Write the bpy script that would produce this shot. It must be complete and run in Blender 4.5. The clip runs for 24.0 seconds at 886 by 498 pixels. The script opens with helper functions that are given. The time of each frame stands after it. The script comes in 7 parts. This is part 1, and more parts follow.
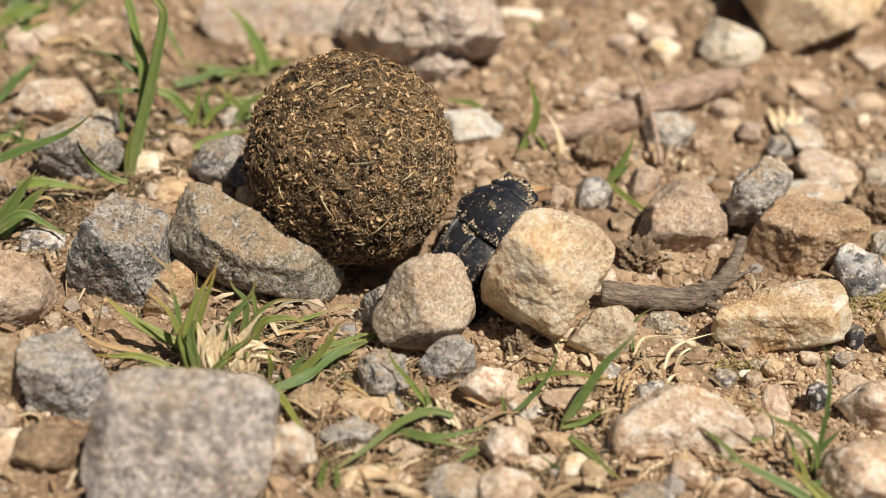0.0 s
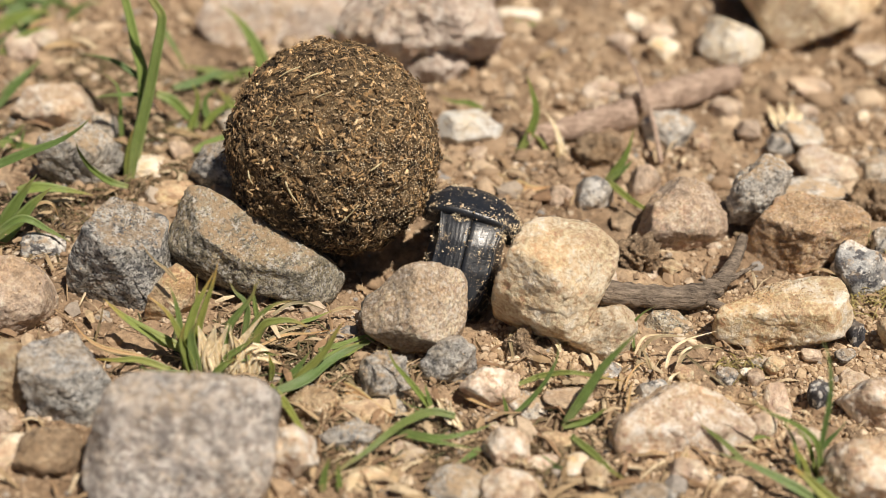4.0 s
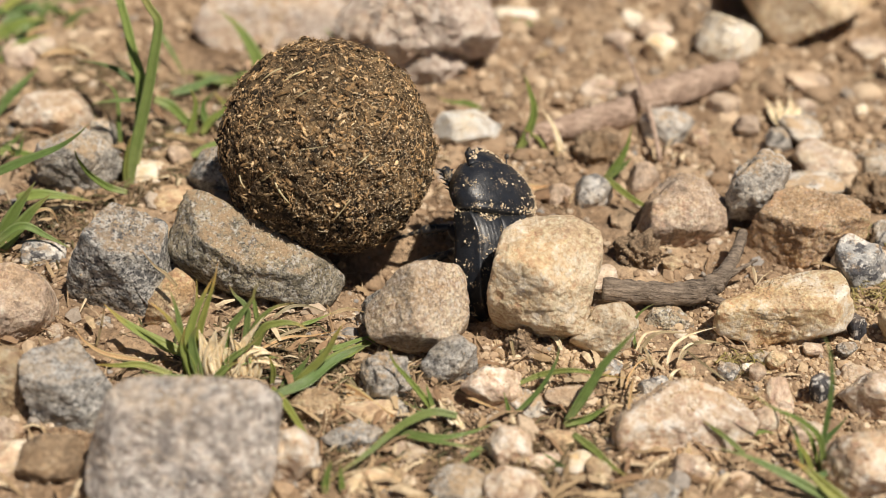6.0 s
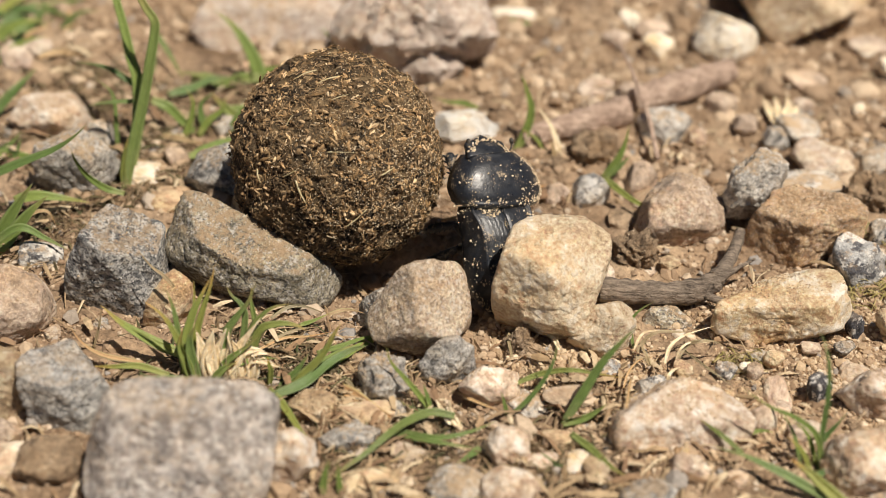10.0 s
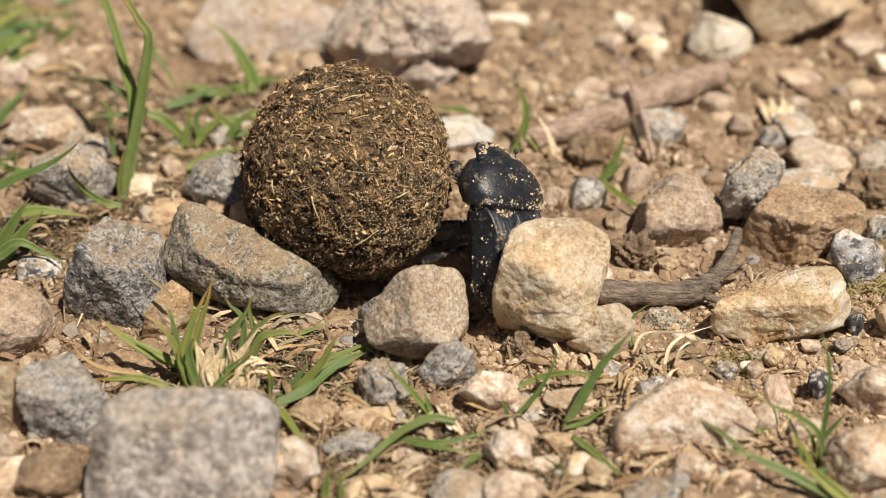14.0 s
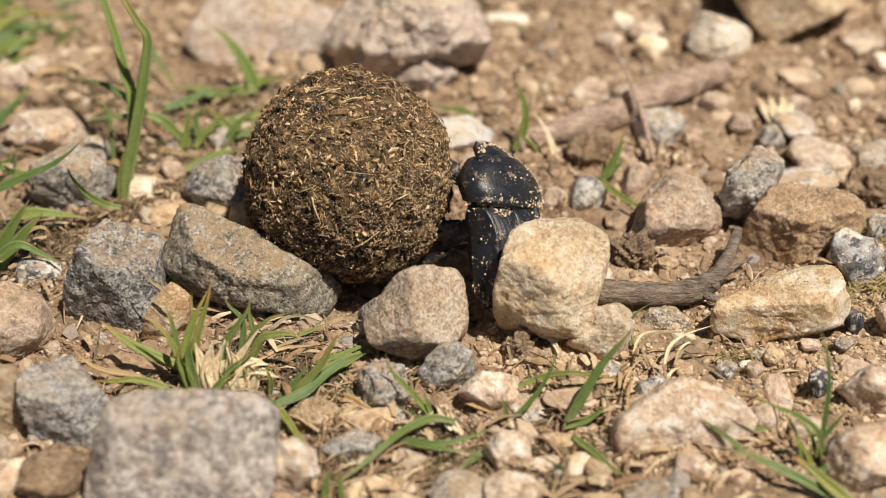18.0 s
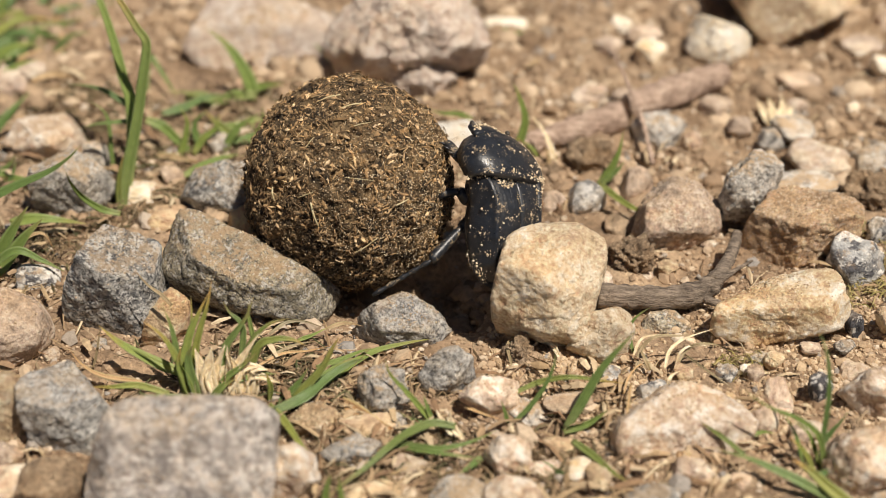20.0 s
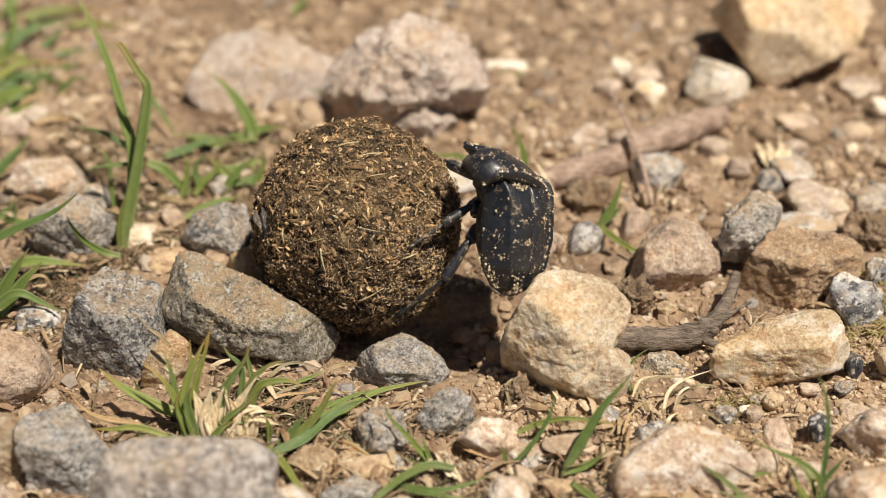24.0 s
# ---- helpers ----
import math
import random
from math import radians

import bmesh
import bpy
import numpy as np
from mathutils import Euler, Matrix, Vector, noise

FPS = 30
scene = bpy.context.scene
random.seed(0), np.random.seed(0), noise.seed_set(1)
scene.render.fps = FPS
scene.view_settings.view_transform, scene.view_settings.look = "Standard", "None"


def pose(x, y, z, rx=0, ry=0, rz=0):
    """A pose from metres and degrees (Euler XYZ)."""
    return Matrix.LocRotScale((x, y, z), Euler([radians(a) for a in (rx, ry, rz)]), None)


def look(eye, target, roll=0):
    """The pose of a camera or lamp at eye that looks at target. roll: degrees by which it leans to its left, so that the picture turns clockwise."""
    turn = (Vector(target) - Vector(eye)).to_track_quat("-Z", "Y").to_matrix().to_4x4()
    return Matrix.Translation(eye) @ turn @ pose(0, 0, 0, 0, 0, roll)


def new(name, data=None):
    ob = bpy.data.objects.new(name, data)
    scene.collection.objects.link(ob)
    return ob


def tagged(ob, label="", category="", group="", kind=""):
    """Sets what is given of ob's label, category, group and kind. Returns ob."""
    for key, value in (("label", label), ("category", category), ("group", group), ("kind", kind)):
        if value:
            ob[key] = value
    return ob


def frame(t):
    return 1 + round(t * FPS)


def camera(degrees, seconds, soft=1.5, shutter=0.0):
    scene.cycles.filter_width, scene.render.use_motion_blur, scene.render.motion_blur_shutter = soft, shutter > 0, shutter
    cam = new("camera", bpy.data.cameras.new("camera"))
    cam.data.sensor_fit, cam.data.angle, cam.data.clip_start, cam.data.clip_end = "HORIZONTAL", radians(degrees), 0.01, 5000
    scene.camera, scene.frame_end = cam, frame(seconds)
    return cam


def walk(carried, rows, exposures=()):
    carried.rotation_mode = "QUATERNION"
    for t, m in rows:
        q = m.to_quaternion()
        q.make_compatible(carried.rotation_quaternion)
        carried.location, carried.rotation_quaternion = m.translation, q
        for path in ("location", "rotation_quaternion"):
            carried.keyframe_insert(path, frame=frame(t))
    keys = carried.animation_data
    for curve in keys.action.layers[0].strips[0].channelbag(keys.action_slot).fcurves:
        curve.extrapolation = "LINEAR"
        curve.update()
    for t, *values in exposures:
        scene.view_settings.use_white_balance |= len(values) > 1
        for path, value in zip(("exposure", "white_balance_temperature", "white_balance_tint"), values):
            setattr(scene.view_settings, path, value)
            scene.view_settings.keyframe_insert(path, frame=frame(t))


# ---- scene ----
# The world is in metres; lengths below are in millimetres and scaled by MM.
MM = 0.001
LEAN = radians(36)          # how far the stones' broad sides lean back

cam = camera(32.0, 24.0, soft=0.85)
cam.data.dof.use_dof = True
cam.data.dof.focus_distance = 0.268
cam.data.dof.aperture_fstop = 11.5
PATH = [
    (0, (-0.00229, -0.23256, 0.16917), (-0.00082, -0.01535, 0.00880), 3.14),
    (0.5, (-0.00218, -0.23259, 0.16947), (-0.00076, -0.01551, 0.00892), 2.88),
    (1, (-0.00192, -0.23271, 0.16918), (-0.00071, -0.01544, 0.00890), 2.62),
    (1.5, (-0.00210, -0.23266, 0.16926), (-0.00071, -0.01544, 0.00891), 2.79),
    (2, (-0.00213, -0.23272, 0.16922), (-0.00081, -0.01547, 0.00890), 2.93),
    (2.5, (-0.00180, -0.23264, 0.16915), (-0.00077, -0.01535, 0.00888), 2.58),
    (4.5, (-0.00179, -0.23241, 0.16936), (-0.00094, -0.01525, 0.00892), 2.43),
    (5, (-0.00127, -0.23267, 0.16909), (-0.00092, -0.01530, 0.00893), 2.01),
    (5.5, (-0.00088, -0.23287, 0.16895), (-0.00086, -0.01534, 0.00901), 1.55),
    (6, (-0.00080, -0.23268, 0.16901), (-0.00078, -0.01524, 0.00895), 1.40),
    (6.5, (-0.00126, -0.23262, 0.16921), (-0.00081, -0.01527, 0.00903), 1.71),
    (7, (-0.00102, -0.23263, 0.16907), (-0.00076, -0.01522, 0.00897), 1.72),
    (7.5, (-0.00103, -0.23265, 0.16883), (-0.00068, -0.01510, 0.00892), 1.41),
    (8, (-0.00054, -0.23272, 0.16875), (-0.00059, -0.01509, 0.00894), 1.08),
    (8.5, (-0.00037, -0.23286, 0.16882), (-0.00045, -0.01523, 0.00902), 0.88),
    (9, (-0.00035, -0.23282, 0.16855), (-0.00041, -0.01507, 0.00891), 0.95),
    (9.5, (-0.00037, -0.23281, 0.16893), (-0.00040, -0.01527, 0.00900), 1.18),
    (10, (-0.00024, -0.23263, 0.16899), (-0.00032, -0.01518, 0.00894), 1.18),
    (10.5, (-0.00010, -0.23286, 0.16872), (-0.00026, -0.01517, 0.00899), 0.84),
    (12.5, (0.00038, -0.23281, 0.16893), (-0.00007, -0.01498, 0.00941), 0.41),
    (13, (0.00032, -0.23298, 0.16861), (-0.00004, -0.01469, 0.00971), 0.40),
    (13.5, (0.00043, -0.23289, 0.16878), (0.00001, -0.01469, 0.00976), 0.14),
    (14, (0.00073, -0.23306, 0.16843), (0.00008, -0.01461, 0.00974), -0.14),
    (14.5, (0.00103, -0.23296, 0.16846), (0.00010, -0.01457, 0.00969), -0.32),
    (15, (0.00054, -0.23285, 0.16854), (0.00012, -0.01455, 0.00965), 0.01),
    (15.5, (0.00050, -0.23276, 0.16873), (0.00011, -0.01457, 0.00969), 0.04),
    (16, (0.00100, -0.23287, 0.16853), (0.00014, -0.01450, 0.00974), -0.23),
    (16.5, (0.00106, -0.23270, 0.16846), (0.00018, -0.01435, 0.00964), -0.49),
    (17, (0.00118, -0.23294, 0.16841), (0.00021, -0.01450, 0.00972), -0.70),
    (17.5, (0.00087, -0.23277, 0.16850), (0.00019, -0.01445, 0.00964), -0.60),
    (18, (0.00132, -0.23294, 0.16862), (0.00017, -0.01457, 0.00983), -0.46),
    (18.5, (0.00128, -0.23292, 0.16847), (0.00020, -0.01422, 0.01015), -0.47),
    (20.5, (0.00125, -0.23275, 0.16850), (0.00025, -0.01381, 0.01050), -0.65),
    (21, (0.00141, -0.23290, 0.16878), (0.00021, -0.01316, 0.01190), -0.50),
    (21.5, (0.00151, -0.23308, 0.16871), (0.00022, -0.01240, 0.01315), -0.49),
    (22, (0.00190, -0.23290, 0.16872), (0.00031, -0.01168, 0.01393), -0.65),
    (22.5, (0.00215, -0.23319, 0.16862), (0.00045, -0.01116, 0.01500), -0.95),
    (23, (0.00225, -0.23327, 0.16860), (0.00052, -0.01066, 0.01583), -1.04),
    (23.5, (0.00217, -0.23327, 0.16857), (0.00053, -0.01031, 0.01630), -1.03),
    (24, (0.00237, -0.23330, 0.16880), (0.00050, -0.01026, 0.01665), -0.86),
]
walk(cam, [(t, look(eye, target, roll)) for t, eye, target, roll in PATH], [(0.0, -0.19, 6600, 12), (24.0, -0.19, 6600, 12)])

# ---- light: a clear sky and one high sun ----
SUN = Vector((0.32, -0.28, 0.905)).normalized()
world = bpy.data.worlds.new("sky")
scene.world = world
world.use_nodes = True
wn = world.node_tree.nodes
sky = wn.new("ShaderNodeTexSky")
sky.sky_type = "NISHITA"
sky.sun_disc = False
sky.sun_elevation = math.asin(SUN.z)
sky.sun_rotation = math.atan2(SUN.x, SUN.y)
wn["Background"].inputs["Strength"].default_value = 0.034
world.node_tree.links.new(sky.outputs[0], wn["Background"].inputs["Color"])
sun_data = bpy.data.lights.new("sun", "SUN")
sun_data.energy, sun_data.angle, sun_data.color = 5.95, radians(1.0), (1.0, 0.92, 0.79)
sun = new("sun", sun_data)
sun.matrix_world = look(SUN * 3, (0, 0, 0))

# ---- materials ----
MAT = {}


class Nodes:
    """A short hand for building one node material."""

    def __init__(self, name, rough=0.8, metal=0.0):
        self.m = bpy.data.materials.new(name)
        self.m.use_nodes = True
        self.t = self.m.node_tree
        self.bsdf = self.t.nodes["Principled BSDF"]
        self.bsdf.inputs["Roughness"].default_value = rough
        self.bsdf.inputs["Metallic"].default_value = metal
        MAT[name] = self.m

    def node(self, kind, **values):
        n = self.t.nodes.new(kind)
        for k, v in values.items():
            n.inputs[k].default_value = v
        return n

    def link(self, a, b):
        self.t.links.new(a, b)

    def coords(self, spread=True):
        """Object space, shifted by each object's random number."""
        c = self.node("ShaderNodeTexCoord").outputs["Object"]
        if not spread:
            return c
        info = self.node("ShaderNodeObjectInfo")
        mul = self.node("ShaderNodeMath")
        mul.operation = "MULTIPLY"
        mul.inputs[1].default_value = 3.0
        self.link(info.outputs["Random"], mul.inputs[0])
        add = self.node("ShaderNodeVectorMath")
        add.operation = "ADD"
        self.link(c, add.inputs[0])
        self.link(mul.outputs[0], add.inputs[1])
        return add.outputs[0]

    def noise(self, at, scale, detail=4.0, rough=0.6, distort=0.0):
        n = self.node("ShaderNodeTexNoise", Scale=scale, Detail=detail, Roughness=rough, Distortion=distort)
        self.link(at, n.inputs["Vector"])
        return n.outputs["Fac"]

    def cells(self, at, scale, feature="F1"):
        n = self.node("ShaderNodeTexVoronoi", Scale=scale)
        n.feature = feature
        self.link(at, n.inputs["Vector"])
        return n

    def ramp(self, fac, *stops):
        n = self.node("ShaderNodeValToRGB")
        els = n.color_ramp.elements
        while len(els) < len(stops):
            els.new(0.5)
        for e, (pos, c) in zip(els, stops):
            e.position = pos
            e.color = (*c, 1) if not isinstance(c, float) else (c, c, c, 1)
        self.link(fac, n.inputs["Fac"])
        return n.outputs["Color"]

    def mix(self, fac, a, b, how="MIX"):
        n = self.node("ShaderNodeMix")
        n.data_type, n.blend_type = "RGBA", how
        for socket, v in ((n.inputs[0], fac), (n.inputs[6], a), (n.inputs[7], b)):
            if isinstance(v, (int, float)):
                socket.default_value = v
            elif isinstance(v, tuple):
                socket.default_value = (*v, 1)
            else:
                self.link(v, socket)
        return n.outputs[2]

    def base(self, c):
        self.link(c, self.bsdf.inputs["Base Color"])

    def bump(self, height, strength, mm):
        n = self.node("ShaderNodeBump", Strength=strength, Distance=mm * MM)
        self.link(height, n.inputs["Height"])
        if self.bsdf.inputs["Normal"].is_linked:
            self.link(self.bsdf.inputs["Normal"].links[0].from_socket, n.inputs["Normal"])
        self.link(n.outputs[0], self.bsdf.inputs["Normal"])


def stone_material(name, dark, mid, light, speck=0.0, speck_col=(0.06, 0.06, 0.07), dust=0.35, patch=220.0, grain=1500.0, relief=1.0, spread=0.18):
    """Weathered stone: broad patches, mineral grain, fine dark specks and a film of tan soil dust on what faces up."""
    n = Nodes(name, rough=0.88)
    at = n.coords()
    col = n.ramp(n.noise(at, patch, 6, 0.68, 0.4), (0.5 - spread, dark), (0.5, mid), (0.5 + spread, light))
    fine = n.noise(at, grain, 4, 0.75)
    crust = n.noise(at, 520, 5, 0.72)
    hue = n.ramp(n.noise(at, patch * 0.45, 4, 0.6, 0.6), (0.4, (0.94, 0.96, 1.0)), (0.52, (1.0, 1.0, 1.0)), (0.64, (1.06, 0.985, 0.88)))
    col = n.mix(1.0, col, hue, "MULTIPLY")
    col = n.mix(0.62, col, n.ramp(fine, (0.33, 0.2), (0.5, 0.5), (0.67, 0.82)), "OVERLAY")
    col = n.mix(0.6, col, n.ramp(crust, (0.36, 0.24), (0.5, 0.5), (0.64, 0.76)), "OVERLAY")
    if speck > 0:
        mask = n.ramp(n.noise(at, 1900, 3, 0.7), (0.42, 0.95 * speck), (0.475, 0.0))
        col = n.mix(n.ramp(n.noise(at, 760, 4, 0.7), (0.38, 0.5 * speck), (0.43, 0.0)), col, speck_col)
        col = n.mix(mask, col, speck_col)
        chip = n.ramp(n.noise(at, 1100, 4, 0.75), (0.535, 0.0), (0.575, 0.9 * speck))
        col = n.mix(chip, col, (0.78, 0.75, 0.7))
    geo = n.node("ShaderNodeNewGeometry")
    sep = n.node("ShaderNodeSeparateXYZ")
    n.link(geo.outputs["Normal"], sep.inputs[0])
    up = n.ramp(sep.outputs["Z"], (0.35, 0.0), (0.9, 1.0))
    film = n.mix(1.0, up, n.ramp(n.noise(at, 300, 9, 0.88), (0.46, 0.0), (0.53, 1.0)), "MULTIPLY")
    film = n.mix(1.0, film, (dust, dust, dust), "MULTIPLY")
    col = n.mix(film, col, (0.5, 0.355, 0.215))
    info = n.node("ShaderNodeObjectInfo")
    tint = n.ramp(info.outputs["Random"], (0.0, 0.85), (1.0, 1.12))
    n.base(n.mix(1.0, col, tint, "MULTIPLY"))
    n.bump(crust, 1.0 * relief, 1.6)
    n.bump(fine, 0.6 * relief, 0.42)
    n.bump(n.noise(at, 4200, 3, 0.7), 0.6, 0.16)
    return n


stone_material("granite", (0.31, 0.3, 0.285), (0.52, 0.5, 0.465), (0.76, 0.72, 0.66), speck=0.7, dust=0.4, patch=380.0)
stone_material("blockstone", (0.33, 0.295, 0.27), (0.5, 0.435, 0.385), (0.82, 0.75, 0.69), speck=0.85, speck_col=(0.16, 0.14, 0.13), dust=0.3, patch=300.0, spread=0.085)
stone_material("bluestone", (0.18, 0.18, 0.178), (0.4, 0.392, 0.37), (0.7, 0.67, 0.61), speck=0.95, dust=0.7, patch=340.0, spread=0.13)
stone_material("greystone", (0.31, 0.285, 0.245), (0.52, 0.48, 0.42), (0.73, 0.68, 0.6), speck=0.6, dust=0.9)
stone_material("sandstone", (0.42, 0.325, 0.235), (0.55, 0.44, 0.325), (0.67, 0.555, 0.425), speck=0.5, speck_col=(0.17, 0.12, 0.085), dust=0.4, patch=150.0, relief=0.9)
stone_material("limestone", (0.55, 0.405, 0.245), (0.72, 0.575, 0.395), (0.86, 0.745, 0.575), dust=0.3, patch=170.0, relief=0.75)
stone_material("ochre", (0.42, 0.28, 0.155), (0.6, 0.44, 0.27), (0.74, 0.6, 0.43), dust=0.3)
stone_material("sandyquartz", (0.54, 0.36, 0.19), (0.72, 0.56, 0.36), (0.9, 0.82, 0.68), dust=0.35, patch=200.0, spread=0.14, relief=0.7)
stone_material("rosestone", (0.5, 0.39, 0.315), (0.68, 0.555, 0.46), (0.86, 0.76, 0.67), speck=0.2, speck_col=(0.25, 0.19, 0.15), dust=0.2, patch=150.0, relief=0.8)
stone_material("blush", (0.5, 0.365, 0.255), (0.7, 0.55, 0.415), (0.88, 0.79, 0.67), speck=0.12, speck_col=(0.25, 0.19, 0.15), dust=0.2, patch=260.0, spread=0.12, relief=0.5)
stone_material("rust", (0.3, 0.185, 0.1), (0.54, 0.365, 0.215), (0.73, 0.55, 0.365), speck=0.25, speck_col=(0.14, 0.085, 0.055), dust=0.35, patch=190.0)
stone_material("pinkstone", (0.39, 0.285, 0.2), (0.54, 0.412, 0.31), (0.69, 0.565, 0.445), speck=0.12, speck_col=(0.2, 0.15, 0.12), dust=0.3, relief=0.7)
stone_material("palestone", (0.41, 0.305, 0.212), (0.56, 0.435, 0.32), (0.71, 0.59, 0.46), dust=0.4, speck=0.3, speck_col=(0.25, 0.19, 0.15))
stone_material("whitestone", (0.64, 0.52, 0.37), (0.84, 0.74, 0.58), (0.93, 0.87, 0.76), dust=0.2, relief=0.6)
stone_material("cream", (0.5, 0.365, 0.22), (0.66, 0.515, 0.345), (0.78, 0.66, 0.49), dust=0.1, relief=0.5)
stone_material("quartz", (0.74, 0.69, 0.6), (0.84, 0.81, 0.74), (0.9, 0.88, 0.84), dust=0.15)
stone_material("dustystone", (0.22, 0.2, 0.145), (0.45, 0.4, 0.295), (0.7, 0.62, 0.47), speck=0.85, dust=1.0)
stone_material("darkstone", (0.03, 0.03, 0.035), (0.07, 0.07, 0.08), (0.2, 0.2, 0.2), speck=0.9, dust=0.25)
stone_material("clod", (0.27, 0.18, 0.107), (0.41, 0.29, 0.185), (0.54, 0.405, 0.275), dust=0.2, relief=1.5)

n = Nodes("soil", rough=0.95)
at = n.coords(False)
col = n.ramp(n.noise(at, 40, 6, 0.65), (0.3, (0.2, 0.132, 0.08)), (0.5, (0.345, 0.24, 0.153)), (0.7, (0.5, 0.37, 0.248)))
col = n.mix(1.0, col, n.ramp(n.noise(at, 75, 5, 0.6, 0.5), (0.38, (0.7, 0.66, 0.62)), (0.5, (1.0, 1.0, 1.0)), (0.62, (1.12, 1.1, 1.06))), "MULTIPLY")
col = n.mix(0.8, col, n.ramp(n.noise(at, 900, 4, 0.75), (0.3, 0.25), (0.5, 0.5), (0.7, 0.75)), "OVERLAY")
n.base(n.mix(n.ramp(n.noise(at, 160, 4, 0.7), (0.36, 0.5), (0.46, 0.0)), col, (0.17, 0.115, 0.072)))
n.bump(n.noise(at, 300, 6, 0.75), 0.9, 1.2)
n.bump(n.noise(at, 1700, 4, 0.7), 0.8, 0.4)


def grain_material(name, *colours, rough=0.9, clumps=False):
    n = Nodes(name, rough)
    geo = n.node("ShaderNodeNewGeometry")
    ramp = n.ramp(geo.outputs["Random Per Island"], *[(i / (len(colours) - 1), c) for i, c in enumerate(colours)])
    at = n.coords(False)
    if clumps:
        ramp = n.mix(1.0, ramp, n.ramp(n.noise(at, 230, 5, 0.75), (0.38, (0.3, 0.28, 0.26)), (0.5, (0.85, 0.83, 0.8)), (0.62, (1.3, 1.26, 1.15))), "MULTIPLY")
    n.base(n.mix(0.5, ramp, n.ramp(n.noise(at, 1400, 3, 0.7), (0.3, 0.3), (0.7, 0.7)), "OVERLAY"))
    n.bump(n.noise(at, 2500, 3, 0.7), 0.5, 0.15)
    return n


grain_material("grit", (0.22, 0.145, 0.087), (0.34, 0.237, 0.15), (0.44, 0.317, 0.205), (0.37, 0.26, 0.165), (0.28, 0.19, 0.117), (0.58, 0.46, 0.335), (0.28, 0.262, 0.245), (0.5, 0.37, 0.24), (0.68, 0.58, 0.46))
grain_material("sand", (0.34, 0.23, 0.135), (0.48, 0.35, 0.22), (0.6, 0.465, 0.31), (0.4, 0.28, 0.17), (0.74, 0.62, 0.46))
grain_material("soil_grain", (0.2, 0.131, 0.078), (0.33, 0.23, 0.146), (0.44, 0.317, 0.205), (0.26, 0.175, 0.107), (0.62, 0.48, 0.335), (0.31, 0.213, 0.134))
grain_material("litter", (0.34, 0.235, 0.13), (0.47, 0.35, 0.21), (0.3, 0.19, 0.105), (0.23, 0.14, 0.08), (0.66, 0.54, 0.36), (0.36, 0.25, 0.145))
grain_material("thatch", (0.09, 0.06, 0.032), (0.17, 0.115, 0.06), (0.2, 0.14, 0.075), (0.07, 0.08, 0.03), (0.09, 0.06, 0.032), (0.3, 0.21, 0.12))
grain_material("moss", (0.2, 0.17, 0.05), (0.36, 0.3, 0.11), (0.14, 0.11, 0.045), (0.5, 0.4, 0.19), (0.26, 0.23, 0.07))
grain_material("fibres", (0.037, 0.023, 0.010), (0.198, 0.122, 0.056), (0.570, 0.374, 0.192), (0.062, 0.037, 0.016), (0.396, 0.249, 0.116), (0.112, 0.069, 0.031), (0.719, 0.508, 0.286), (0.075, 0.047, 0.021), (0.298, 0.184, 0.087), (0.546, 0.358, 0.180), (0.931, 0.738, 0.489), rough=0.75, clumps=True)
grain_material("crumbs", (0.050, 0.032, 0.016), (0.186, 0.122, 0.060), (0.447, 0.304, 0.163), (0.087, 0.055, 0.028), (0.322, 0.216, 0.110), (0.670, 0.498, 0.306), rough=0.85, clumps=True)
grain_material("pale_sand", (0.5, 0.38, 0.24), (0.66, 0.53, 0.36), (0.8, 0.69, 0.51), (0.42, 0.3, 0.17), (0.74, 0.62, 0.44))

n = Nodes("dung", rough=0.9)
at = n.coords(False)
col = n.ramp(n.noise(at, 260, 6, 0.7), (0.36, (0.011, 0.0075, 0.004)), (0.5, (0.092, 0.061, 0.03)), (0.66, (0.26, 0.178, 0.092)))
col = n.mix(0.9, col, n.ramp(n.noise(at, 1500, 4, 0.75), (0.32, 0.2), (0.5, 0.5), (0.68, 0.82)), "OVERLAY")
n.base(col)
n.bump(n.noise(at, 700, 5, 0.75), 1.0, 0.7)
n.bump(n.noise(at, 2600, 3, 0.7), 0.7, 0.25)

n = Nodes("straw", rough=0.6)
at = n.coords()
n.base(n.ramp(n.noise(at, 900, 3), (0.3, (0.42, 0.33, 0.16)), (0.7, (0.68, 0.6, 0.38))))
n.bump(n.noise(at, 2500, 2), 0.4, 0.1)

# black, faintly bluish beetle shell with a thin film of tan dust
for name, dusty, gloss in (("shell", 0.57, 0.33), ("shell_leg", 0.51, 0.38)):
    n = Nodes(name, rough=gloss)
    n.bsdf.inputs["Specular IOR Level"].default_value = 0.75
    at = n.coords(False)
    dust = n.mix(1.0, n.ramp(n.noise(at, 330, 6, 0.8), (dusty, 0.0), (dusty + 0.09, 0.75)), n.ramp(n.noise(at, 2600, 3, 0.8), (0.42, 0.0), (0.56, 1.0)), "MULTIPLY")
    n.base(n.mix(dust, n.ramp(n.noise(at, 600, 3), (0.3, (0.009, 0.0105, 0.014)), (0.7, (0.017, 0.02, 0.027))), (0.48, 0.37, 0.24)))
    n.link(n.ramp(n.noise(at, 420, 5, 0.75), (0.32, gloss - 0.08), (0.68, gloss + 0.22)), n.bsdf.inputs["Roughness"])
    n.bump(n.cells(at, 2600).outputs["Distance"], 0.3, 0.07)
    n.bump(n.noise(at, 420, 5, 0.65), 0.4, 0.35)
    n.bump(n.noise(at, 1500, 3, 0.7), 0.25, 0.12)

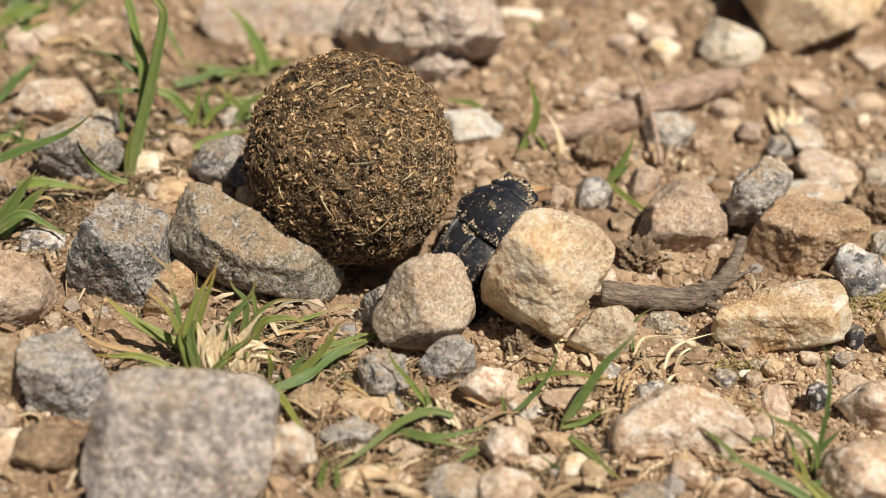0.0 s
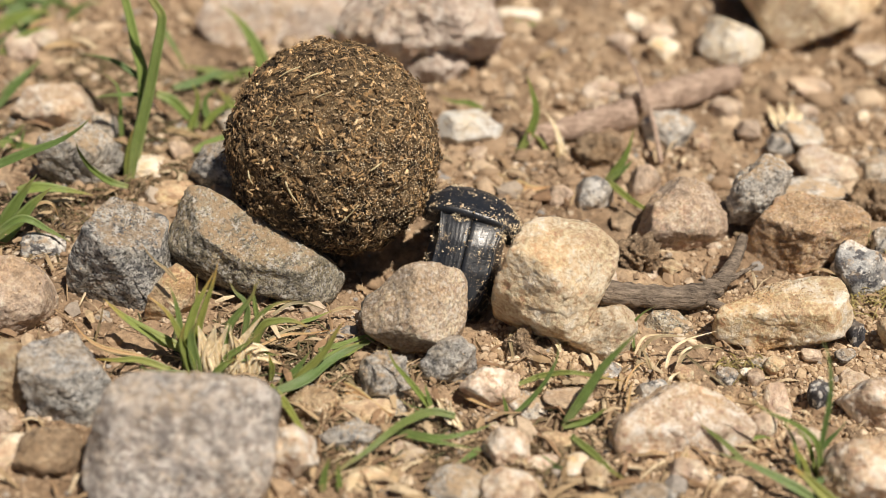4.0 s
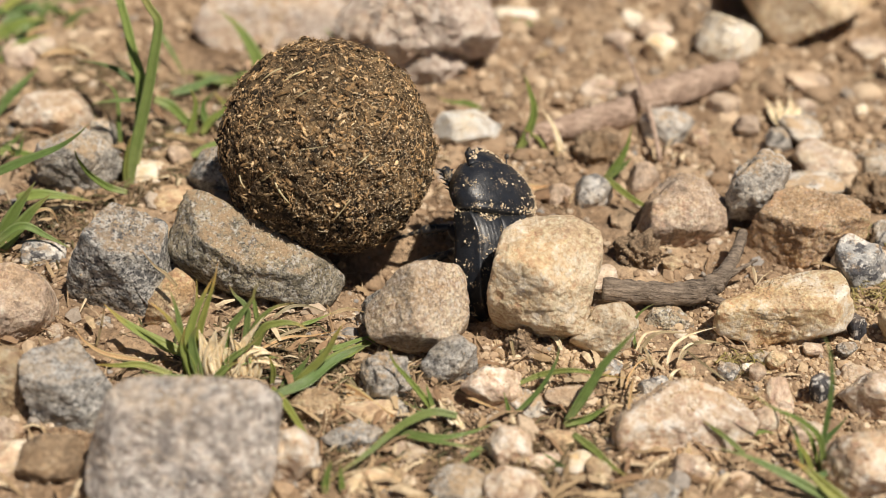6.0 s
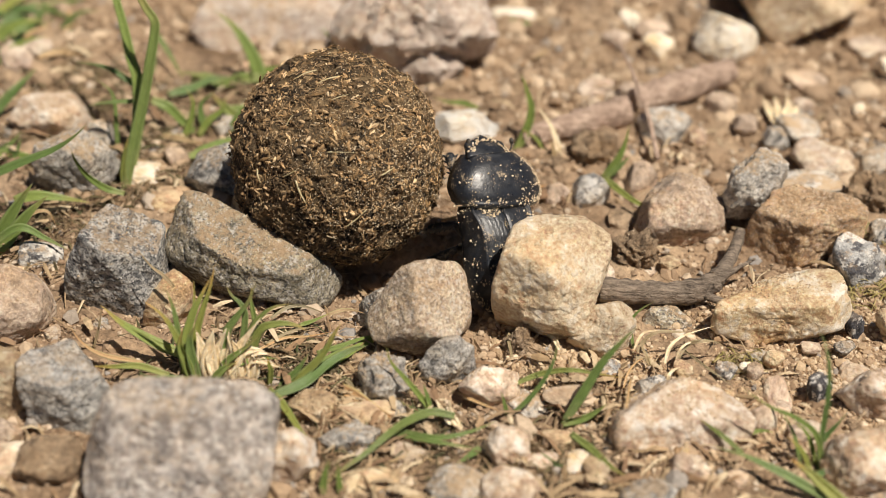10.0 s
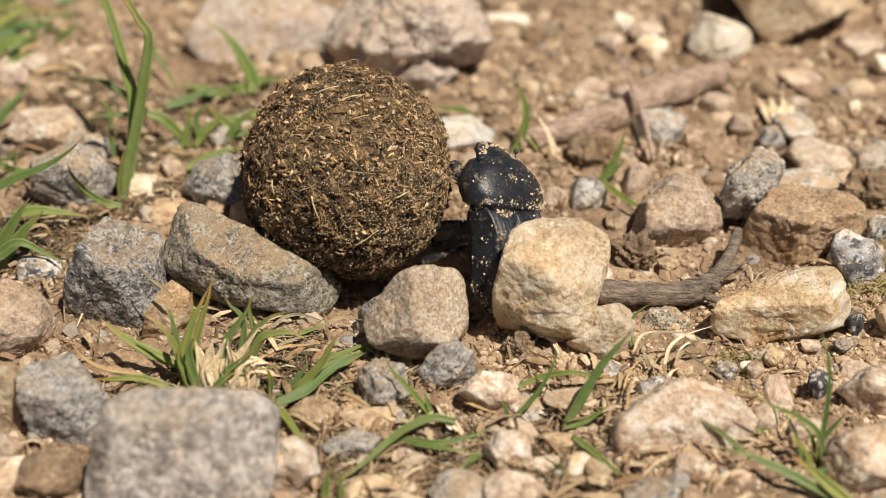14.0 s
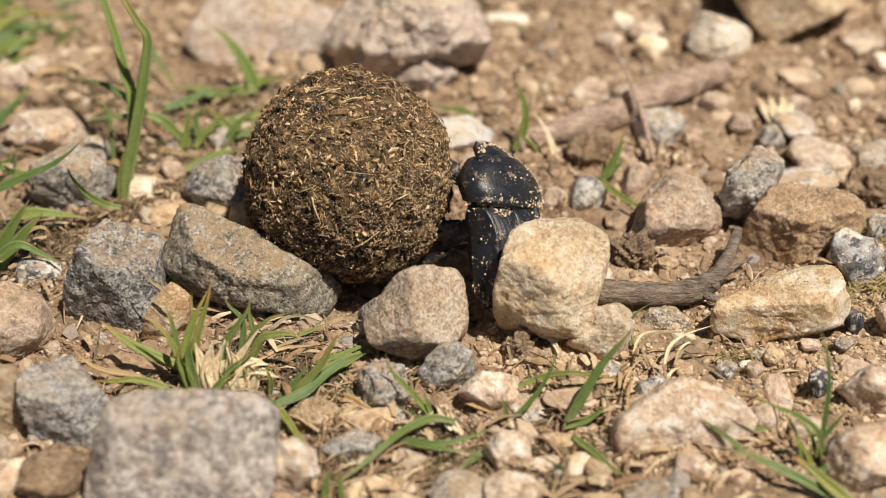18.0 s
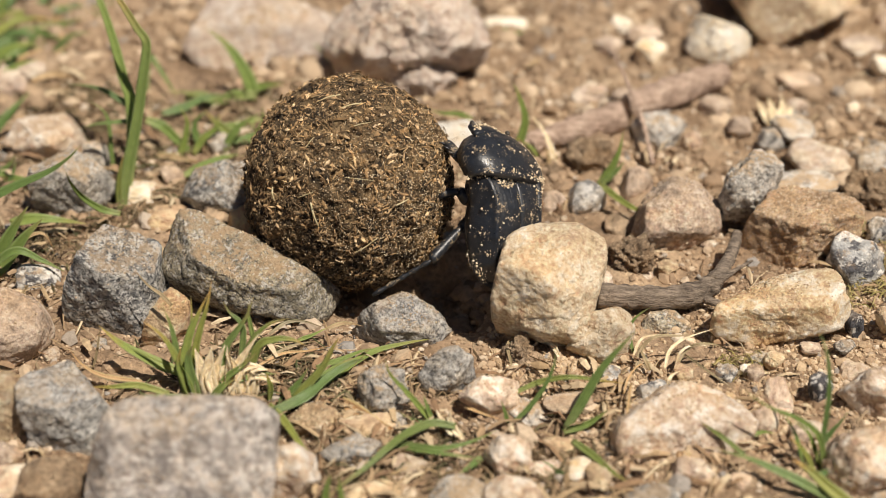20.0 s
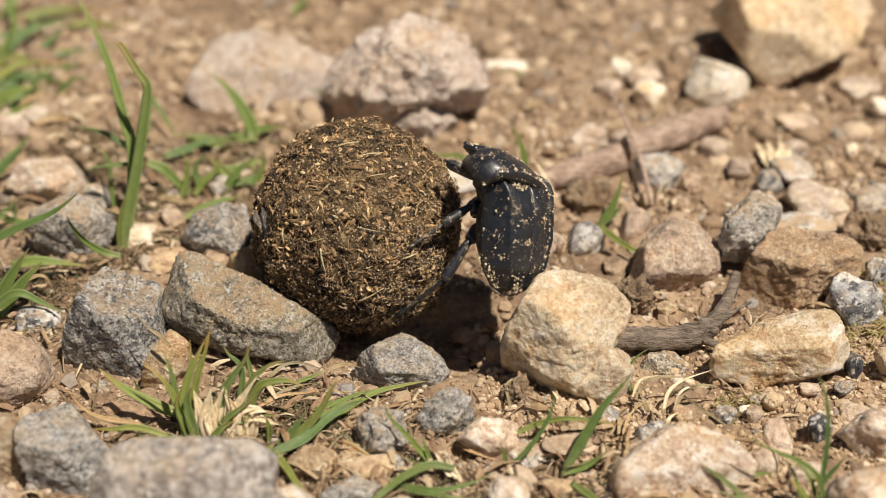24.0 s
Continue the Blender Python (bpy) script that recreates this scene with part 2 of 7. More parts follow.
n = Nodes("antenna", rough=0.5)
n.base(n.ramp(n.noise(n.coords(False), 1500, 2), (0.3, (0.02, 0.017, 0.014)), (0.7, (0.09, 0.075, 0.06))))


def blade_material(name, low, middle, tip, through_light=0.25):
    """A leaf whose colour runs from base to tip, with fine length-wise veins."""
    n = Nodes(name, rough=0.4)
    along = n.node("ShaderNodeAttribute")
    along.attribute_name = "along"
    across = n.node("ShaderNodeAttribute")
    across.attribute_name = "across"
    at = n.coords()
    wob = n.mix(0.25, along.outputs["Color"], n.noise(at, 300, 3))
    col = n.ramp(wob, (0.06, low), (0.3, middle), (0.62, middle), (0.88, tip))
    info = n.node("ShaderNodeObjectInfo")
    col = n.mix(1.0, col, n.ramp(info.outputs["Random"], (0.0, (0.7, 0.78, 0.85)), (1.0, (1.4, 1.2, 1.0))), "MULTIPLY")
    vein = n.node("ShaderNodeMath")
    vein.operation = "SINE"
    times = n.node("ShaderNodeMath")
    times.operation = "MULTIPLY"
    times.inputs[1].default_value = 34.0
    n.link(across.outputs["Fac"], times.inputs[0])
    n.link(times.outputs[0], vein.inputs[0])
    col = n.mix(0.35, col, n.ramp(vein.outputs[0], (0.2, 0.32), (0.8, 0.66)), "OVERLAY")
    rim = n.node("ShaderNodeMath")
    rim.operation = "ABSOLUTE"
    n.link(across.outputs["Fac"], rim.inputs[0])
    col = n.mix(n.ramp(rim.outputs[0], (0.6, 0.0), (1.0, 0.45)), col, (0.42, 0.5, 0.22))
    spots = n.ramp(n.noise(at, 500, 5, 0.8), (0.6, 0.0), (0.72, 0.5))
    col = n.mix(spots, col, (0.42, 0.33, 0.13))
    n.base(n.mix(0.35, col, n.ramp(n.noise(at, 900, 3), (0.3, 0.35), (0.7, 0.68)), "OVERLAY"))
    n.bump(vein.outputs[0], 0.35, 0.06)
    leaf = n.node("ShaderNodeBsdfTranslucent")
    n.link(col, leaf.inputs["Color"])
    both = n.node("ShaderNodeMixShader")
    both.inputs[0].default_value = through_light
    n.link(n.bsdf.outputs[0], both.inputs[1])
    n.link(leaf.outputs[0], both.inputs[2])
    n.link(both.outputs[0], n.t.nodes["Material Output"].inputs["Surface"])


blade_material("grass", (0.42, 0.48, 0.22), (0.255, 0.375, 0.115), (0.42, 0.42, 0.17), 0.42)
blade_material("grass_fresh", (0.52, 0.58, 0.28), (0.36, 0.48, 0.16), (0.64, 0.52, 0.22), 0.5)
blade_material("grass_yellow", (0.38, 0.45, 0.18), (0.32, 0.39, 0.12), (0.66, 0.46, 0.19), 0.42)
blade_material("dry", (0.42, 0.3, 0.17), (0.5, 0.38, 0.23), (0.36, 0.2, 0.1), 0.15)
n = Nodes("husk", rough=0.6)
at = n.coords()
n.base(n.ramp(n.noise(at, 700, 4, 0.6), (0.3, (0.56, 0.43, 0.26)), (0.5, (0.75, 0.62, 0.41)), (0.7, (0.86, 0.77, 0.57))))
n.bsdf.inputs["Subsurface Weight"].default_value = 0.2
n.bsdf.inputs["Subsurface Radius"].default_value = (0.001, 0.0008, 0.0005)
n.bump(n.noise(at, 1800, 3), 0.5, 0.15)

for name, dark, light in (("bark_grey", (0.08, 0.06, 0.046), (0.37, 0.295, 0.225)), ("bark_red", (0.28, 0.18, 0.13), (0.74, 0.56, 0.44))):
    n = Nodes(name, rough=0.85)
    at = n.coords(False)
    stretch = n.node("ShaderNodeMapping")
    stretch.inputs["Scale"].default_value = (0.22, 1.0, 1.0)
    n.link(at, stretch.inputs["Vector"])
    f = n.noise(stretch.outputs[0], 1300, 4, 0.7)
    n.base(n.mix(0.5, n.ramp(f, (0.32, dark), (0.68, light)), n.ramp(n.noise(at, 250, 4), (0.3, 0.35), (0.7, 0.65)), "OVERLAY"))
    n.bump(f, 1.0, 1.1)
    n.bump(n.noise(at, 700, 5, 0.7), 0.7, 0.5)

n = Nodes("fly_body", rough=0.3)
n.base(n.ramp(n.noise(n.coords(False), 1500, 3), (0.35, (0.008, 0.008, 0.009)), (0.7, (0.04, 0.038, 0.036))))
n = Nodes("fly_wing", rough=0.25)
n.base(n.ramp(n.noise(n.coords(False), 1200, 2), (0.3, (0.5, 0.47, 0.42)), (0.7, (0.75, 0.72, 0.66))))
n.bsdf.inputs["Alpha"].default_value = 0.16


# ---- building helpers ----
def mesh_of(name, verts, faces, material, smooth=True):
    """A mesh from millimetres."""
    me = bpy.data.meshes.new(name)
    me.from_pydata((np.asarray(verts, float) * MM).tolist(), [], faces)
    me.materials.append(material)
    if smooth:
        me.polygons.foreach_set("use_smooth", [True] * len(me.polygons))
    me.update()
    return me


def place(ob, at):
    ob.location = [v * MM for v in at]
    return ob


def thing(name, at, label, category, group=""):
    """An empty that carries the parts of one thing."""
    return tagged(place(new(name), at), label, category, group)


def part(name, me, parent, label="", at=(0, 0, 0), kind=""):
    ob = new(name, me)
    ob.parent = parent
    return tagged(place(ob, at), label, kind=kind)


SPHERES = {}


def sphere(level):
    """Vertices and faces of a unit icosphere."""
    if level not in SPHERES:
        bm = bmesh.new()
        bmesh.ops.create_icosphere(bm, subdivisions=level, radius=1.0)
        SPHERES[level] = (np.array([v.co[:] for v in bm.verts]), [[v.index for v in f.verts] for f in bm.faces])
        bm.free()
    return SPHERES[level]


def relief(points, scale, octaves=4, seed=0.0):
    """Fractal noise at points, in millimetres; about -1 to 1."""
    off = Vector((seed * 7.31, seed * 3.17, seed * 5.71))
    return np.array([noise.fractal(Vector(p) * scale + off, 0.9, 2.1, octaves) for p in points])


def ridges(points, scale, seed=0.0):
    off = Vector((seed * 2.31, seed * 9.17, seed * 4.71))
    return np.array([noise.voronoi(Vector(p) * scale + off)[0][0] for p in points])


def rock_shape(half, faces, seed, rough=1.0, facets=6, fine=5, hard=26, slopes=(), under=0.35):
    """A stone: an ellipsoid met by flat faces, its edges slightly worn, its skin broken by noise.
    faces: (bearing in degrees, distance in mm) round the axis that leans back by LEAN; slopes: (bearing, rise in degrees, distance)."""
    rng = np.random.default_rng(seed)
    dirs, tris = sphere(fine)
    half = np.array(half, float)
    body = np.abs(dirs / (half * 1.12))
    power = 5.0 if slopes else 3.0
    total = (body ** power).sum(1) ** (1 / power)
    total = total ** hard
    up = np.array([0, math.sin(LEAN), math.cos(LEAN)])
    back = np.array([0, math.cos(LEAN), -math.sin(LEAN)])
    for bearing, dist in faces:
        normal = math.cos(radians(bearing)) * np.array([1.0, 0, 0]) + math.sin(radians(bearing)) * up
        tilt = rng.uniform(-0.12, 0.3) - (under if slopes else 0.7) * max(-math.sin(radians(bearing)), 0)
        dist = dist / math.sqrt(1 + min(tilt, 0) ** 2)
        normal = normal + back * tilt
        normal /= np.linalg.norm(normal)
        total += (np.clip(dirs @ normal, 0, None) / (dist * 1.015)) ** hard
    for bearing, rise, dist in slopes:
        round_it = math.cos(radians(bearing)) * np.array([1.0, 0, 0]) + math.sin(radians(bearing)) * up
        normal = math.cos(radians(rise)) * round_it - math.sin(radians(rise)) * back
        total += (np.clip(dirs @ normal, 0, None) / dist) ** hard
    for k in range(facets + (0 if slopes else 4)):
        normal = rng.normal(size=3) * (1.0 if k % 2 else 0.75) - back * (0.0 if k % 2 else 0.8)
        normal /= np.linalg.norm(normal)
        reach = np.linalg.norm(half * normal)
        total += (np.clip(dirs @ normal, 0, None) / (reach * rng.uniform(0.74, 0.96))) ** hard
    r = total ** (-1 / hard)
    pts = dirs * r[:, None]
    size = half.mean()
    off = Vector((seed * 1.7, seed * 0.9, seed * 2.3))
    wear = relief(pts, 1.5 / size, 3, seed) * 0.05 * size + relief(pts, 0.5, 4, seed + 9) * 0.3 + relief(pts, 1.6, 2, seed + 2) * 0.09
    wear -= np.clip(0.3 - ridges(pts, 2.6 / size, seed), 0, 1) * 0.13 * size * min(rough, 1.0)
    cracks = np.array([abs(noise.noise(Vector(p) * (2.2 / size) + off)) for p in pts])
    wear -= np.clip(0.07 - cracks, 0, 1) * 0.55 * size * 0.6
    if rough > 1.2:
        wear += relief(pts, 3.2 / size, 3, seed + 4) * 0.05 * size * (rough - 0.6)
    return pts + dirs * (wear * rough)[:, None], tris


DUST = []


def rock(name, at, half, faces, material, label, category="stone", seed=1, rough=1.0, facets=6, slopes=(), fine=5, under=0.35):
    v, f = rock_shape(half, faces, seed, rough, facets, fine, 38, slopes, under)
    if name not in ("yellow_stone", "tan_stone"):
        tri = np.array(f)
        normal = np.cross(v[tri[:, 1]] - v[tri[:, 0]], v[tri[:, 2]] - v[tri[:, 0]])
        normal /= np.linalg.norm(normal, axis=1)[:, None] + 1e-9
        mid = v[tri].mean(1)
        keep = (normal[:, 2] > 0.55) & (np.random.default_rng(seed).random(len(tri)) < min(1.0, 0.0022 * half[0] * half[1] * 6 * 130 / len(tri) * 16))
        DUST.append(mid[keep & (relief(mid * keep[:, None], 0.35, 3, seed) > -0.05)] + np.array(at))
    return tagged(place(new(name, mesh_of(name, v, f, material)), at), label, category, "stones on the ground")


PEBBLES = {}


def pebble_mesh(material, variant):
    key = (material.name, variant)
    if key not in PEBBLES:
        v, f = rock_shape((1, 1, 1), (), 200 + variant, 0.0, 8, 4, 26)
        v = v * (1 + 0.09 * relief(v, 1.9, 4, variant) + 0.035 * relief(v, 6.0, 3, variant + 3))[:, None] * 1.12
        PEBBLES[key] = mesh_of("pebble", v, f, material)
    return PEBBLES[key]


def pebble(at, half, material, label, variant=0, turn=None):
    ob = place(new("pebble", pebble_mesh(material, variant % 9)), at)
    ob.scale = half
    ob.rotation_euler = (0, 0, 0) if turn is None else turn
    return tagged(ob, label, "pebble", "pebbles")


def scatter(name, places, sizes, level, material, seed, squash=0.7):
    """Many loose grains in one mesh."""
    rng = np.random.default_rng(seed)
    base, tris = sphere(level)
    shapes = [base * (1 + rng.uniform(-0.28, 0.28, (len(base), 1))) for _ in range(8)]
    count, k = len(places), len(base)
    q = rng.normal(size=(count, 4))
    q /= np.linalg.norm(q, axis=1)[:, None]
    w, x, y, z = q.T
    turn = np.stack([1 - 2 * (y * y + z * z), 2 * (x * y - z * w), 2 * (x * z + y * w), 2 * (x * y + z * w), 1 - 2 * (x * x + z * z), 2 * (y * z - x * w),
                     2 * (x * z - y * w), 2 * (y * z + x * w), 1 - 2 * (x * x + y * y)], 1).reshape(-1, 3, 3)
    stretch = rng.uniform(0.6, 1.25, (count, 3)) * sizes[:, None]
    pick = rng.integers(0, 8, count)
    local = np.array(shapes)[pick] * stretch[:, None, :]
    pts = np.einsum("nij,nkj->nki", turn, local) * np.array([1, 1, squash]) + places[:, None, :]
    faces = (np.array(tris)[None] + (np.arange(count) * k)[:, None, None]).reshape(-1, 3)
    return fast_mesh(name, pts.reshape(-1, 3), faces, material)


def fast_mesh(name, pts, faces, material, smooth=False):
    me = bpy.data.meshes.new(name)
    sides = faces.shape[1]
    me.vertices.add(len(pts))
    me.vertices.foreach_set("co", (pts * MM).astype(np.float32).ravel())
    me.loops.add(faces.size)
    me.loops.foreach_set("vertex_index", faces.astype(np.int32).ravel())
    me.polygons.add(len(faces))
    me.polygons.foreach_set("loop_start", np.arange(0, faces.size, sides, dtype=np.int32))
    me.polygons.foreach_set("use_smooth", np.full(len(faces), smooth))
    me.materials.append(material)
    me.update(calc_edges=True)
    return me


def fibres(name, roots, ways, normals, lengths, widths, material, bow=0.12, thick=0.45):
    """Many short flat-sided straws in one mesh: four-sided, bent once."""
    side = np.cross(normals, ways)
    side /= np.linalg.norm(side, axis=1)[:, None] + 1e-9
    pts = []
    for s, lift, thin in ((-0.5, 0.0, 0.6), (0.0, 1.0, 1.0), (0.5, 0.0, 0.45)):
        mid = roots + ways * (lengths * s)[:, None] + normals * (lengths * bow * lift)[:, None]
        for a, b in ((-0.5, 0), (0, thick), (0.5, 0), (0, -thick)):
            pts.append(mid + side * (widths * a * thin)[:, None] + normals * (widths * b * thin)[:, None])
    pts = np.stack(pts, 1)
    quads = [(r * 4 + i, r * 4 + (i + 1) % 4, r * 4 + 4 + (i + 1) % 4, r * 4 + 4 + i) for r in (0, 1) for i in range(4)] + [(3, 2, 1, 0), (8, 9, 10, 11)]
    faces = (np.array(quads)[None] + (np.arange(len(roots)) * 12)[:, None, None]).reshape(-1, 4)
    return fast_mesh(name, pts.reshape(-1, 3), faces, material)


def spine(points, steps):
    """A smooth line through the points (Catmull-Rom)."""
    p = [np.array(q, float) for q in points]
    p = [2 * p[0] - p[1]] + p + [2 * p[-1] - p[-2]]
    line = []
    for i in range(1, len(p) - 2):
        for s in np.linspace(0, 1, steps, endpoint=(i == len(p) - 3)):
            a, b, c, d = p[i - 1 : i + 3]
            line.append(0.5 * (2 * b + (c - a) * s + (2 * a - 5 * b + 4 * c - d) * s * s + (3 * b - a - 3 * c + d) * s**3))
    return np.array(line)


BLADE_RNG = np.random.default_rng(5)


def blade(parent, name, points, width, material, blunt=False):
    """One grass leaf: a keeled strip with thickness, tapering to a point or, bitten off, to a blunt end."""
    line = spine(points, 7)
    n = len(line)
    face = np.array([BLADE_RNG.uniform(-0.35, 0.35), -0.62, 0.78])
    twist = BLADE_RNG.uniform(-0.5, 0.5)
    verts, faces, along, across = [], [], [], []
    for i, c in enumerate(line):
        s = i / (n - 1)
        way = line[min(i + 1, n - 1)] - line[max(i - 1, 0)]
        side = np.cross(way, face)
        side /= np.linalg.norm(side) + 1e-9
        top = np.cross(side, way)
        top /= np.linalg.norm(top) + 1e-9
        side, top = side * math.cos(twist * s) + top * math.sin(twist * s), top * math.cos(twist * s) - side * math.sin(twist * s)
        w = width * 0.52 * (0.72 + 0.5 * min(s * 4, 1) * (1 - s)) * (1 - 0.4 * s**5 if blunt else max(1 - s**3.2, 0.03))
        for x, h in ((-1, 0.5), (-0.5, 0.12), (0, -0.22), (0.5, 0.12), (1, 0.5), (0.5, -0.06), (0, -0.42), (-0.5, -0.06)):
            verts.append(c + side * w * x + top * w * h)
            along.append(s)
            across.append(x)
        if i:
            for k in range(8):
                a, b = (i - 1) * 8 + k, (i - 1) * 8 + (k + 1) % 8
                faces.append((a, b, b + 8, a + 8))
    faces += [tuple(range(7, -1, -1)), tuple(range((n - 1) * 8, n * 8))]
    me = mesh_of(name, verts, faces, material)
    me.attributes.new("along", "FLOAT", "POINT").data.foreach_set("value", along)
    me.attributes.new("across", "FLOAT", "POINT").data.foreach_set("value", across)
    return part(name, me, parent)


def tube(points, radii, sides=10, steps=6, knots=0.0, seed=0.0):
    """A round bar along a smooth line, with a radius at each point."""
    line = spine(points, steps)
    n = len(line)
    rad = np.interp(np.linspace(0, 1, n), np.linspace(0, 1, len(radii)), radii)
    verts, faces = [], []
    ref = np.array([0.13, 0.31, 0.94])
    for i, c in enumerate(line):
        way = line[min(i + 1, n - 1)] - line[max(i - 1, 0)]
        way = way / (np.linalg.norm(way) + 1e-9)
        if abs(way @ ref) > 0.93:
            ref = np.array([0.94, 0.13, 0.31])
        side = np.cross(way, ref)
        side /= np.linalg.norm(side)
        other = np.cross(side, way)
        for k in range(sides):
            a = 2 * math.pi * k / sides
            p = c + (side * math.cos(a) + other * math.sin(a)) * rad[i]
            if knots:
                p = p + (p - c) * knots * noise.fractal(Vector(p) * 0.5 + Vector((seed, 0, 0)), 0.9, 2.0, 3)
            verts.append(p)
        if i:
            for k in range(sides):
                a, b = (i - 1) * sides + k, (i - 1) * sides + (k + 1) % sides
                faces.append((a, b, b + sides, a + sides))
    faces += [tuple(range(sides - 1, -1, -1)), tuple(range((n - 1) * sides, n * sides))]
    return verts, faces


# ---- the ground: one sheet, fine near the subject, coarse towards the horizon ----
def ground_height(x, y):
    """Millimetres above the datum, with the hollow that the beetle has dug beside the ball."""
    p = Vector((x, y, 0))
    h = 1.3 * noise.fractal(p * 0.022, 0.9, 2.1, 4) + 1.2 * max(min((y - 5) / 25, 1), 0) * noise.fractal(p * 0.075 + Vector((4, 1, 7)), 0.9, 2.0, 3) + 1.1 * noise.fractal(p * 0.14 + Vector((9, 3, 1)), 0.75, 2.0, 5) + 0.42 * noise.fractal(p * 0.6, 0.6, 2.0, 2)
    h -= 7.5 * math.exp(-(((x + 1) / 20) ** 2 * 1.3 + ((y + 11) / 9.5) ** 4))
    return h - 0.6


def spaced():
    near = np.arange(-118, 150.1, 0.9)
    steps = 0.9 * 1.22 ** np.arange(1, 58)
    far = np.cumsum(steps)
    return np.concatenate([near[0] - far[::-1], near, near[-1] + far])


lines = spaced()
gx, gy = np.meshgrid(lines, lines)
gz = np.array([ground_height(x, y) if abs(x) < 400 and abs(y) < 400 else -0.6 for x, y in zip(gx.ravel(), gy.ravel())])
cols = len(lines)
corner = (np.arange(cols - 1)[:, None] * cols + np.arange(cols - 1)[None]).ravel()
quads = np.stack([corner, corner + 1, corner + cols + 1, corner + cols], 1)
ground = new("ground", fast_mesh("ground", np.stack([gx.ravel(), gy.ravel(), gz], 1), quads, MAT["soil"], True))
tagged(ground, "dry tan sandy soil with fine crumbs", "ground", kind="structure")

rng = np.random.default_rng(11)


def strewn(count, x0, x1, y0, y1, clump):
    """Places on the ground, denser where a slow noise is high."""
    found = []
    while len(found) < count:
        x, y = rng.uniform(x0, x1), rng.uniform(y0, y1)
        if rng.random() < 0.45 + clump * noise.fractal(Vector((x, y, 5)) * 0.045, 0.9, 2.0, 3):
            found.append((x, y, ground_height(x, y)))
    return np.array(found)


spots = strewn(3600, -130, 130, -82, 165, 0.6)
size = rng.uniform(0.6, 1.1, len(spots)) + rng.random(len(spots)) ** 6 * 1.5
spots[:, 2] += size * 0.15
grit = new("grit", scatter("grit", spots, size, 1, MAT["grit"], 3, 0.8))
tagged(grit, "loose tan and brown grit strewn over soil", "grit", kind="stuff")
spots = strewn(4200, -130, 130, 12, 165, 0.7)
size = rng.uniform(0.5, 1.2, len(spots)) + rng.random(len(spots)) ** 4 * 1.2
spots[:, 2] += size * 0.1
soil_crumbs = new("soil_crumbs", scatter("soil_crumbs", spots, size, 1, MAT["soil_grain"], 23, 0.8))
tagged(soil_crumbs, "loose crumbs of dry tan earth", "soil", kind="stuff")
spots = np.concatenate([strewn(650, -125, 130, 14, 150, 0.9), strewn(130, -14, 14, -20, -4, 0.3)])
size = rng.uniform(1.0, 2.2, len(spots)) + rng.random(len(spots)) ** 4 * 2.0
size[650:] *= 0.7
spots[:, 2] += size * 0.1
lumps = new("soil_lumps", scatter("soil_lumps", spots, size, 2, MAT["soil_grain"], 29, 0.6))
lumps.data.polygons.foreach_set("use_smooth", [True] * len(lumps.data.polygons))
tagged(lumps, "soft lumps of crumbly tan earth", "soil", kind="stuff")
spots = strewn(11000, -120, 120, -80, 140, 0.6)
size = rng.uniform(0.35, 0.8, len(spots))
spots[:, 2] += size * 0.2
fine_grit = new("fine_grit", scatter("fine_grit", spots, size, 1, MAT["grit"], 13, 0.85))
tagged(fine_grit, "fine tan soil crumbs over the ground", "grit", kind="stuff")
spots = np.concatenate([strewn(11500, -100, 100, -75, 70, 0.5), strewn(11500, -72, 75, -72, -8, 0.5)])
size = rng.uniform(0.12, 0.32, len(spots)) + rng.random(len(spots)) ** 6 * 0.25
spots[:, 2] += size * 0.1
sand = new("sand", scatter("sand", spots, size, 1, MAT["soil_grain"], 4, 0.9))
tagged(sand, "coarse sand grains on the soil", "sand", kind="stuff")

spots = np.concatenate([strewn(6500, 20, 84, -60, -12, 0.5), strewn(2500, 8, 30, -44, -20, 0.4)])
size = rng.uniform(0.16, 0.42, len(spots)) + rng.random(len(spots)) ** 6 * 0.5
spots[:, 2] += size * 0.2
coarse_sand = new("coarse_sand", scatter("coarse_sand", spots, size, 1, MAT["sand"], 41, 0.9))
tagged(coarse_sand, "loose coarse tan sand between stones", "sand", kind="stuff")

spots = np.concatenate([strewn(1500, -100, -30, 8, 62, 0.9), strewn(500, -100, -62, -18, 10, 0.9), strewn(500, -54, -22, -48, -26, 0.8), strewn(500, -22, 30, -64, -36, 0.8)])
angle = rng.uniform(0, 2 * math.pi, len(spots))
ways = np.stack([np.cos(angle), np.sin(angle), rng.uniform(-0.1, 0.45, len(spots))], 1)
spots[:, 2] += 0.5
thatch = new("thatch", fibres("thatch", spots, ways, np.tile([0.0, 0.0, 1.0], (len(spots), 1)), rng.uniform(1.5, 6.5, len(spots)), rng.uniform(0.15, 0.5, len(spots)), MAT["thatch"], 0.16))
tagged(thatch, "dark brown rotted grass thatch round the tufts", "thatch", kind="stuff")

spots = np.concatenate([strewn(420, 70, 92, -18, 8, 0.5), strewn(60, 46, 54, -36, -30, 0.3)])
angle = rng.uniform(0, 2 * math.pi, len(spots))
ways = np.stack([np.cos(angle), np.sin(angle), rng.uniform(0.0, 0.7, len(spots))], 1)
spots[:, 2] += 0.8
moss = new("moss", fibres("moss", spots, ways, np.tile([0.0, 0.0, 1.0], (len(spots), 1)), rng.uniform(0.8, 3.2, len(spots)), rng.uniform(0.15, 0.45, len(spots)), MAT["moss"], 0.16))
tagged(moss, "dry olive yellow moss between stones", "moss", kind="stuff")

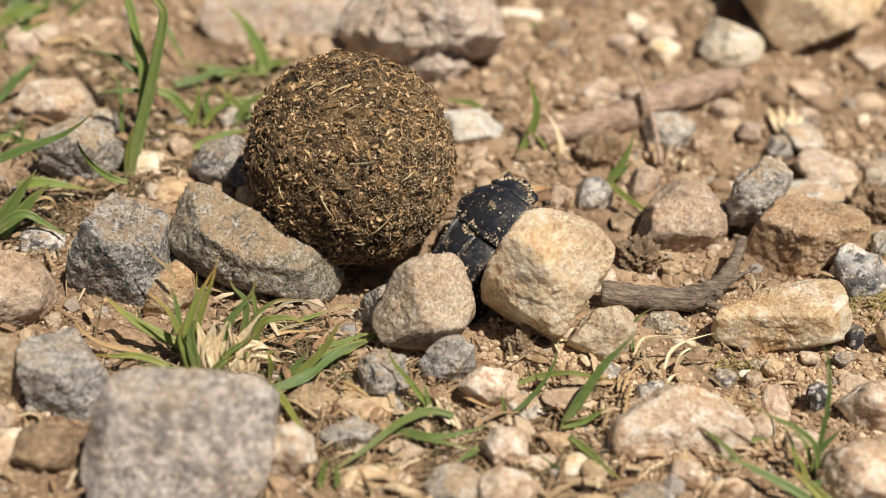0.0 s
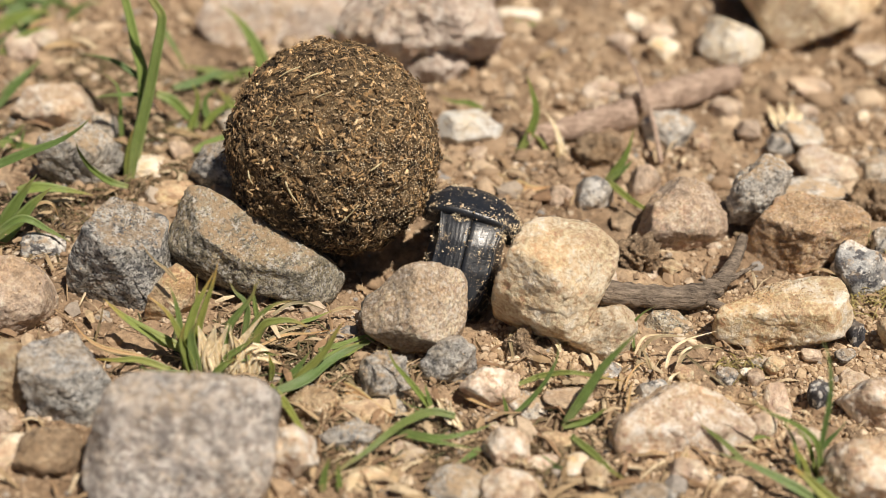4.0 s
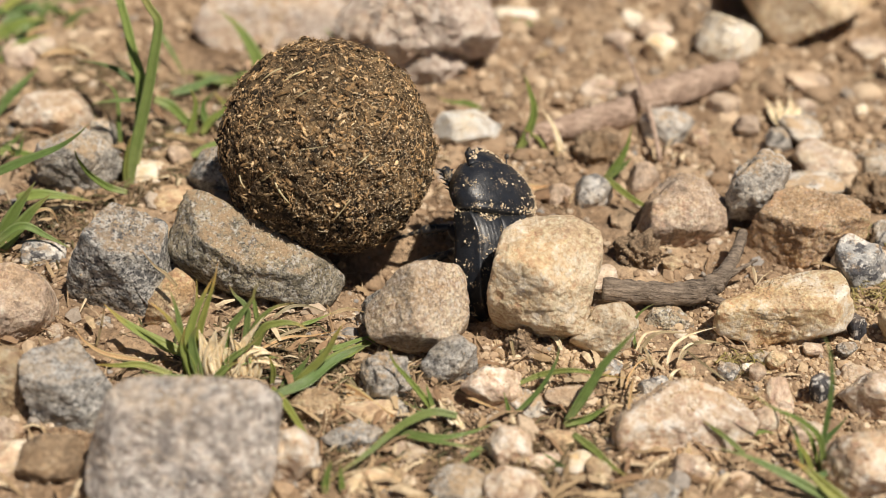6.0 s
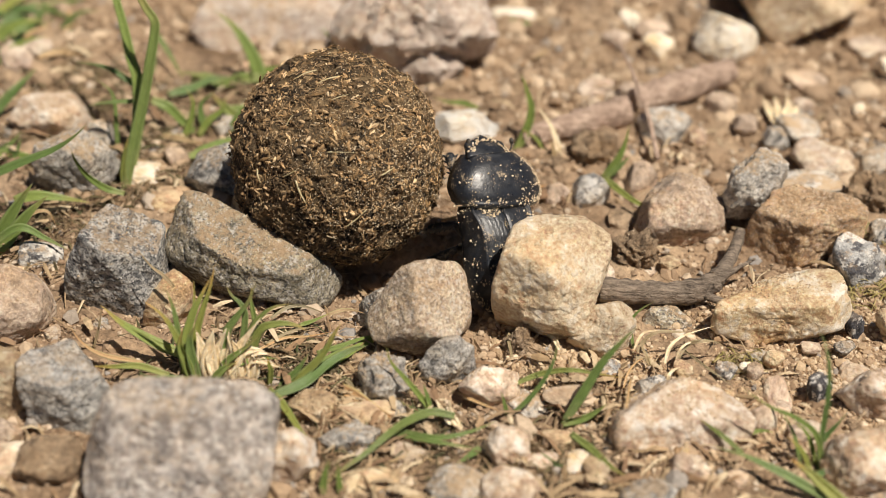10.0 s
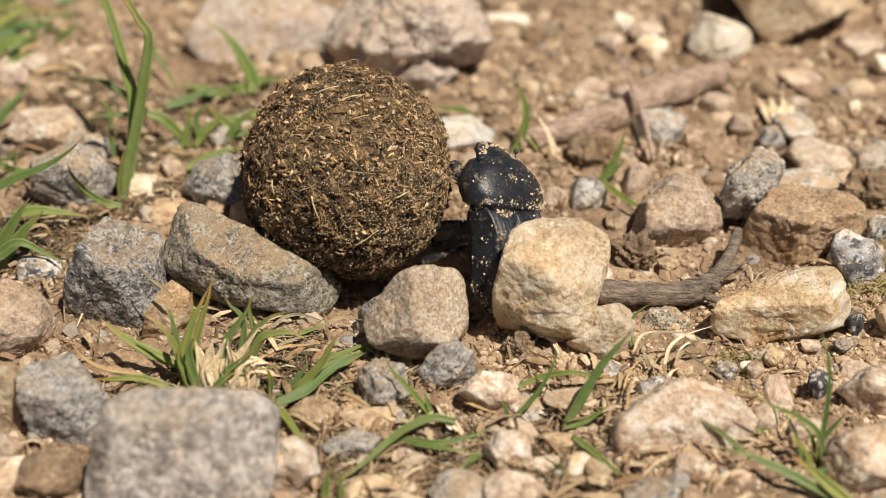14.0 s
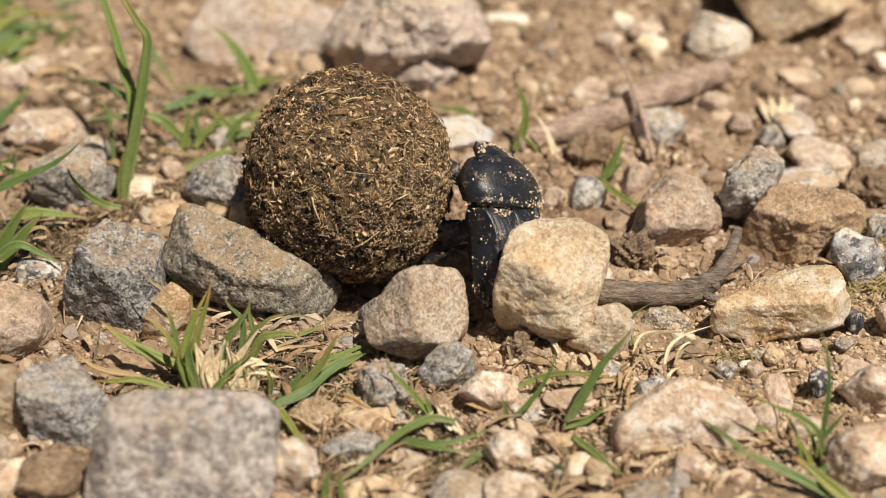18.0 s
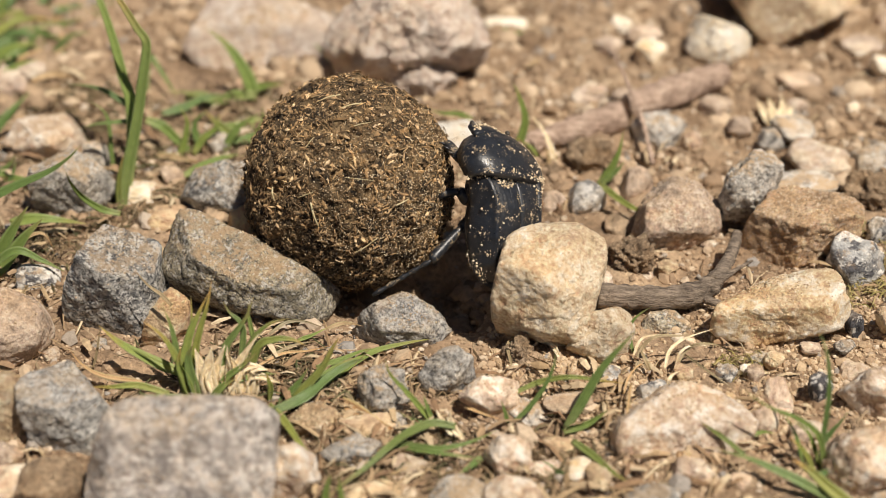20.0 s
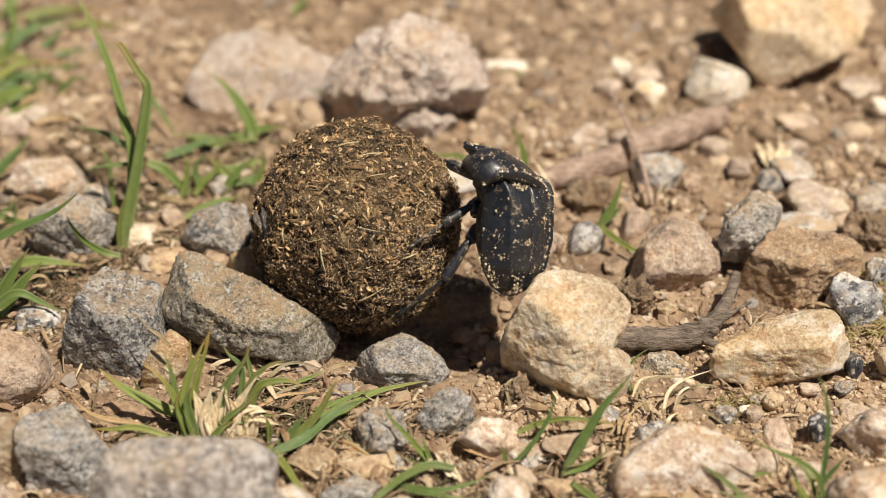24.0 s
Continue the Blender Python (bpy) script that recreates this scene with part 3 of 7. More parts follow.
spots = np.concatenate([strewn(900, -105, 105, -75, 120, 0.8), strewn(500, -100, -25, -40, 70, 0.8), strewn(420, -20, 60, -70, -28, 0.8), strewn(360, -50, -2, -62, -30, 0.8), strewn(120, -20, 40, 8, 30, 0.8)])
angle = rng.uniform(0, 2 * math.pi, len(spots))
ways = np.stack([np.cos(angle), np.sin(angle), rng.uniform(-0.12, 0.3, len(spots))], 1)
spots[:, 2] += 0.7
litter = new("plant_litter", fibres("litter", spots, ways, np.tile([0.0, 0.0, 1.0], (len(spots), 1)), rng.uniform(1.2, 7.5, len(spots)), rng.uniform(0.1, 0.32, len(spots)) + rng.random(len(spots)) ** 6 * 0.6, MAT["litter"], 0.14))
tagged(litter, "broken dry straw scraps lying among gravel", "straw", kind="stuff")

spots = np.concatenate([strewn(150, -100, 100, -75, 90, 0.8), strewn(190, -75, 50, -72, -34, 0.6), strewn(160, -100, -25, -40, 60, 0.6)])
angle = rng.uniform(0, 2 * math.pi, len(spots))
ways = np.stack([np.cos(angle), np.sin(angle), rng.uniform(-0.1, 0.25, len(spots))], 1)
spots[:, 2] += 0.9
flakes = np.tile([0.0, 0.0, 1.0], (len(spots), 1)) + rng.normal(0, 0.6, (len(spots), 3))
spots[:, 2] += rng.uniform(0, 1.4, len(spots))
leaf_litter = new("leaf_litter", fibres("leaf_litter", spots, ways, flakes, rng.uniform(2.0, 6.5, len(spots)), rng.uniform(0.5, 1.4, len(spots)), MAT["litter"], 0.1, 0.08))
tagged(leaf_litter, "flat scraps of dead pale brown leaf", "leaf litter", kind="stuff")

# ---- stones ----
rock("granite_block", (-38.9, -65.8, 7.1), (14.3, 10.7, 11.9), ((-159, 15.1), (-90, 11.5), (-27, 14.2), (-11, 13.6), (2, 14.4), (42, 15.8), (86, 11.3), (94, 11.6), (126, 13.4), (159, 13.6), (174, 13.7)), MAT["blockstone"], "large angular pale grey granite block on the soil", "stone", seed=1, rough=0.8, facets=1, slopes=((90, 36, 10.6), (-90, 78, 6.5), (178, 40, 11.5), (2, 42, 11.5)), fine=6)
rock("grey_rock", (-57.8, -18.3, 7.0), (8.8, 5.3, 13.9), ((-99, 11.3), (-58, 11.0), (-27, 9.4), (0, 8.8), (20, 11.2), (66, 13.2), (114, 9.8), (150, 6.5), (144, 6.6), (175, 8.2), (-128, 11.2)), MAT["bluestone"], "angular blue-grey speckled rock standing upright in soil", "stone", seed=2, rough=1.0, facets=4, slopes=((60, 45, 6.4), (-140, 48, 5.4), (-40, 55, 6.0)), fine=6)
rock("long_stone", (-35.2, -15.8, 8.2), (16.0, 5.6, 11.6), ((-129, 9.0), (-117, 7.7), (-102, 7.7), (-98, 8.2), (-54, 15.3), (-22, 17.0), (44, 9.4), (60, 5.8), (68, 6.1), (61, 5.6), (99, 11.2), (157, 16.8), (-169, 14.6)), MAT["dustystone"], "long flat-topped grey stone dusted with tan soil", "stone", seed=3, rough=1.0, facets=2, slopes=((66, 64, 4.4), (-112, 52, 6.6), (-10, 34, 12), (180, 45, 9)), fine=6)
rock("tan_rock", (-74.6, -28.4, 3.5), (7.4, 5.9, 8.7), ((-146, 7.3), (-77, 6.9), (-27, 7.2), (-3, 7.2), (37, 7.8), (66, 7.7), (99, 7.5), (174, 7.1)), MAT["pinkstone"], "rounded pinkish tan rock beside blue-grey rocks", "stone", seed=4, rough=1.0, facets=7, slopes=(), fine=6)
rock("ochre_rock", (-70.3, -47.7, 3.2), (5.0, 3.5, 8.0), ((-98, 6.5), (-33, 4.8), (-8, 4.5), (45, 5.8), (98, 6.5), (-180, 5.0)), MAT["ochre"], "ochre rock half buried under a paler one", "stone", seed=5, rough=1.0, facets=7, slopes=(), fine=5)
rock("grey_rock", (-59.7, -48.2, 3.8), (7.2, 5.0, 9.5), ((-165, 6.7), (-121, 7.5), (-84, 8.1), (-27, 6.7), (-11, 6.7), (41, 6.8), (55, 7.0), (109, 7.6), (156, 7.5), (-171, 6.8)), MAT["granite"], "small angular dark grey granite rock", "stone", seed=6, rough=1.0, facets=3, slopes=((80, 40, 6.0), (-110, 50, 5.6), (-20, 45, 6)), fine=6)
# clod brown here puts the shade over a pinkish stone into its colour
rock("brown_stone", (-60.1, -62.4, 1.4), (5.8, 4.7, 3.4), ((-127, 4.5), (-84, 3.6), (-8, 5.8), (38, 4.6), (90, 3.9), (129, 5.3), (-180, 5.8)), MAT["clod"], "brownish pink stone half sunk in soil, coloured darker for shade", "stone", seed=7, rough=1.0, facets=7, slopes=(), fine=5)
rock("brown_stone", (-68.4, -56.0, 1.2), (2.6, 2.1, 2.9), ((-136, 2.7), (-90, 2.7), (-44, 2.7), (0, 2.6), (44, 2.7), (90, 2.7), (136, 2.7), (-180, 2.6)), MAT["pinkstone"], "small pinkish brown stone", "stone", seed=8, rough=1.0, facets=7, slopes=(), fine=5)
rock("ochre_rock", (-47.8, -23.6, 2.5), (4.5, 2.7, 6.3), ((-45, 3.5), (-6, 4.1), (56, 5.3), (145, 1.8), (153, 2.1), (-103, 5.3)), MAT["ochre"], "ochre stone wedged behind a grass tuft", "stone", seed=9, rough=1.0, facets=7, slopes=(), fine=5)
tan_stone = rock("tan_stone", (-4.4, -30.0, 7.4), (8.8, 6.6, 8.0), ((-110, 7.6), (-77, 7.0), (-51, 7.9), (-19, 8.4), (5, 8.8), (31, 9.5), (89, 7.6), (115, 6.3), (140, 6.5), (170, 8.2), (-158, 9.1)), MAT["sandstone"], "smooth tan sandstone lump with flat facets", "stone", seed=10, rough=0.7, facets=1, slopes=((8, 48, 5.6), (168, 46, 6.0), (-98, 30, 6.6)), fine=6)
yellow_stone = rock("yellow_stone", (18.4, -24.3, 10.3), (10.0, 8.0, 11.2), ((-123, 9.5), (-106, 9.0), (-78, 10.7), (-6, 9.7), (-8, 9.8), (17, 10.3), (55, 11.4), (92, 10.1), (127, 9.7), (162, 9.0), (164, 9.0), (-172, 10.2)), MAT["limestone"], "blocky yellowish limestone leaning against the beetle", "stone", seed=11, rough=0.9, facets=2, slopes=((15, 58, 7.6), (-130, 52, 7.6), (100, 40, 8.6), (-60, 60, 7.8)), fine=6)
rock("ochre_stone", (27.2, -29.6, 2.6), (6.8, 4.2, 6.3), ((-107, 5.0), (-54, 4.7), (-22, 4.4), (49, 6.7), (90, 5.4), (144, 4.2), (-138, 5.5)), MAT["limestone"], "ochre stone wedged under a yellowish limestone block", "stone", seed=12, rough=1.0, facets=7, slopes=(), fine=5)
rock("slab_stone", (58.2, -23.7, 3.8), (12.0, 5.6, 7.7), ((-106, 9.0), (-80, 5.5), (-73, 6.1), (-25, 10.9), (18, 11.4), (36, 11.1), (90, 7.1), (107, 5.1), (119, 5.8), (159, 10.0), (-165, 12.5)), MAT["sandyquartz"], "tan flat-topped stone with white quartz patches", "stone", seed=13, rough=1.0, facets=3, slopes=((98, 40, 4.6), (-95, 52, 4.6), (-20, 40, 9)), fine=6)
rock("brown_rock", (67.3, 1.8, 3.1), (12.1, 8.5, 7.6), ((-93, 8.0), (-68, 6.8), (-45, 8.5), (47, 8.2), (76, 7.1), (108, 8.3), (142, 8.8), (166, 10.7), (-148, 12.4)), MAT["rust"], "rust-brown weathered rock on gravel", "stone", seed=14, rough=1.0, facets=3, slopes=((100, 42, 6.2), (-70, 50, 6.2), (-140, 45, 7)), fine=6)
rock("grey_rock", (57.9, 8.0, 8.3), (5.9, 4.7, 7.9), ((-82, 6.3), (-43, 3.6), (-31, 3.7), (30, 6.5), (80, 7.0), (132, 4.6), (160, 4.5), (-158, 6.6)), MAT["greystone"], "pitted light grey rock leaning on a brown one", "stone", seed=15, rough=1.6, facets=7, slopes=(), fine=5)
rock("pink_rock", (43.6, 5.6, 3.4), (8.5, 6.8, 8.5), ((-94, 7.7), (-47, 8.3), (7, 8.0), (38, 7.8), (101, 7.1), (129, 5.9), (157, 6.5), (-137, 8.6)), MAT["pinkstone"], "rounded dusty pinkish rock", "stone", seed=16, rough=1.0, facets=7, slopes=(), fine=6)
rock("rugged_rock", (-6.2, 65.5, 11.0), (20.0, 12.0, 15.0), ((0, 19.0), (20, 14.5), (38, 13.6), (62, 12.4), (90, 12.6), (112, 12.6), (132, 14.2), (160, 17.8), (-170, 18.6), (-125, 14.0), (-90, 9.6), (-60, 11.2), (-25, 18.6)), MAT["rosestone"], "large rugged pinkish rock with cracked faces", "stone", seed=17, rough=1.7, facets=4, slopes=((90, 50, 9.8), (20, 52, 11.0), (150, 46, 10.0), (-90, 74, 9.4)), fine=6)
rock("pink_rock", (-4.4, 59.0, 2.6), (8.0, 4.5, 4.6), ((0, 8.0), (60, 4.4), (110, 4.6), (180, 8.0), (-90, 4.8), (-45, 5.4)), MAT["rosestone"], "pinkish rock chunk propping a rugged rock", "stone", seed=57, rough=1.3, facets=6, slopes=(), fine=5)
rock("beige_slab", (-40.9, 80.6, 2.0), (19.0, 19.0, 11.0), ((0, 16.5), (68, 10.5), (100, 12.0), (150, 14.0), (180, 16.5), (-135, 15.0), (-90, 13.3), (-45, 14.0)), MAT["rosestone"], "broad beige slab sunk in the soil", "stone", seed=18, rough=0.8, facets=2, slopes=((90, 62, 6.0), (-90, 86, 5.6)), fine=6)
rock("ochre_boulder", (82.8, 90.5, 9.0), (20.0, 12.0, 15.0), ((0, 17.5), (40, 15.0), (90, 13.0), (135, 17.0), (180, 19.5), (-145, 14.6), (-117, 14.6), (-63, 8.8), (-30, 13.0)), MAT["cream"], "large ochre rock lying on bare soil", "stone", seed=19, rough=0.6, facets=0, slopes=((186, 16, 17.5), (15, 60, 9.5), (80, 60, 10.0)), fine=6, under=-0.1)
rock("white_stone", (61.5, 73.9, 2.7), (7.5, 6.0, 6.9), ((-151, 7.2), (-103, 6.4), (-65, 5.9), (-8, 7.2), (54, 5.3), (95, 6.6), (141, 7.4), (175, 7.3)), MAT["whitestone"], "knobbly cream white stone on soil", "stone", seed=20, rough=0.9, facets=7, slopes=(), fine=6)
rock("white_stone", (3.2, 36.0, 1.4), (7.7, 5.7, 3.6), ((-74, 3.9), (-25, 6.5), (54, 5.4), (96, 4.1), (148, 6.0), (-119, 4.5)), MAT["quartz"], "smooth white stone behind the dung ball", "stone", seed=21, rough=0.4, facets=7, slopes=(), fine=6)
rock("grey_rock", (-70.8, 16.4, 3.5), (7.8, 5.5, 8.7), ((-100, 7.4), (-54, 7.2), (7, 7.4), (55, 7.2), (115, 6.4), (158, 6.9), (-174, 7.9)), MAT["greystone"], "dull grey rock behind grass blades", "stone", seed=22, rough=1.0, facets=7, slopes=(), fine=6)
rock("beige_rock", (-82.1, 38.3, 1.5), (8.4, 6.9, 3.8), ((-90, 5.1), (-49, 6.3), (38, 6.1), (94, 4.8), (143, 5.8), (-131, 6.7)), MAT["blush"], "beige rock beside grass", "stone", seed=23, rough=1.0, facets=7, slopes=(), fine=6)
rock("grey_rock", (-43.0, 14.9, 3.0), (7.7, 5.4, 7.4), ((-109, 5.1), (-35, 7.1), (20, 6.8), (104, 5.5), (145, 6.1), (-131, 5.3)), MAT["bluestone"], "flat-sided slate grey rock behind the ball", "stone", seed=24, rough=0.6, facets=7, slopes=(), fine=6)
rock("knobbly_stone", (-9.4, -42.7, 2.1), (4.7, 3.8, 5.3), ((-105, 4.5), (-41, 3.8), (-10, 4.2), (59, 4.6), (105, 4.4), (174, 4.6), (-160, 4.8)), MAT["greystone"], "dull knobbly grey stone", "stone", seed=25, rough=1.5, facets=7, slopes=(), fine=5)
rock("grey_stone", (1.0, -37.5, 2.4), (5.2, 2.6, 5.9), ((-104, 4.9), (-44, 3.2), (-25, 3.5), (44, 5.6), (114, 3.3), (141, 3.4), (-159, 5.2)), MAT["granite"], "wedge-shaped pale blue-grey stone", "stone", seed=26, rough=1.0, facets=7, slopes=(), fine=5)
rock("pink_stone", (7.3, -42.6, 1.2), (5.4, 4.3, 3.1), ((-114, 2.9), (-66, 3.6), (7, 5.2), (79, 3.3), (118, 3.6), (-156, 4.4)), MAT["blush"], "speckled pinkish stone set in soil", "stone", seed=27, rough=1.0, facets=7, slopes=(), fine=5)
rock("pink_stone", (10.6, -57.1, 1.6), (4.0, 3.2, 4.0), ((-98, 3.4), (-24, 3.7), (28, 3.5), (81, 3.4), (146, 3.8), (-154, 3.2)), MAT["blush"], "angular pink pebble among grass", "stone", seed=28, rough=1.0, facets=6, slopes=(), fine=5)
rock("quartz_stone", (-14.6, -54.9, 1.0), (5.1, 3.0, 2.5), ((-85, 2.4), (-32, 3.6), (74, 2.9), (117, 1.9), (-142, 4.3)), MAT["granite"], "flat grey stone with a white top", "stone", seed=29, rough=1.0, facets=7, slopes=(), fine=5)
rock("pale_rock", (38.3, -50.2, 0.6), (12.0, 9.0, 6.2), ((-90, 7.6), (-60, 8.0), (-25, 10.4), (20, 11.0), (62, 8.2), (90, 7.4), (122, 7.0), (155, 10.4), (-170, 11.8), (-130, 10.0)), MAT["blush"], "large pale sandy rock half buried in gravel", "stone", seed=30, rough=0.8, facets=3, slopes=((90, 50, 5.6), (-80, 72, 5.2)), fine=6)
rock("pale_rock", (71.0, -42.9, 1.8), (6.1, 4.9, 4.6), ((-89, 4.6), (6, 5.6), (98, 3.9), (128, 3.8), (-157, 5.6)), MAT["blush"], "pale pinkish stone on gravel", "stone", seed=31, rough=1.0, facets=7, slopes=(), fine=5)
rock("beige_rock", (66.5, -59.5, 2.6), (8.0, 6.4, 6.6), ((-88, 6.3), (15, 6.1), (94, 6.2), (147, 6.7), (-162, 7.6)), MAT["blush"], "blurred beige stone beside a grass tuft", "stone", seed=32, rough=1.0, facets=7, slopes=(), fine=6)
rock("beige_stone", (-22.6, -61.5, 2.5), (3.9, 3.1, 6.3), ((-99, 5.1), (-33, 4.4), (7, 3.7), (49, 4.0), (119, 4.7), (-177, 3.7)), MAT["blush"], "pinkish beige stone under grass", "stone", seed=33, rough=1.0, facets=7, slopes=(), fine=5)
rock("grey_stone", (-7.3, -23.3, 1.0), (8.9, 6.2, 5.2), ((-86, 5.5), (-37, 7.8), (39, 6.2), (66, 5.3), (114, 4.9), (134, 5.7), (-125, 5.7)), MAT["granite"], "speckled grey stone at the ball's foot", "stone", seed=34, rough=1.0, facets=7, slopes=(), fine=6)
rock("grey_stone", (2.1, -65.2, 0.9), (4.7, 3.7, 2.3), ((-121, 3.5), (-90, 2.9), (-59, 3.5), (0, 4.7), (59, 3.5), (90, 2.9), (121, 3.5), (-180, 4.7)), MAT["greystone"], "rounded grey stone in gravel", "stone", seed=35, rough=1.0, facets=7, slopes=(), fine=5)
rock("beige_stone", (10.2, -65.6, 1.1), (4.6, 3.7, 2.9), ((-125, 3.7), (-90, 3.2), (-55, 3.7), (0, 4.6), (55, 3.7), (90, 3.2), (125, 3.7), (-180, 4.6)), MAT["blush"], "beige stone set in gravel", "stone", seed=36, rough=1.0, facets=7, slopes=(), fine=5)
rock("grey_stone", (31.8, -66.6, 0.9), (4.3, 3.4, 2.2), ((-122, 3.3), (-90, 2.7), (-58, 3.3), (0, 4.3), (58, 3.3), (90, 2.7), (122, 3.3), (-180, 4.3)), MAT["bluestone"], "blue-grey flat stone in gravel", "stone", seed=37, rough=1.0, facets=7, slopes=(), fine=5)
rock("ochre_stone", (-20.9, -47.8, 0.8), (4.8, 3.7, 2.0), ((-120, 3.4), (-90, 2.7), (-60, 3.4), (0, 4.8), (60, 3.4), (90, 2.7), (120, 3.4), (-180, 4.8)), MAT["ochre"], "flat ochre flake under grass", "stone", seed=38, rough=1.0, facets=7, slopes=(), fine=5)
rock("earth_clod", (35.3, -4.4, 1.3), (4.6, 3.6, 3.4), ((-127, 4.0), (-90, 3.5), (-53, 4.0), (0, 4.6), (53, 4.0), (90, 3.5), (127, 4.0), (-180, 4.6)), MAT["clod"], "crumbly brown clod of dry soil", "clod", seed=39, rough=2.5, facets=7, slopes=(), fine=5)
rock("earth_clod", (13.1, -30.8, 1.2), (2.4, 1.9, 2.9), ((-138, 2.6), (-90, 2.6), (-42, 2.6), (0, 2.4), (42, 2.6), (90, 2.6), (138, 2.6), (-180, 2.4)), MAT["clod"], "crumbly brown clod beside a white quartz stone", "clod", seed=40, rough=2.5, facets=7, slopes=(), fine=5)
rock("earth_clod", (29.8, 30.0, 1.3), (5.2, 4.2, 3.3), ((-125, 4.3), (-90, 3.6), (-55, 4.3), (0, 5.2), (55, 4.3), (90, 3.6), (125, 4.3), (-180, 5.2)), MAT["clod"], "lumpy soil clod under a grass blade", "clod", seed=41, rough=2.0, facets=7, slopes=(), fine=5)
rock("earth_clod", (82.8, 16.0, 1.7), (4.4, 3.5, 4.2), ((-132, 4.2), (-90, 3.9), (-48, 4.2), (0, 4.4), (48, 4.2), (90, 3.9), (132, 4.2), (-180, 4.4)), MAT["clod"], "lumpy brown clod at the gravel edge", "clod", seed=42, rough=2.5, facets=7, slopes=(), fine=5)

pebble((71.4, -24.3, 0.9), (1.3, 1.2, 2.3), MAT["darkstone"], "dark speckled pebble on bare soil", 0)
pebble((61.7, -41.2, 1.2), (1.9, 1.8, 3.0), MAT["darkstone"], "dark speckled pebble on bare soil", 1)
pebble((28.0, 15.2, 1.4), (3.1, 2.8, 3.5), MAT["granite"], "rough pale grey pebble beside a sprout", 2)
pebble((44.7, 39.8, 1.3), (4.4, 3.9, 3.2), MAT["greystone"], "small flat grey pebble in gravel", 3)
pebble((72.5, 40.0, 1.1), (4.1, 3.7, 2.6), MAT["greystone"], "small flat grey pebble in gravel", 4)
pebble((67.3, 36.6, 1.0), (2.4, 2.2, 2.4), MAT["greystone"], "small flat grey pebble in gravel", 5)
pebble((85.8, 27.8, 1.1), (3.7, 3.3, 2.8), MAT["greystone"], "small flat grey pebble in gravel", 6)
pebble((82.1, 3.3, 1.2), (2.1, 1.9, 3.1), MAT["bluestone"], "small blue-grey pebble in gravel", 7)
rock("flat_stone", (38.8, -21.6, -0.5), (4.2, 2.4, 1.7), ((0, 4.4), (50, 3.0), (90, 2.2), (140, 3.2), (180, 4.4), (-90, 2.4)), MAT["dustystone"], "flat dusty grey stone half sunk in sand", "stone", seed=61, rough=1.0, facets=5, slopes=(), fine=5)
pebble((75.6, -7.0, 1.7), (4.1, 3.7, 4.3), MAT["bluestone"], "small blue-grey pebble in gravel", 9)
pebble((-45.5, 36.6, 0.8), (2.4, 2.2, 2.1), MAT["greystone"], "small flat grey pebble in gravel", 10)
pebble((57.0, 59.2, 0.5), (3.4, 2.4, 1.3), MAT["greystone"], "small flat grey pebble in gravel", 11)
pebble((47.4, -36.2, 0.5), (1.5, 1.4, 1.3), MAT["bluestone"], "small blue-grey pebble in gravel", 12)
pebble((27.9, -36.5, 0.6), (1.8, 1.6, 1.4), MAT["bluestone"], "small blue-grey pebble in gravel", 13)
pebble((-70.2, 31.6, 1.4), (2.3, 2.1, 3.6), MAT["greystone"], "small flat grey pebble in gravel", 14)
pebble((34.3, -41.5, 0.7), (2.1, 1.9, 1.8), MAT["bluestone"], "small blue-grey pebble in gravel", 15)
pebble((-73.2, -8.4, 1.0), (3.1, 2.8, 2.4), MAT["bluestone"], "small blue-grey pebble in gravel", 16)
pebble((68.5, -29.6, 0.4), (1.4, 1.3, 0.9), MAT["bluestone"], "small blue-grey pebble in gravel", 17)
pebble((75.9, 28.0, 1.1), (5.1, 4.6, 2.8), MAT["palestone"], "small flat beige pebble in gravel", 18)
pebble((70.7, 19.4, 0.8), (6.4, 3.8, 2.1), MAT["greystone"], "small flat grey pebble in gravel", 19)
pebble((38.1, 19.2, 1.6), (2.6, 2.3, 3.9), MAT["pinkstone"], "small pinkish pebble on soil", 20)
pebble((58.0, 50.1, 0.8), (2.8, 2.5, 2.0), MAT["pinkstone"], "small pinkish pebble on soil", 21)
pebble((-53.5, 24.3, 0.9), (2.1, 1.9, 2.2), MAT["pinkstone"], "small pinkish pebble on soil", 22)
pebble((-52.5, 10.5, 0.7), (3.9, 3.3, 1.8), MAT["ochre"], "small tan pebble in gravel", 23)
pebble((-36.6, 5.8, 1.6), (3.2, 2.9, 4.1), MAT["ochre"], "small tan pebble in gravel", 24)
pebble((18.5, -53.5, 0.5), (2.0, 1.8, 1.1), MAT["ochre"], "small tan pebble in gravel", 25)
pebble((46.4, 81.3, 0.8), (3.1, 2.8, 2.0), MAT["pinkstone"], "small pinkish pebble on soil", 26)
pebble((24.1, -61.1, 0.8), (1.7, 1.6, 1.9), MAT["ochre"], "small tan pebble in gravel", 27)
pebble((41.1, -6.5, 0.4), (1.8, 1.6, 1.1), MAT["ochre"], "small tan pebble in gravel", 28)
pebble((-11.0, -63.8, 0.5), (3.9, 2.2, 1.2), MAT["ochre"], "small tan pebble in gravel", 29)
pebble((39.9, 53.2, 0.9), (3.0, 2.7, 2.2), MAT["pinkstone"], "small pinkish pebble on soil", 30)
pebble((77.6, -23.4, 1.0), (2.4, 2.2, 2.6), MAT["ochre"], "small tan pebble in gravel", 31)
pebble((46.4, -42.6, 0.3), (1.4, 1.2, 0.9), MAT["ochre"], "small tan pebble in gravel", 32)
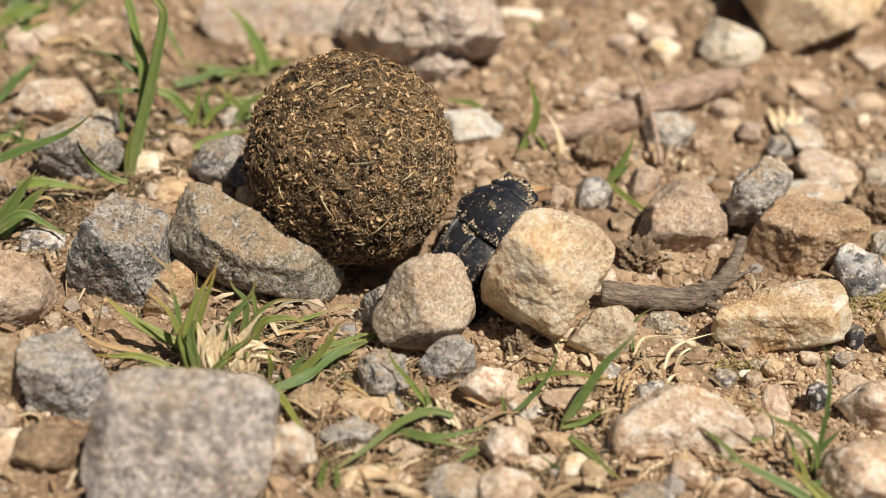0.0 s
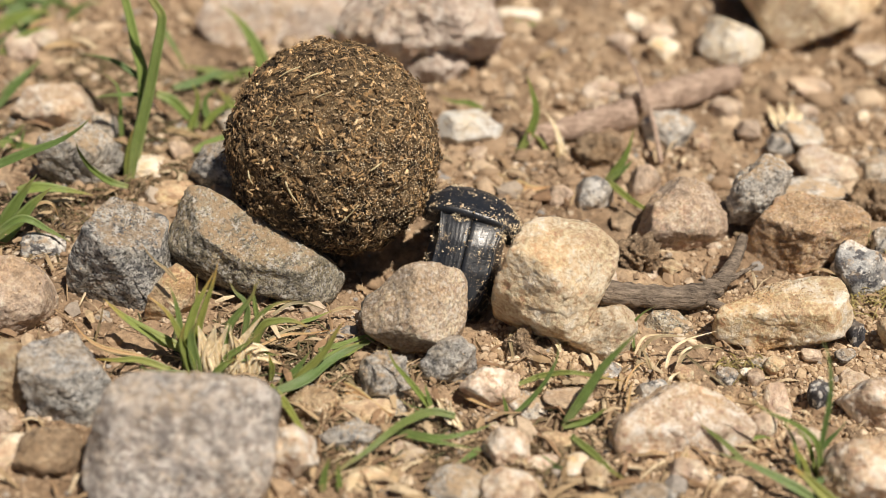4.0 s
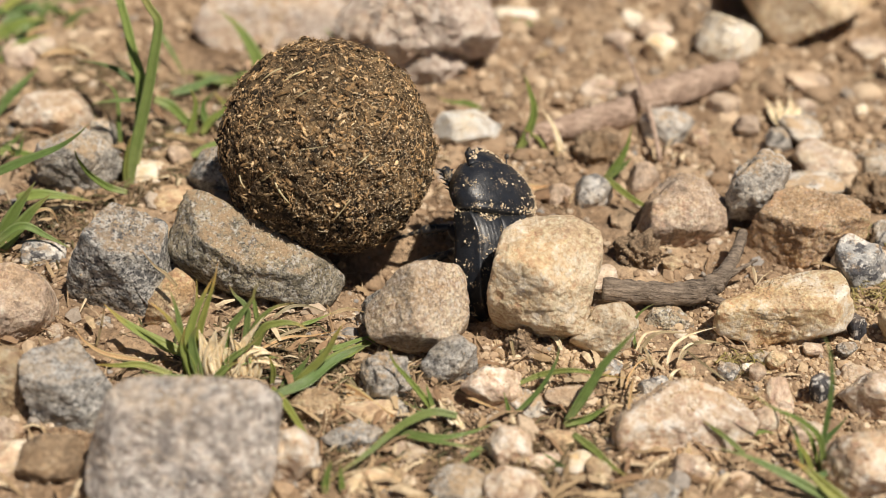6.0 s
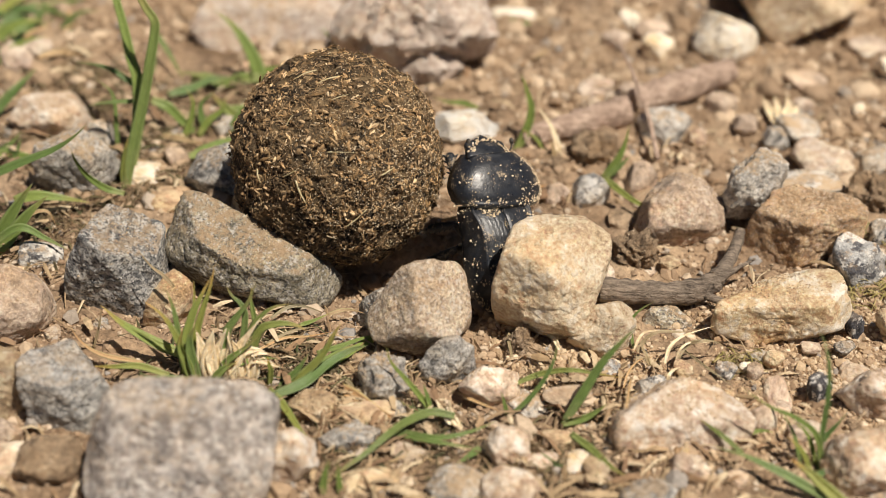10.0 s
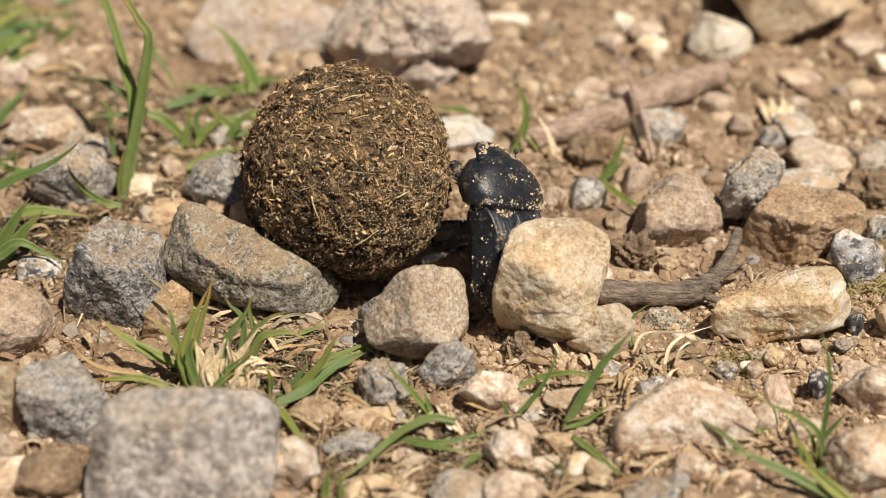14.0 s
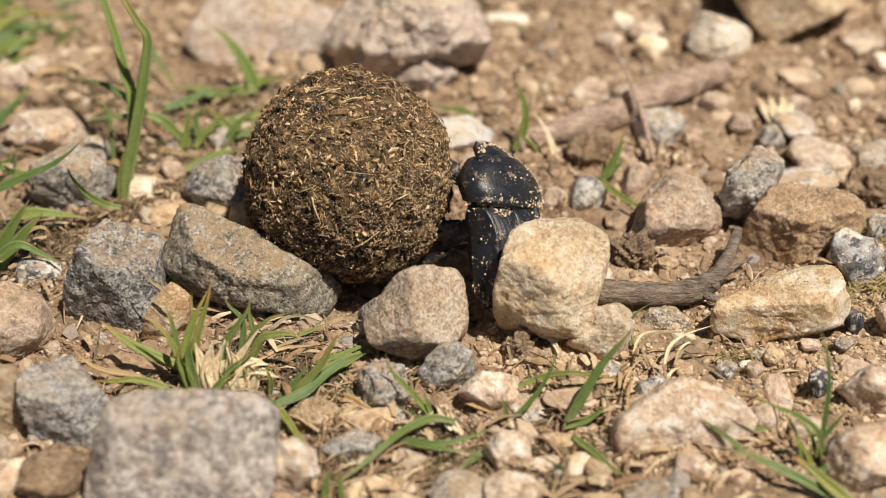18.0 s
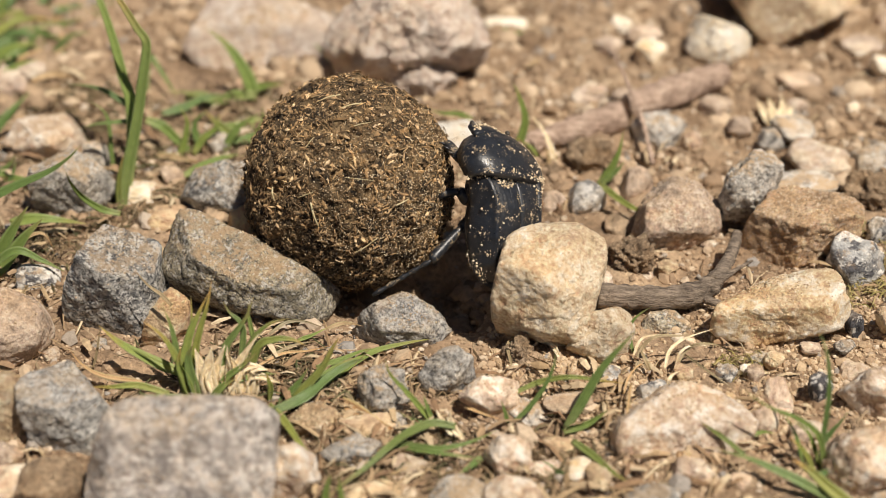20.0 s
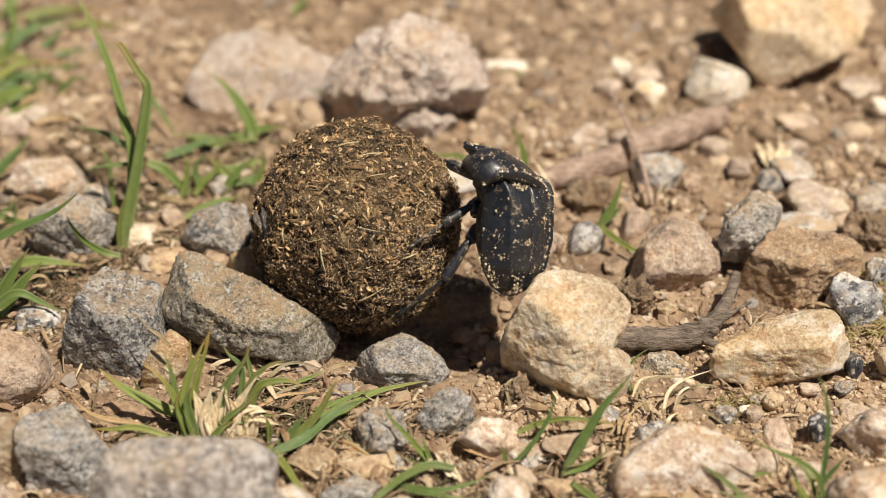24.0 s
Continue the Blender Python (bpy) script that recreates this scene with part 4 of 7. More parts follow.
pebble((-12.5, -48.4, 0.5), (4.1, 2.2, 1.2), MAT["ochre"], "small tan pebble in gravel", 33)
pebble((38.2, -56.2, 0.4), (1.3, 1.2, 1.1), MAT["ochre"], "small tan pebble in gravel", 34)
pebble((55.8, -33.5, 0.6), (1.4, 1.3, 1.5), MAT["ochre"], "small tan pebble in gravel", 35)
pebble((40.3, -36.2, 0.5), (1.4, 1.3, 1.3), MAT["ochre"], "small tan pebble in gravel", 36)
pebble((-73.6, -23.4, 1.2), (1.2, 1.1, 2.9), MAT["ochre"], "small tan pebble in gravel", 37)
pebble((21.1, -59.0, 0.7), (2.0, 1.8, 1.6), MAT["whitestone"], "small white quartz pebble on soil", 38)
pebble((46.8, 73.7, 1.1), (3.0, 2.7, 2.7), MAT["whitestone"], "small white quartz pebble on soil", 39)
pebble((96.8, 66.0, 1.0), (2.2, 2.0, 2.5), MAT["whitestone"], "small white quartz pebble on soil", 40)
pebble((-59.5, 18.6, 0.8), (3.4, 3.1, 2.0), MAT["whitestone"], "small white quartz pebble on soil", 41)
pebble((86.7, 49.0, 0.5), (1.2, 1.1, 1.3), MAT["whitestone"], "small white quartz pebble on soil", 42)
pebble((15.1, 88.7, 0.6), (3.9, 2.7, 1.5), MAT["whitestone"], "small white quartz pebble on soil", 43)
pebble((50.9, -34.9, 0.2), (0.9, 0.9, 0.6), MAT["whitestone"], "small white quartz pebble on soil", 44)
pebble((42.0, 87.8, 0.6), (2.0, 1.8, 1.6), MAT["whitestone"], "small white quartz pebble on soil", 45)
pebble((52.0, -36.6, 0.6), (1.4, 1.3, 1.6), MAT["pinkstone"], "small pinkish pebble on soil", 46)
pebble((37.3, -59.6, 1.0), (1.7, 1.6, 2.4), MAT["pinkstone"], "small pinkish pebble on soil", 47)
pebble((45.8, -61.6, 0.5), (1.7, 1.6, 1.1), MAT["pinkstone"], "small pinkish pebble on soil", 48)
pebble((43.4, -42.1, 0.3), (1.0, 0.9, 0.6), MAT["pinkstone"], "small pinkish pebble on soil", 49)
pebble((55.4, -44.0, 0.3), (1.4, 1.2, 0.9), MAT["pinkstone"], "small pinkish pebble on soil", 50)
pebble((51.4, -48.7, 1.0), (1.9, 1.7, 2.5), MAT["pinkstone"], "small pinkish pebble on soil", 51)
pebble((62.8, -29.4, 0.3), (1.4, 1.3, 0.7), MAT["pinkstone"], "small pinkish pebble on soil", 52)
pebble((15.8, -58.8, 0.4), (2.0, 1.7, 0.9), MAT["pinkstone"], "small pinkish pebble on soil", 53)
pebble((-93.5, 61.2, 1.3), (3.1, 2.8, 3.2), MAT["pinkstone"], "small pinkish pebble on soil", 54)
pebble((94.3, 75.9, 0.8), (4.5, 3.5, 1.9), MAT["pinkstone"], "small pinkish pebble on soil", 55)
pebble((21.4, 14.4, 0.9), (2.2, 2.0, 2.3), MAT["pinkstone"], "small pinkish pebble on soil", 56)
pebble((37.8, 77.5, 0.7), (2.6, 2.3, 1.7), MAT["pinkstone"], "small pinkish pebble on soil", 57)
pebble((77.5, 60.6, 0.7), (4.3, 3.3, 1.8), MAT["pinkstone"], "small pinkish pebble on soil", 58)
pebble((61.8, 42.3, 0.8), (2.3, 2.1, 2.0), MAT["pinkstone"], "small pinkish pebble on soil", 59)
pebble((51.0, 36.3, 0.7), (1.7, 1.6, 1.8), MAT["pinkstone"], "small pinkish pebble on soil", 60)
pebble((75.7, 50.7, 0.6), (1.8, 1.6, 1.4), MAT["pinkstone"], "small pinkish pebble on soil", 61)
pebble((20.5, -43.7, 0.5), (3.2, 2.2, 1.2), MAT["palestone"], "small flat beige pebble in gravel", 62)
pebble((-4.6, -57.7, 0.4), (2.6, 1.8, 1.0), MAT["palestone"], "small flat beige pebble in gravel", 63)


# loose small pebbles between the larger stones
loose = ("clod", "palestone", "clod", "pinkstone", "palestone", "greystone", "clod", "ochre")
farther = ("clod", "pinkstone")
for i in range(210):
    x, y = rng.uniform(-110, 112), rng.uniform(-75, 135)
    if (-38 < x < 24 and -30 < y < 20) or (y > 10 and i % 3):
        continue
    r = rng.uniform(0.9, 2.0) + rng.random() ** 4 * 2.2
    kind = loose[i % 8] if y < 5 else farther[i % 2]
    pebble((x, y, ground_height(x, y) + r * 0.2), (r * rng.uniform(0.85, 1.35), r * rng.uniform(0.8, 1.1), r * rng.uniform(0.55, 0.8)), MAT[kind],
           {"greystone": "tiny grey pebble on soil", "bluestone": "tiny blue-grey pebble on soil", "clod": "tiny crumb of dried earth"}.get(kind, "tiny tan pebble on soil"), i, (0, 0, rng.uniform(0, 6.28)))

spots = np.concatenate(DUST)
stone_dust = new("stone_dust", scatter("stone_dust", spots + rng.normal(0, 0.12, spots.shape) * np.array([1, 1, 0.2]), rng.uniform(0.08, 0.2, len(spots)), 1, MAT["sand"], 15, 1.0))
tagged(stone_dust, "tan sand grains lying on the stones' tops", "sand", kind="stuff")

# ---- twigs ----
def twig(name, label, points, radii, material, forks=(), seed=1.0):
    at = np.array(points[0], float)
    ob = thing(name, at, label, "twig")
    v, f = tube([np.array(p) - at for p in points], radii, 18, 16, 0.24, seed)
    part("stem", mesh_of("stem", v, f, material), ob)
    for fork, r in forks:
        v, f = tube([np.array(p) - at for p in fork], r, 8, 7, 0.2, seed + 3)
        part("fork", mesh_of("fork", v, f, material), ob)
    return ob


twig("twig", "weathered grey twig with a split forked end", [(27.5, -17.3, 2.4), (38, -18.0, 2.4), (44, -17.4, 2.6), (48, -15.3, 3.2)], (2.2, 2.0, 2.1, 1.8), MAT["bark_grey"],
     (([(48, -15.5, 3.6), (51.5, -9.5, 4.5), (54.0, -2.5, 5.0)], (1.7, 1.2, 1.0)), ([(47, -17, 3.5), (51.0, -14.5, 5.0), (55.2, -11.5, 5.5)], (0.9, 0.5, 0.25)), ([(46, -18.5, 2.5), (49.5, -20, 2.0), (53, -20.5, 1.5)], (0.9, 0.6, 0.3))))
twig("twig", "reddish brown dry twig lying on soil", [(15, 32.5, 1.8), (22, 36.0, 2.1), (29.5, 39.6, 2.5), (37.2, 43.0, 2.9)], (2.0, 2.4, 2.8, 3.1), MAT["bark_red"], (), 5.0)
twig("twig", "thick dusty brown twig end on soil", [(38.6, 46.8, 2.6), (45, 50.3, 2.9), (52, 54.6, 3.0), (61, 60.5, 2.6)], (2.6, 3.1, 3.2, 2.6), MAT["bark_red"], (), 8.0)
twig("dry_stalk", "thin dry grey plant stem arching over soil", [(42.3, 28.0, 0.5), (41.0, 38.0, 4.5), (39.0, 47.5, 7.5), (36.0, 63.0, 9.0)], (0.5, 0.5, 0.4, 0.25), MAT["bark_red"], (), 2.0)
chip = thing("wood_chip", (20, 14, 1.0), "flat pale brown chip of dry wood", "wood chip")
v, f = tube([(-4, -1, 0), (0, 0.3, 0.4), (4, 1.2, 0.2)], (0.8, 2.0, 0.9), 8, 6, 0.1)
part("flake", mesh_of("flake", [(x, y, z * 0.35) for x, y, z in v], f, MAT["litter"]), chip)

# ---- grass ----
tuft = thing("grass_tuft", (-62.2, 25.7, 0.0), "tall bent green grass blade with thin side blades", "grass", "grass tufts")
blade(tuft, "bitten_blade", ((0.3, -11.7, -0.3), (0.9, -10.5, 3.1), (2.0, -8.8, 7.9), (3.6, -6.8, 13.6), (4.9, -5.0, 18.8), (6.1, -3.1, 24.4), (6.9, -1.6, 28.4), (7.0, -0.8, 31.0), (5.4, 0.1, 33.4), (3.1, 1.5, 37.3), (2.2, 1.9, 38.5)), 2.0, MAT["grass_fresh"], True)
blade(tuft, "blade", ((0.6, -8.4, -0.3), (1.4, -5.3, 4.9), (2.2, -1.3, 11.5), (1.9, 1.8, 16.7), (0.6, 4.0, 20.4), (-0.8, 7.1, 25.5), (-3.1, 11.0, 32.0), (-5.4, 13.8, 36.7), (-7.7, 16.1, 40.5), (-10.2, 18.2, 44.0)), 2.1, MAT["grass"])
blade(tuft, "blade", ((0.4, 0.7, -0.3), (1.7, 5.0, 8.3), (0.8, 7.9, 14.0), (-0.8, 9.4, 17.0), (-2.7, 10.9, 20.1)), 1.4, MAT["grass"])
blade(tuft, "blade", ((-0.0, 0.7, -0.3), (1.5, 1.5, 7.8), (1.6, 1.9, 11.4), (-2.6, 1.9, 11.5), (-6.2, 1.9, 11.1), (-8.8, 1.8, 10.4)), 1.2, MAT["grass"])
blade(tuft, "blade", ((0.3, 2.8, -0.3), (1.2, 8.3, 8.9), (-3.4, 10.6, 12.7), (-7.5, 11.5, 14.2), (-12.7, 11.9, 14.8)), 1.4, MAT["grass"])
blade(tuft, "blade", ((-3.3, 0.7, -0.3), (-3.6, 2.6, 4.5), (-3.8, 4.8, 9.8), (-4.9, 5.7, 12.2), (-7.5, 6.4, 14.0)), 0.8, MAT["grass"])
blade(tuft, "blade", ((2.1, -20.2, 5.0), (-1.2, -20.6, 6.4), (-4.0, -21.4, 9.6), (-5.5, -22.3, 13.5), (-5.9, -23.1, 16.7)), 1.2, MAT["grass"])
blade(tuft, "yellow_blade", ((-0.2, -11.7, -0.3), (0.1, -10.7, 4.6), (0.9, -9.9, 8.6), (1.7, -9.4, 11.2)), 1.0, MAT["grass_yellow"])
blade(tuft, "blade", ((1.9, 12.1, 6.0), (5.2, 11.8, 4.6), (8.4, 11.2, 1.2), (11.9, 10.6, -1.7), (17.0, 10.3, -3.0)), 1.9, MAT["grass"])
blade(tuft, "blade", ((-2.0, 34.5, -0.3), (-1.7, 39.3, 5.7), (0.8, 37.6, 3.6), (3.3, 35.1, 0.4), (5.0, 33.1, -2.0)), 1.2, MAT["grass"])
tuft = thing("grass_tuft", (-45.7, 43.5, 0.0), "tangled green grass blades with yellow tips", "grass", "grass tufts")
blade(tuft, "blade", ((4.6, 12.3, -0.3), (4.6, 13.9, 2.7), (2.5, 15.9, 6.8), (-0.6, 17.8, 10.7), (-4.6, 19.3, 13.7)), 2.8, MAT["grass"])
blade(tuft, "blade", ((5.3, 12.5, 1.0), (1.4, 12.4, 0.8), (-3.3, 12.0, -0.5), (-7.7, 12.6, 1.3), (-13.1, 12.8, 2.1)), 2.3, MAT["grass"])
blade(tuft, "yellow_blade", ((3.6, -3.8, -0.3), (1.3, -3.3, 1.6), (-0.7, -2.7, 3.5), (-3.1, -1.9, 6.0)), 2.2, MAT["grass_yellow"])
blade(tuft, "blade", ((8.5, 1.5, 1.0), (4.1, -1.1, 1.3), (0.1, -1.9, 1.7), (-2.3, -4.0, 2.0)), 2.3, MAT["grass"])
blade(tuft, "blade", ((9.0, -3.7, 1.0), (5.8, -6.0, 1.3), (2.5, -7.4, 1.7), (-0.3, -7.1, 2.0)), 2.0, MAT["grass"])
blade(tuft, "blade", ((-2.2, -6.5, -0.3), (-4.5, -5.8, 1.3), (-4.8, -4.5, 4.6), (-1.9, -3.5, 7.1)), 1.6, MAT["grass"])
blade(tuft, "blade", ((-5.0, -9.1, -0.3), (-2.9, -7.9, 2.6), (-0.1, -7.0, 4.8), (0.7, -6.0, 7.5)), 1.5, MAT["grass"])
blade(tuft, "blade", ((3.6, 14.4, 1.0), (7.4, 14.6, 2.0), (11.7, 13.9, 3.0)), 1.8, MAT["grass"])
blade(tuft, "blade", ((22.5, 26.2, -0.3), (21.2, 26.9, 1.3), (19.4, 27.5, 3.0), (17.2, 28.4, 5.1)), 1.8, MAT["grass"])
blade(tuft, "blade", ((-5.2, -19.1, 1.0), (-1.8, -15.4, 1.0), (1.8, -12.4, 1.0), (6.3, -11.1, 1.0)), 1.9, MAT["grass"])
blade(tuft, "blade", ((-7.9, -10.3, -0.3), (-6.4, -9.1, 2.7), (-5.7, -7.6, 6.5), (-7.0, -6.5, 9.4)), 1.5, MAT["grass"])
blade(tuft, "blade", ((1.6, -9.1, -0.3), (2.9, -7.8, 3.0), (5.7, -6.6, 5.8), (9.5, -5.9, 7.7)), 1.7, MAT["grass"])
blade(tuft, "blade", ((-13.3, 5.0, 1.0), (-8.8, 7.2, 1.3), (-4.2, 10.9, 1.7), (0.5, 10.8, 2.0)), 1.7, MAT["grass"])
blade(tuft, "dry_blade", ((-12.1, -11.1, 1.0), (-7.3, -12.4, 1.0), (-1.3, -14.9, 1.0)), 1.3, MAT["dry"])
blade(tuft, "dry_blade", ((-10.6, -5.2, 1.0), (-5.6, -3.7, 1.0), (0.4, -7.7, 1.0)), 1.3, MAT["dry"])
blade(tuft, "yellow_blade", ((-9.7, 13.1, -0.3), (-7.0, 13.3, 0.8), (-3.6, 13.2, 0.3), (-1.0, 12.9, -1.2)), 1.5, MAT["grass_yellow"])
blade(tuft, "blade", ((6.9, -6.5, -0.3), (8.3, -5.4, 2.3), (9.4, -4.3, 5.1), (9.0, -3.3, 7.7)), 1.6, MAT["grass"])
tuft = thing("grass_tuft", (-83.5, 3.4, 0.0), "green grass blades leaning out between stones", "grass", "grass tufts")
blade(tuft, "blade", ((-2.6, -1.1, 9.0), (2.4, -0.9, 11.5), (7.1, -0.7, 13.7), (12.3, -0.4, 16.0), (16.1, -0.2, 18.7), (18.7, 0.1, 21.4)), 1.8, MAT["grass"])
blade(tuft, "blade", ((1.3, -9.2, -0.3), (3.7, -8.0, 4.6), (6.4, -6.9, 8.8), (9.1, -6.0, 12.5)), 2.5, MAT["grass"])
blade(tuft, "blade", ((1.4, -10.6, -0.3), (5.2, -9.6, 3.8), (8.7, -8.6, 7.9), (12.1, -7.7, 11.1)), 2.6, MAT["grass"])
blade(tuft, "blade", ((1.6, -12.3, 3.0), (7.1, -11.7, 6.6), (11.5, -12.0, 4.7), (15.6, -12.4, 2.4)), 1.5, MAT["grass"])
blade(tuft, "blade", ((3.4, -0.9, 5.0), (7.6, -0.4, 5.7), (12.1, 0.2, 5.0), (16.9, 1.8, 3.0)), 2.0, MAT["grass"])
blade(tuft, "dry_blade", ((5.3, -7.1, 2.0), (7.8, -6.4, 5.6), (11.0, -6.2, 6.4), (12.5, -6.8, 3.3)), 0.9, MAT["dry"])
blade(tuft, "blade", ((-6.7, 22.0, -0.3), (-4.3, 22.7, 1.3), (-2.7, 23.2, 2.6), (-1.2, 23.9, 4.3)), 1.2, MAT["grass"])
blade(tuft, "blade", ((-3.4, 19.0, -0.3), (-1.8, 19.8, 1.8), (-0.9, 20.4, 3.4), (-0.5, 21.2, 5.2)), 0.9, MAT["grass"])
tuft = thing("grass_tuft", (-97.2, 69.7, 0.0), "soft bluish green grass blades on soil", "grass", "grass tufts")
blade(tuft, "blade", ((3.1, -30.4, -0.3), (6.5, -28.3, 3.2), (9.4, -26.7, 5.9), (12.3, -25.0, 8.7)), 1.7, MAT["grass"])
blade(tuft, "blade", ((-4.1, -3.5, 2.0), (0.5, -2.2, 5.2), (4.3, -1.5, 6.8), (8.2, -1.3, 7.3)), 2.4, MAT["grass"])
blade(tuft, "blade", ((1.1, 4.6, -0.3), (3.8, 5.9, 2.3), (6.5, 7.1, 4.8), (9.1, 8.2, 7.0)), 1.5, MAT["grass"])
blade(tuft, "yellow_blade", ((1.7, 19.5, -0.3), (6.4, 19.7, 0.5), (10.4, 19.9, 1.2), (14.1, 20.3, 2.5)), 1.8, MAT["grass_yellow"])
blade(tuft, "yellow_blade", ((-9.8, 23.8, -0.3), (-3.7, 24.3, 1.4), (2.3, 24.2, 1.1), (8.8, 23.9, 0.1)), 1.8, MAT["grass_yellow"])
blade(tuft, "blade", ((-8.8, 25.2, -0.3), (-6.3, 26.7, 2.6), (-4.5, 28.7, 6.7), (-1.8, 31.6, 12.6)), 1.7, MAT["grass"])
blade(tuft, "blade", ((-1.9, -9.4, -0.3), (2.1, -8.0, 3.1), (5.9, -7.1, 5.4), (10.4, -6.7, 6.3)), 1.8, MAT["grass"])
blade(tuft, "blade", ((6.9, -45.2, 1.0), (11.7, -46.2, 1.3), (16.6, -47.9, 1.7), (21.1, -48.0, 2.0)), 1.7, MAT["grass"])
blade(tuft, "blade", ((-4.9, 14.0, -0.3), (-0.8, 14.5, 1.6), (3.3, 14.3, 0.9), (7.0, 13.7, -1.1)), 1.7, MAT["grass"])
blade(tuft, "dry_blade", ((7.6, -6.7, 1.0), (12.0, -4.2, 1.0), (17.3, -5.8, 1.0)), 1.4, MAT["dry"])
blade(tuft, "yellow_blade", ((9.3, 8.5, -0.3), (11.8, 9.3, 2.2), (14.7, 9.7, 3.7), (18.6, 9.8, 3.9)), 1.5, MAT["grass_yellow"])
tuft = thing("grass_tuft", (-37.3, -39.8, 0.0), "short green grass tuft with pale dry husks", "grass", "grass tufts")
blade(tuft, "blade", ((-5.8, 3.7, 1.0), (-10.9, 4.3, 3.4), (-15.8, 5.1, 6.5), (-19.2, 5.9, 9.8)), 1.8, MAT["grass_fresh"])
blade(tuft, "yellow_blade", ((-4.3, -1.1, -0.3), (-4.8, -0.1, 3.6), (-6.1, 0.8, 7.1), (-8.0, 1.7, 10.8), (-11.1, 2.4, 13.7)), 1.5, MAT["grass_yellow"])
blade(tuft, "blade", ((-5.2, -0.5, -0.3), (-5.8, 1.0, 4.6), (-6.3, 2.4, 9.4), (-6.9, 3.3, 12.4), (-7.7, 4.1, 14.9)), 1.1, MAT["grass_fresh"])
blade(tuft, "blade", ((-4.2, -0.8, -0.3), (-5.1, 0.9, 4.6), (-3.7, 2.9, 10.2), (-2.2, 4.0, 13.4), (-0.4, 5.2, 16.8)), 1.5, MAT["grass_fresh"])
blade(tuft, "yellow_blade", ((-3.1, -0.5, -0.3), (-3.2, 1.8, 6.3), (-2.0, 3.4, 10.9), (-0.7, 4.7, 14.6), (0.3, 6.2, 18.7)), 1.2, MAT["grass_yellow"])
blade(tuft, "blade", ((-4.0, -0.5, -0.3), (-4.3, 2.7, 6.7), (-3.5, 4.6, 11.1), (-3.5, 6.6, 15.3)), 1.0, MAT["grass_fresh"])
blade(tuft, "blade", ((-3.7, -1.3, -0.3), (-4.6, -0.7, 3.6), (-5.4, -0.3, 6.6), (-4.8, 0.2, 10.0)), 1.8, MAT["grass_fresh"])
blade(tuft, "blade", ((-2.8, -1.3, -0.3), (-3.8, -0.4, 4.5), (-3.9, 0.3, 7.8), (-2.8, 0.7, 10.0)), 1.6, MAT["grass_fresh"])
blade(tuft, "blade", ((0.8, -0.5, -0.3), (1.8, 1.8, 7.4), (3.8, 2.8, 10.7), (5.5, 3.5, 13.0), (7.1, 4.6, 16.6)), 1.2, MAT["grass_fresh"])
blade(tuft, "yellow_blade", ((3.3, 0.9, -0.3), (4.6, 4.5, 7.7), (4.2, 5.7, 10.3), (2.5, 6.4, 11.9), (1.5, 7.2, 13.6)), 1.0, MAT["grass_yellow"])
blade(tuft, "blade", ((5.6, 0.9, -0.3), (6.5, 3.7, 6.6), (6.1, 4.9, 9.7), (5.7, 5.8, 11.9), (5.9, 6.6, 14.0)), 1.0, MAT["grass_fresh"])
blade(tuft, "yellow_blade", ((3.4, -0.5, -0.3), (4.8, 1.2, 5.3), (6.8, 2.5, 9.5), (9.5, 3.2, 12.0), (12.7, 3.5, 12.9)), 1.3, MAT["grass_yellow"])
blade(tuft, "yellow_blade", ((5.1, 0.9, -0.3), (6.9, 2.8, 7.1), (9.9, 3.2, 8.7), (12.8, 3.2, 8.7), (15.0, 2.9, 7.7)), 1.3, MAT["grass_yellow"])
blade(tuft, "blade", ((2.1, -0.8, -0.3), (3.2, 0.2, 3.4), (4.9, 0.8, 6.1), (6.3, 1.6, 9.1)), 1.2, MAT["grass_fresh"])
blade(tuft, "blade", ((0.5, -1.1, -0.3), (1.7, -0.3, 3.2), (4.6, 0.1, 5.7), (7.3, 0.6, 8.2)), 1.2, MAT["grass_fresh"])
blade(tuft, "blade", ((3.7, -0.3, 3.0), (5.5, 0.3, 3.3), (7.8, 0.6, 3.7), (10.4, 0.0, 4.0)), 1.0, MAT["grass"])
blade(tuft, "yellow_blade", ((-7.3, -2.3, 2.0), (-12.3, -1.7, 3.3), (-16.4, -2.0, 3.3), (-20.9, -0.4, 2.0)), 1.1, MAT["grass_yellow"])
blade(tuft, "blade", ((-4.4, -3.1, 2.0), (-7.7, -4.6, 3.3), (-10.3, -4.4, 3.3), (-12.6, -1.4, 2.0)), 1.0, MAT["grass"])
blade(tuft, "blade", ((-0.9, -1.6, -0.3), (0.9, -1.2, 2.0), (2.1, -0.9, 3.0), (3.8, -0.8, 3.9)), 1.2, MAT["grass_fresh"])
blade(tuft, "yellow_blade", ((9.0, -1.9, -0.3), (9.3, -1.4, 2.3), (9.0, -1.1, 3.7), (8.7, -0.8, 5.1)), 1.0, MAT["grass_yellow"])
blade(tuft, "blade", ((12.6, 12.4, 1.0), (14.9, 13.1, 1.5), (17.7, 14.7, 2.0)), 0.7, MAT["grass"])
tuft = thing("grass_tuft", (-24.5, -42.7, 0.0), "spreading broad dark green blades with pale tips", "grass", "grass tufts")
blade(tuft, "blade", ((-2.5, -3.8, 2.0), (2.3, -1.4, 2.8), (5.9, 2.7, 3.5), (9.5, 5.4, 4.2), (12.1, 5.6, 5.0)), 1.7, MAT["grass"])
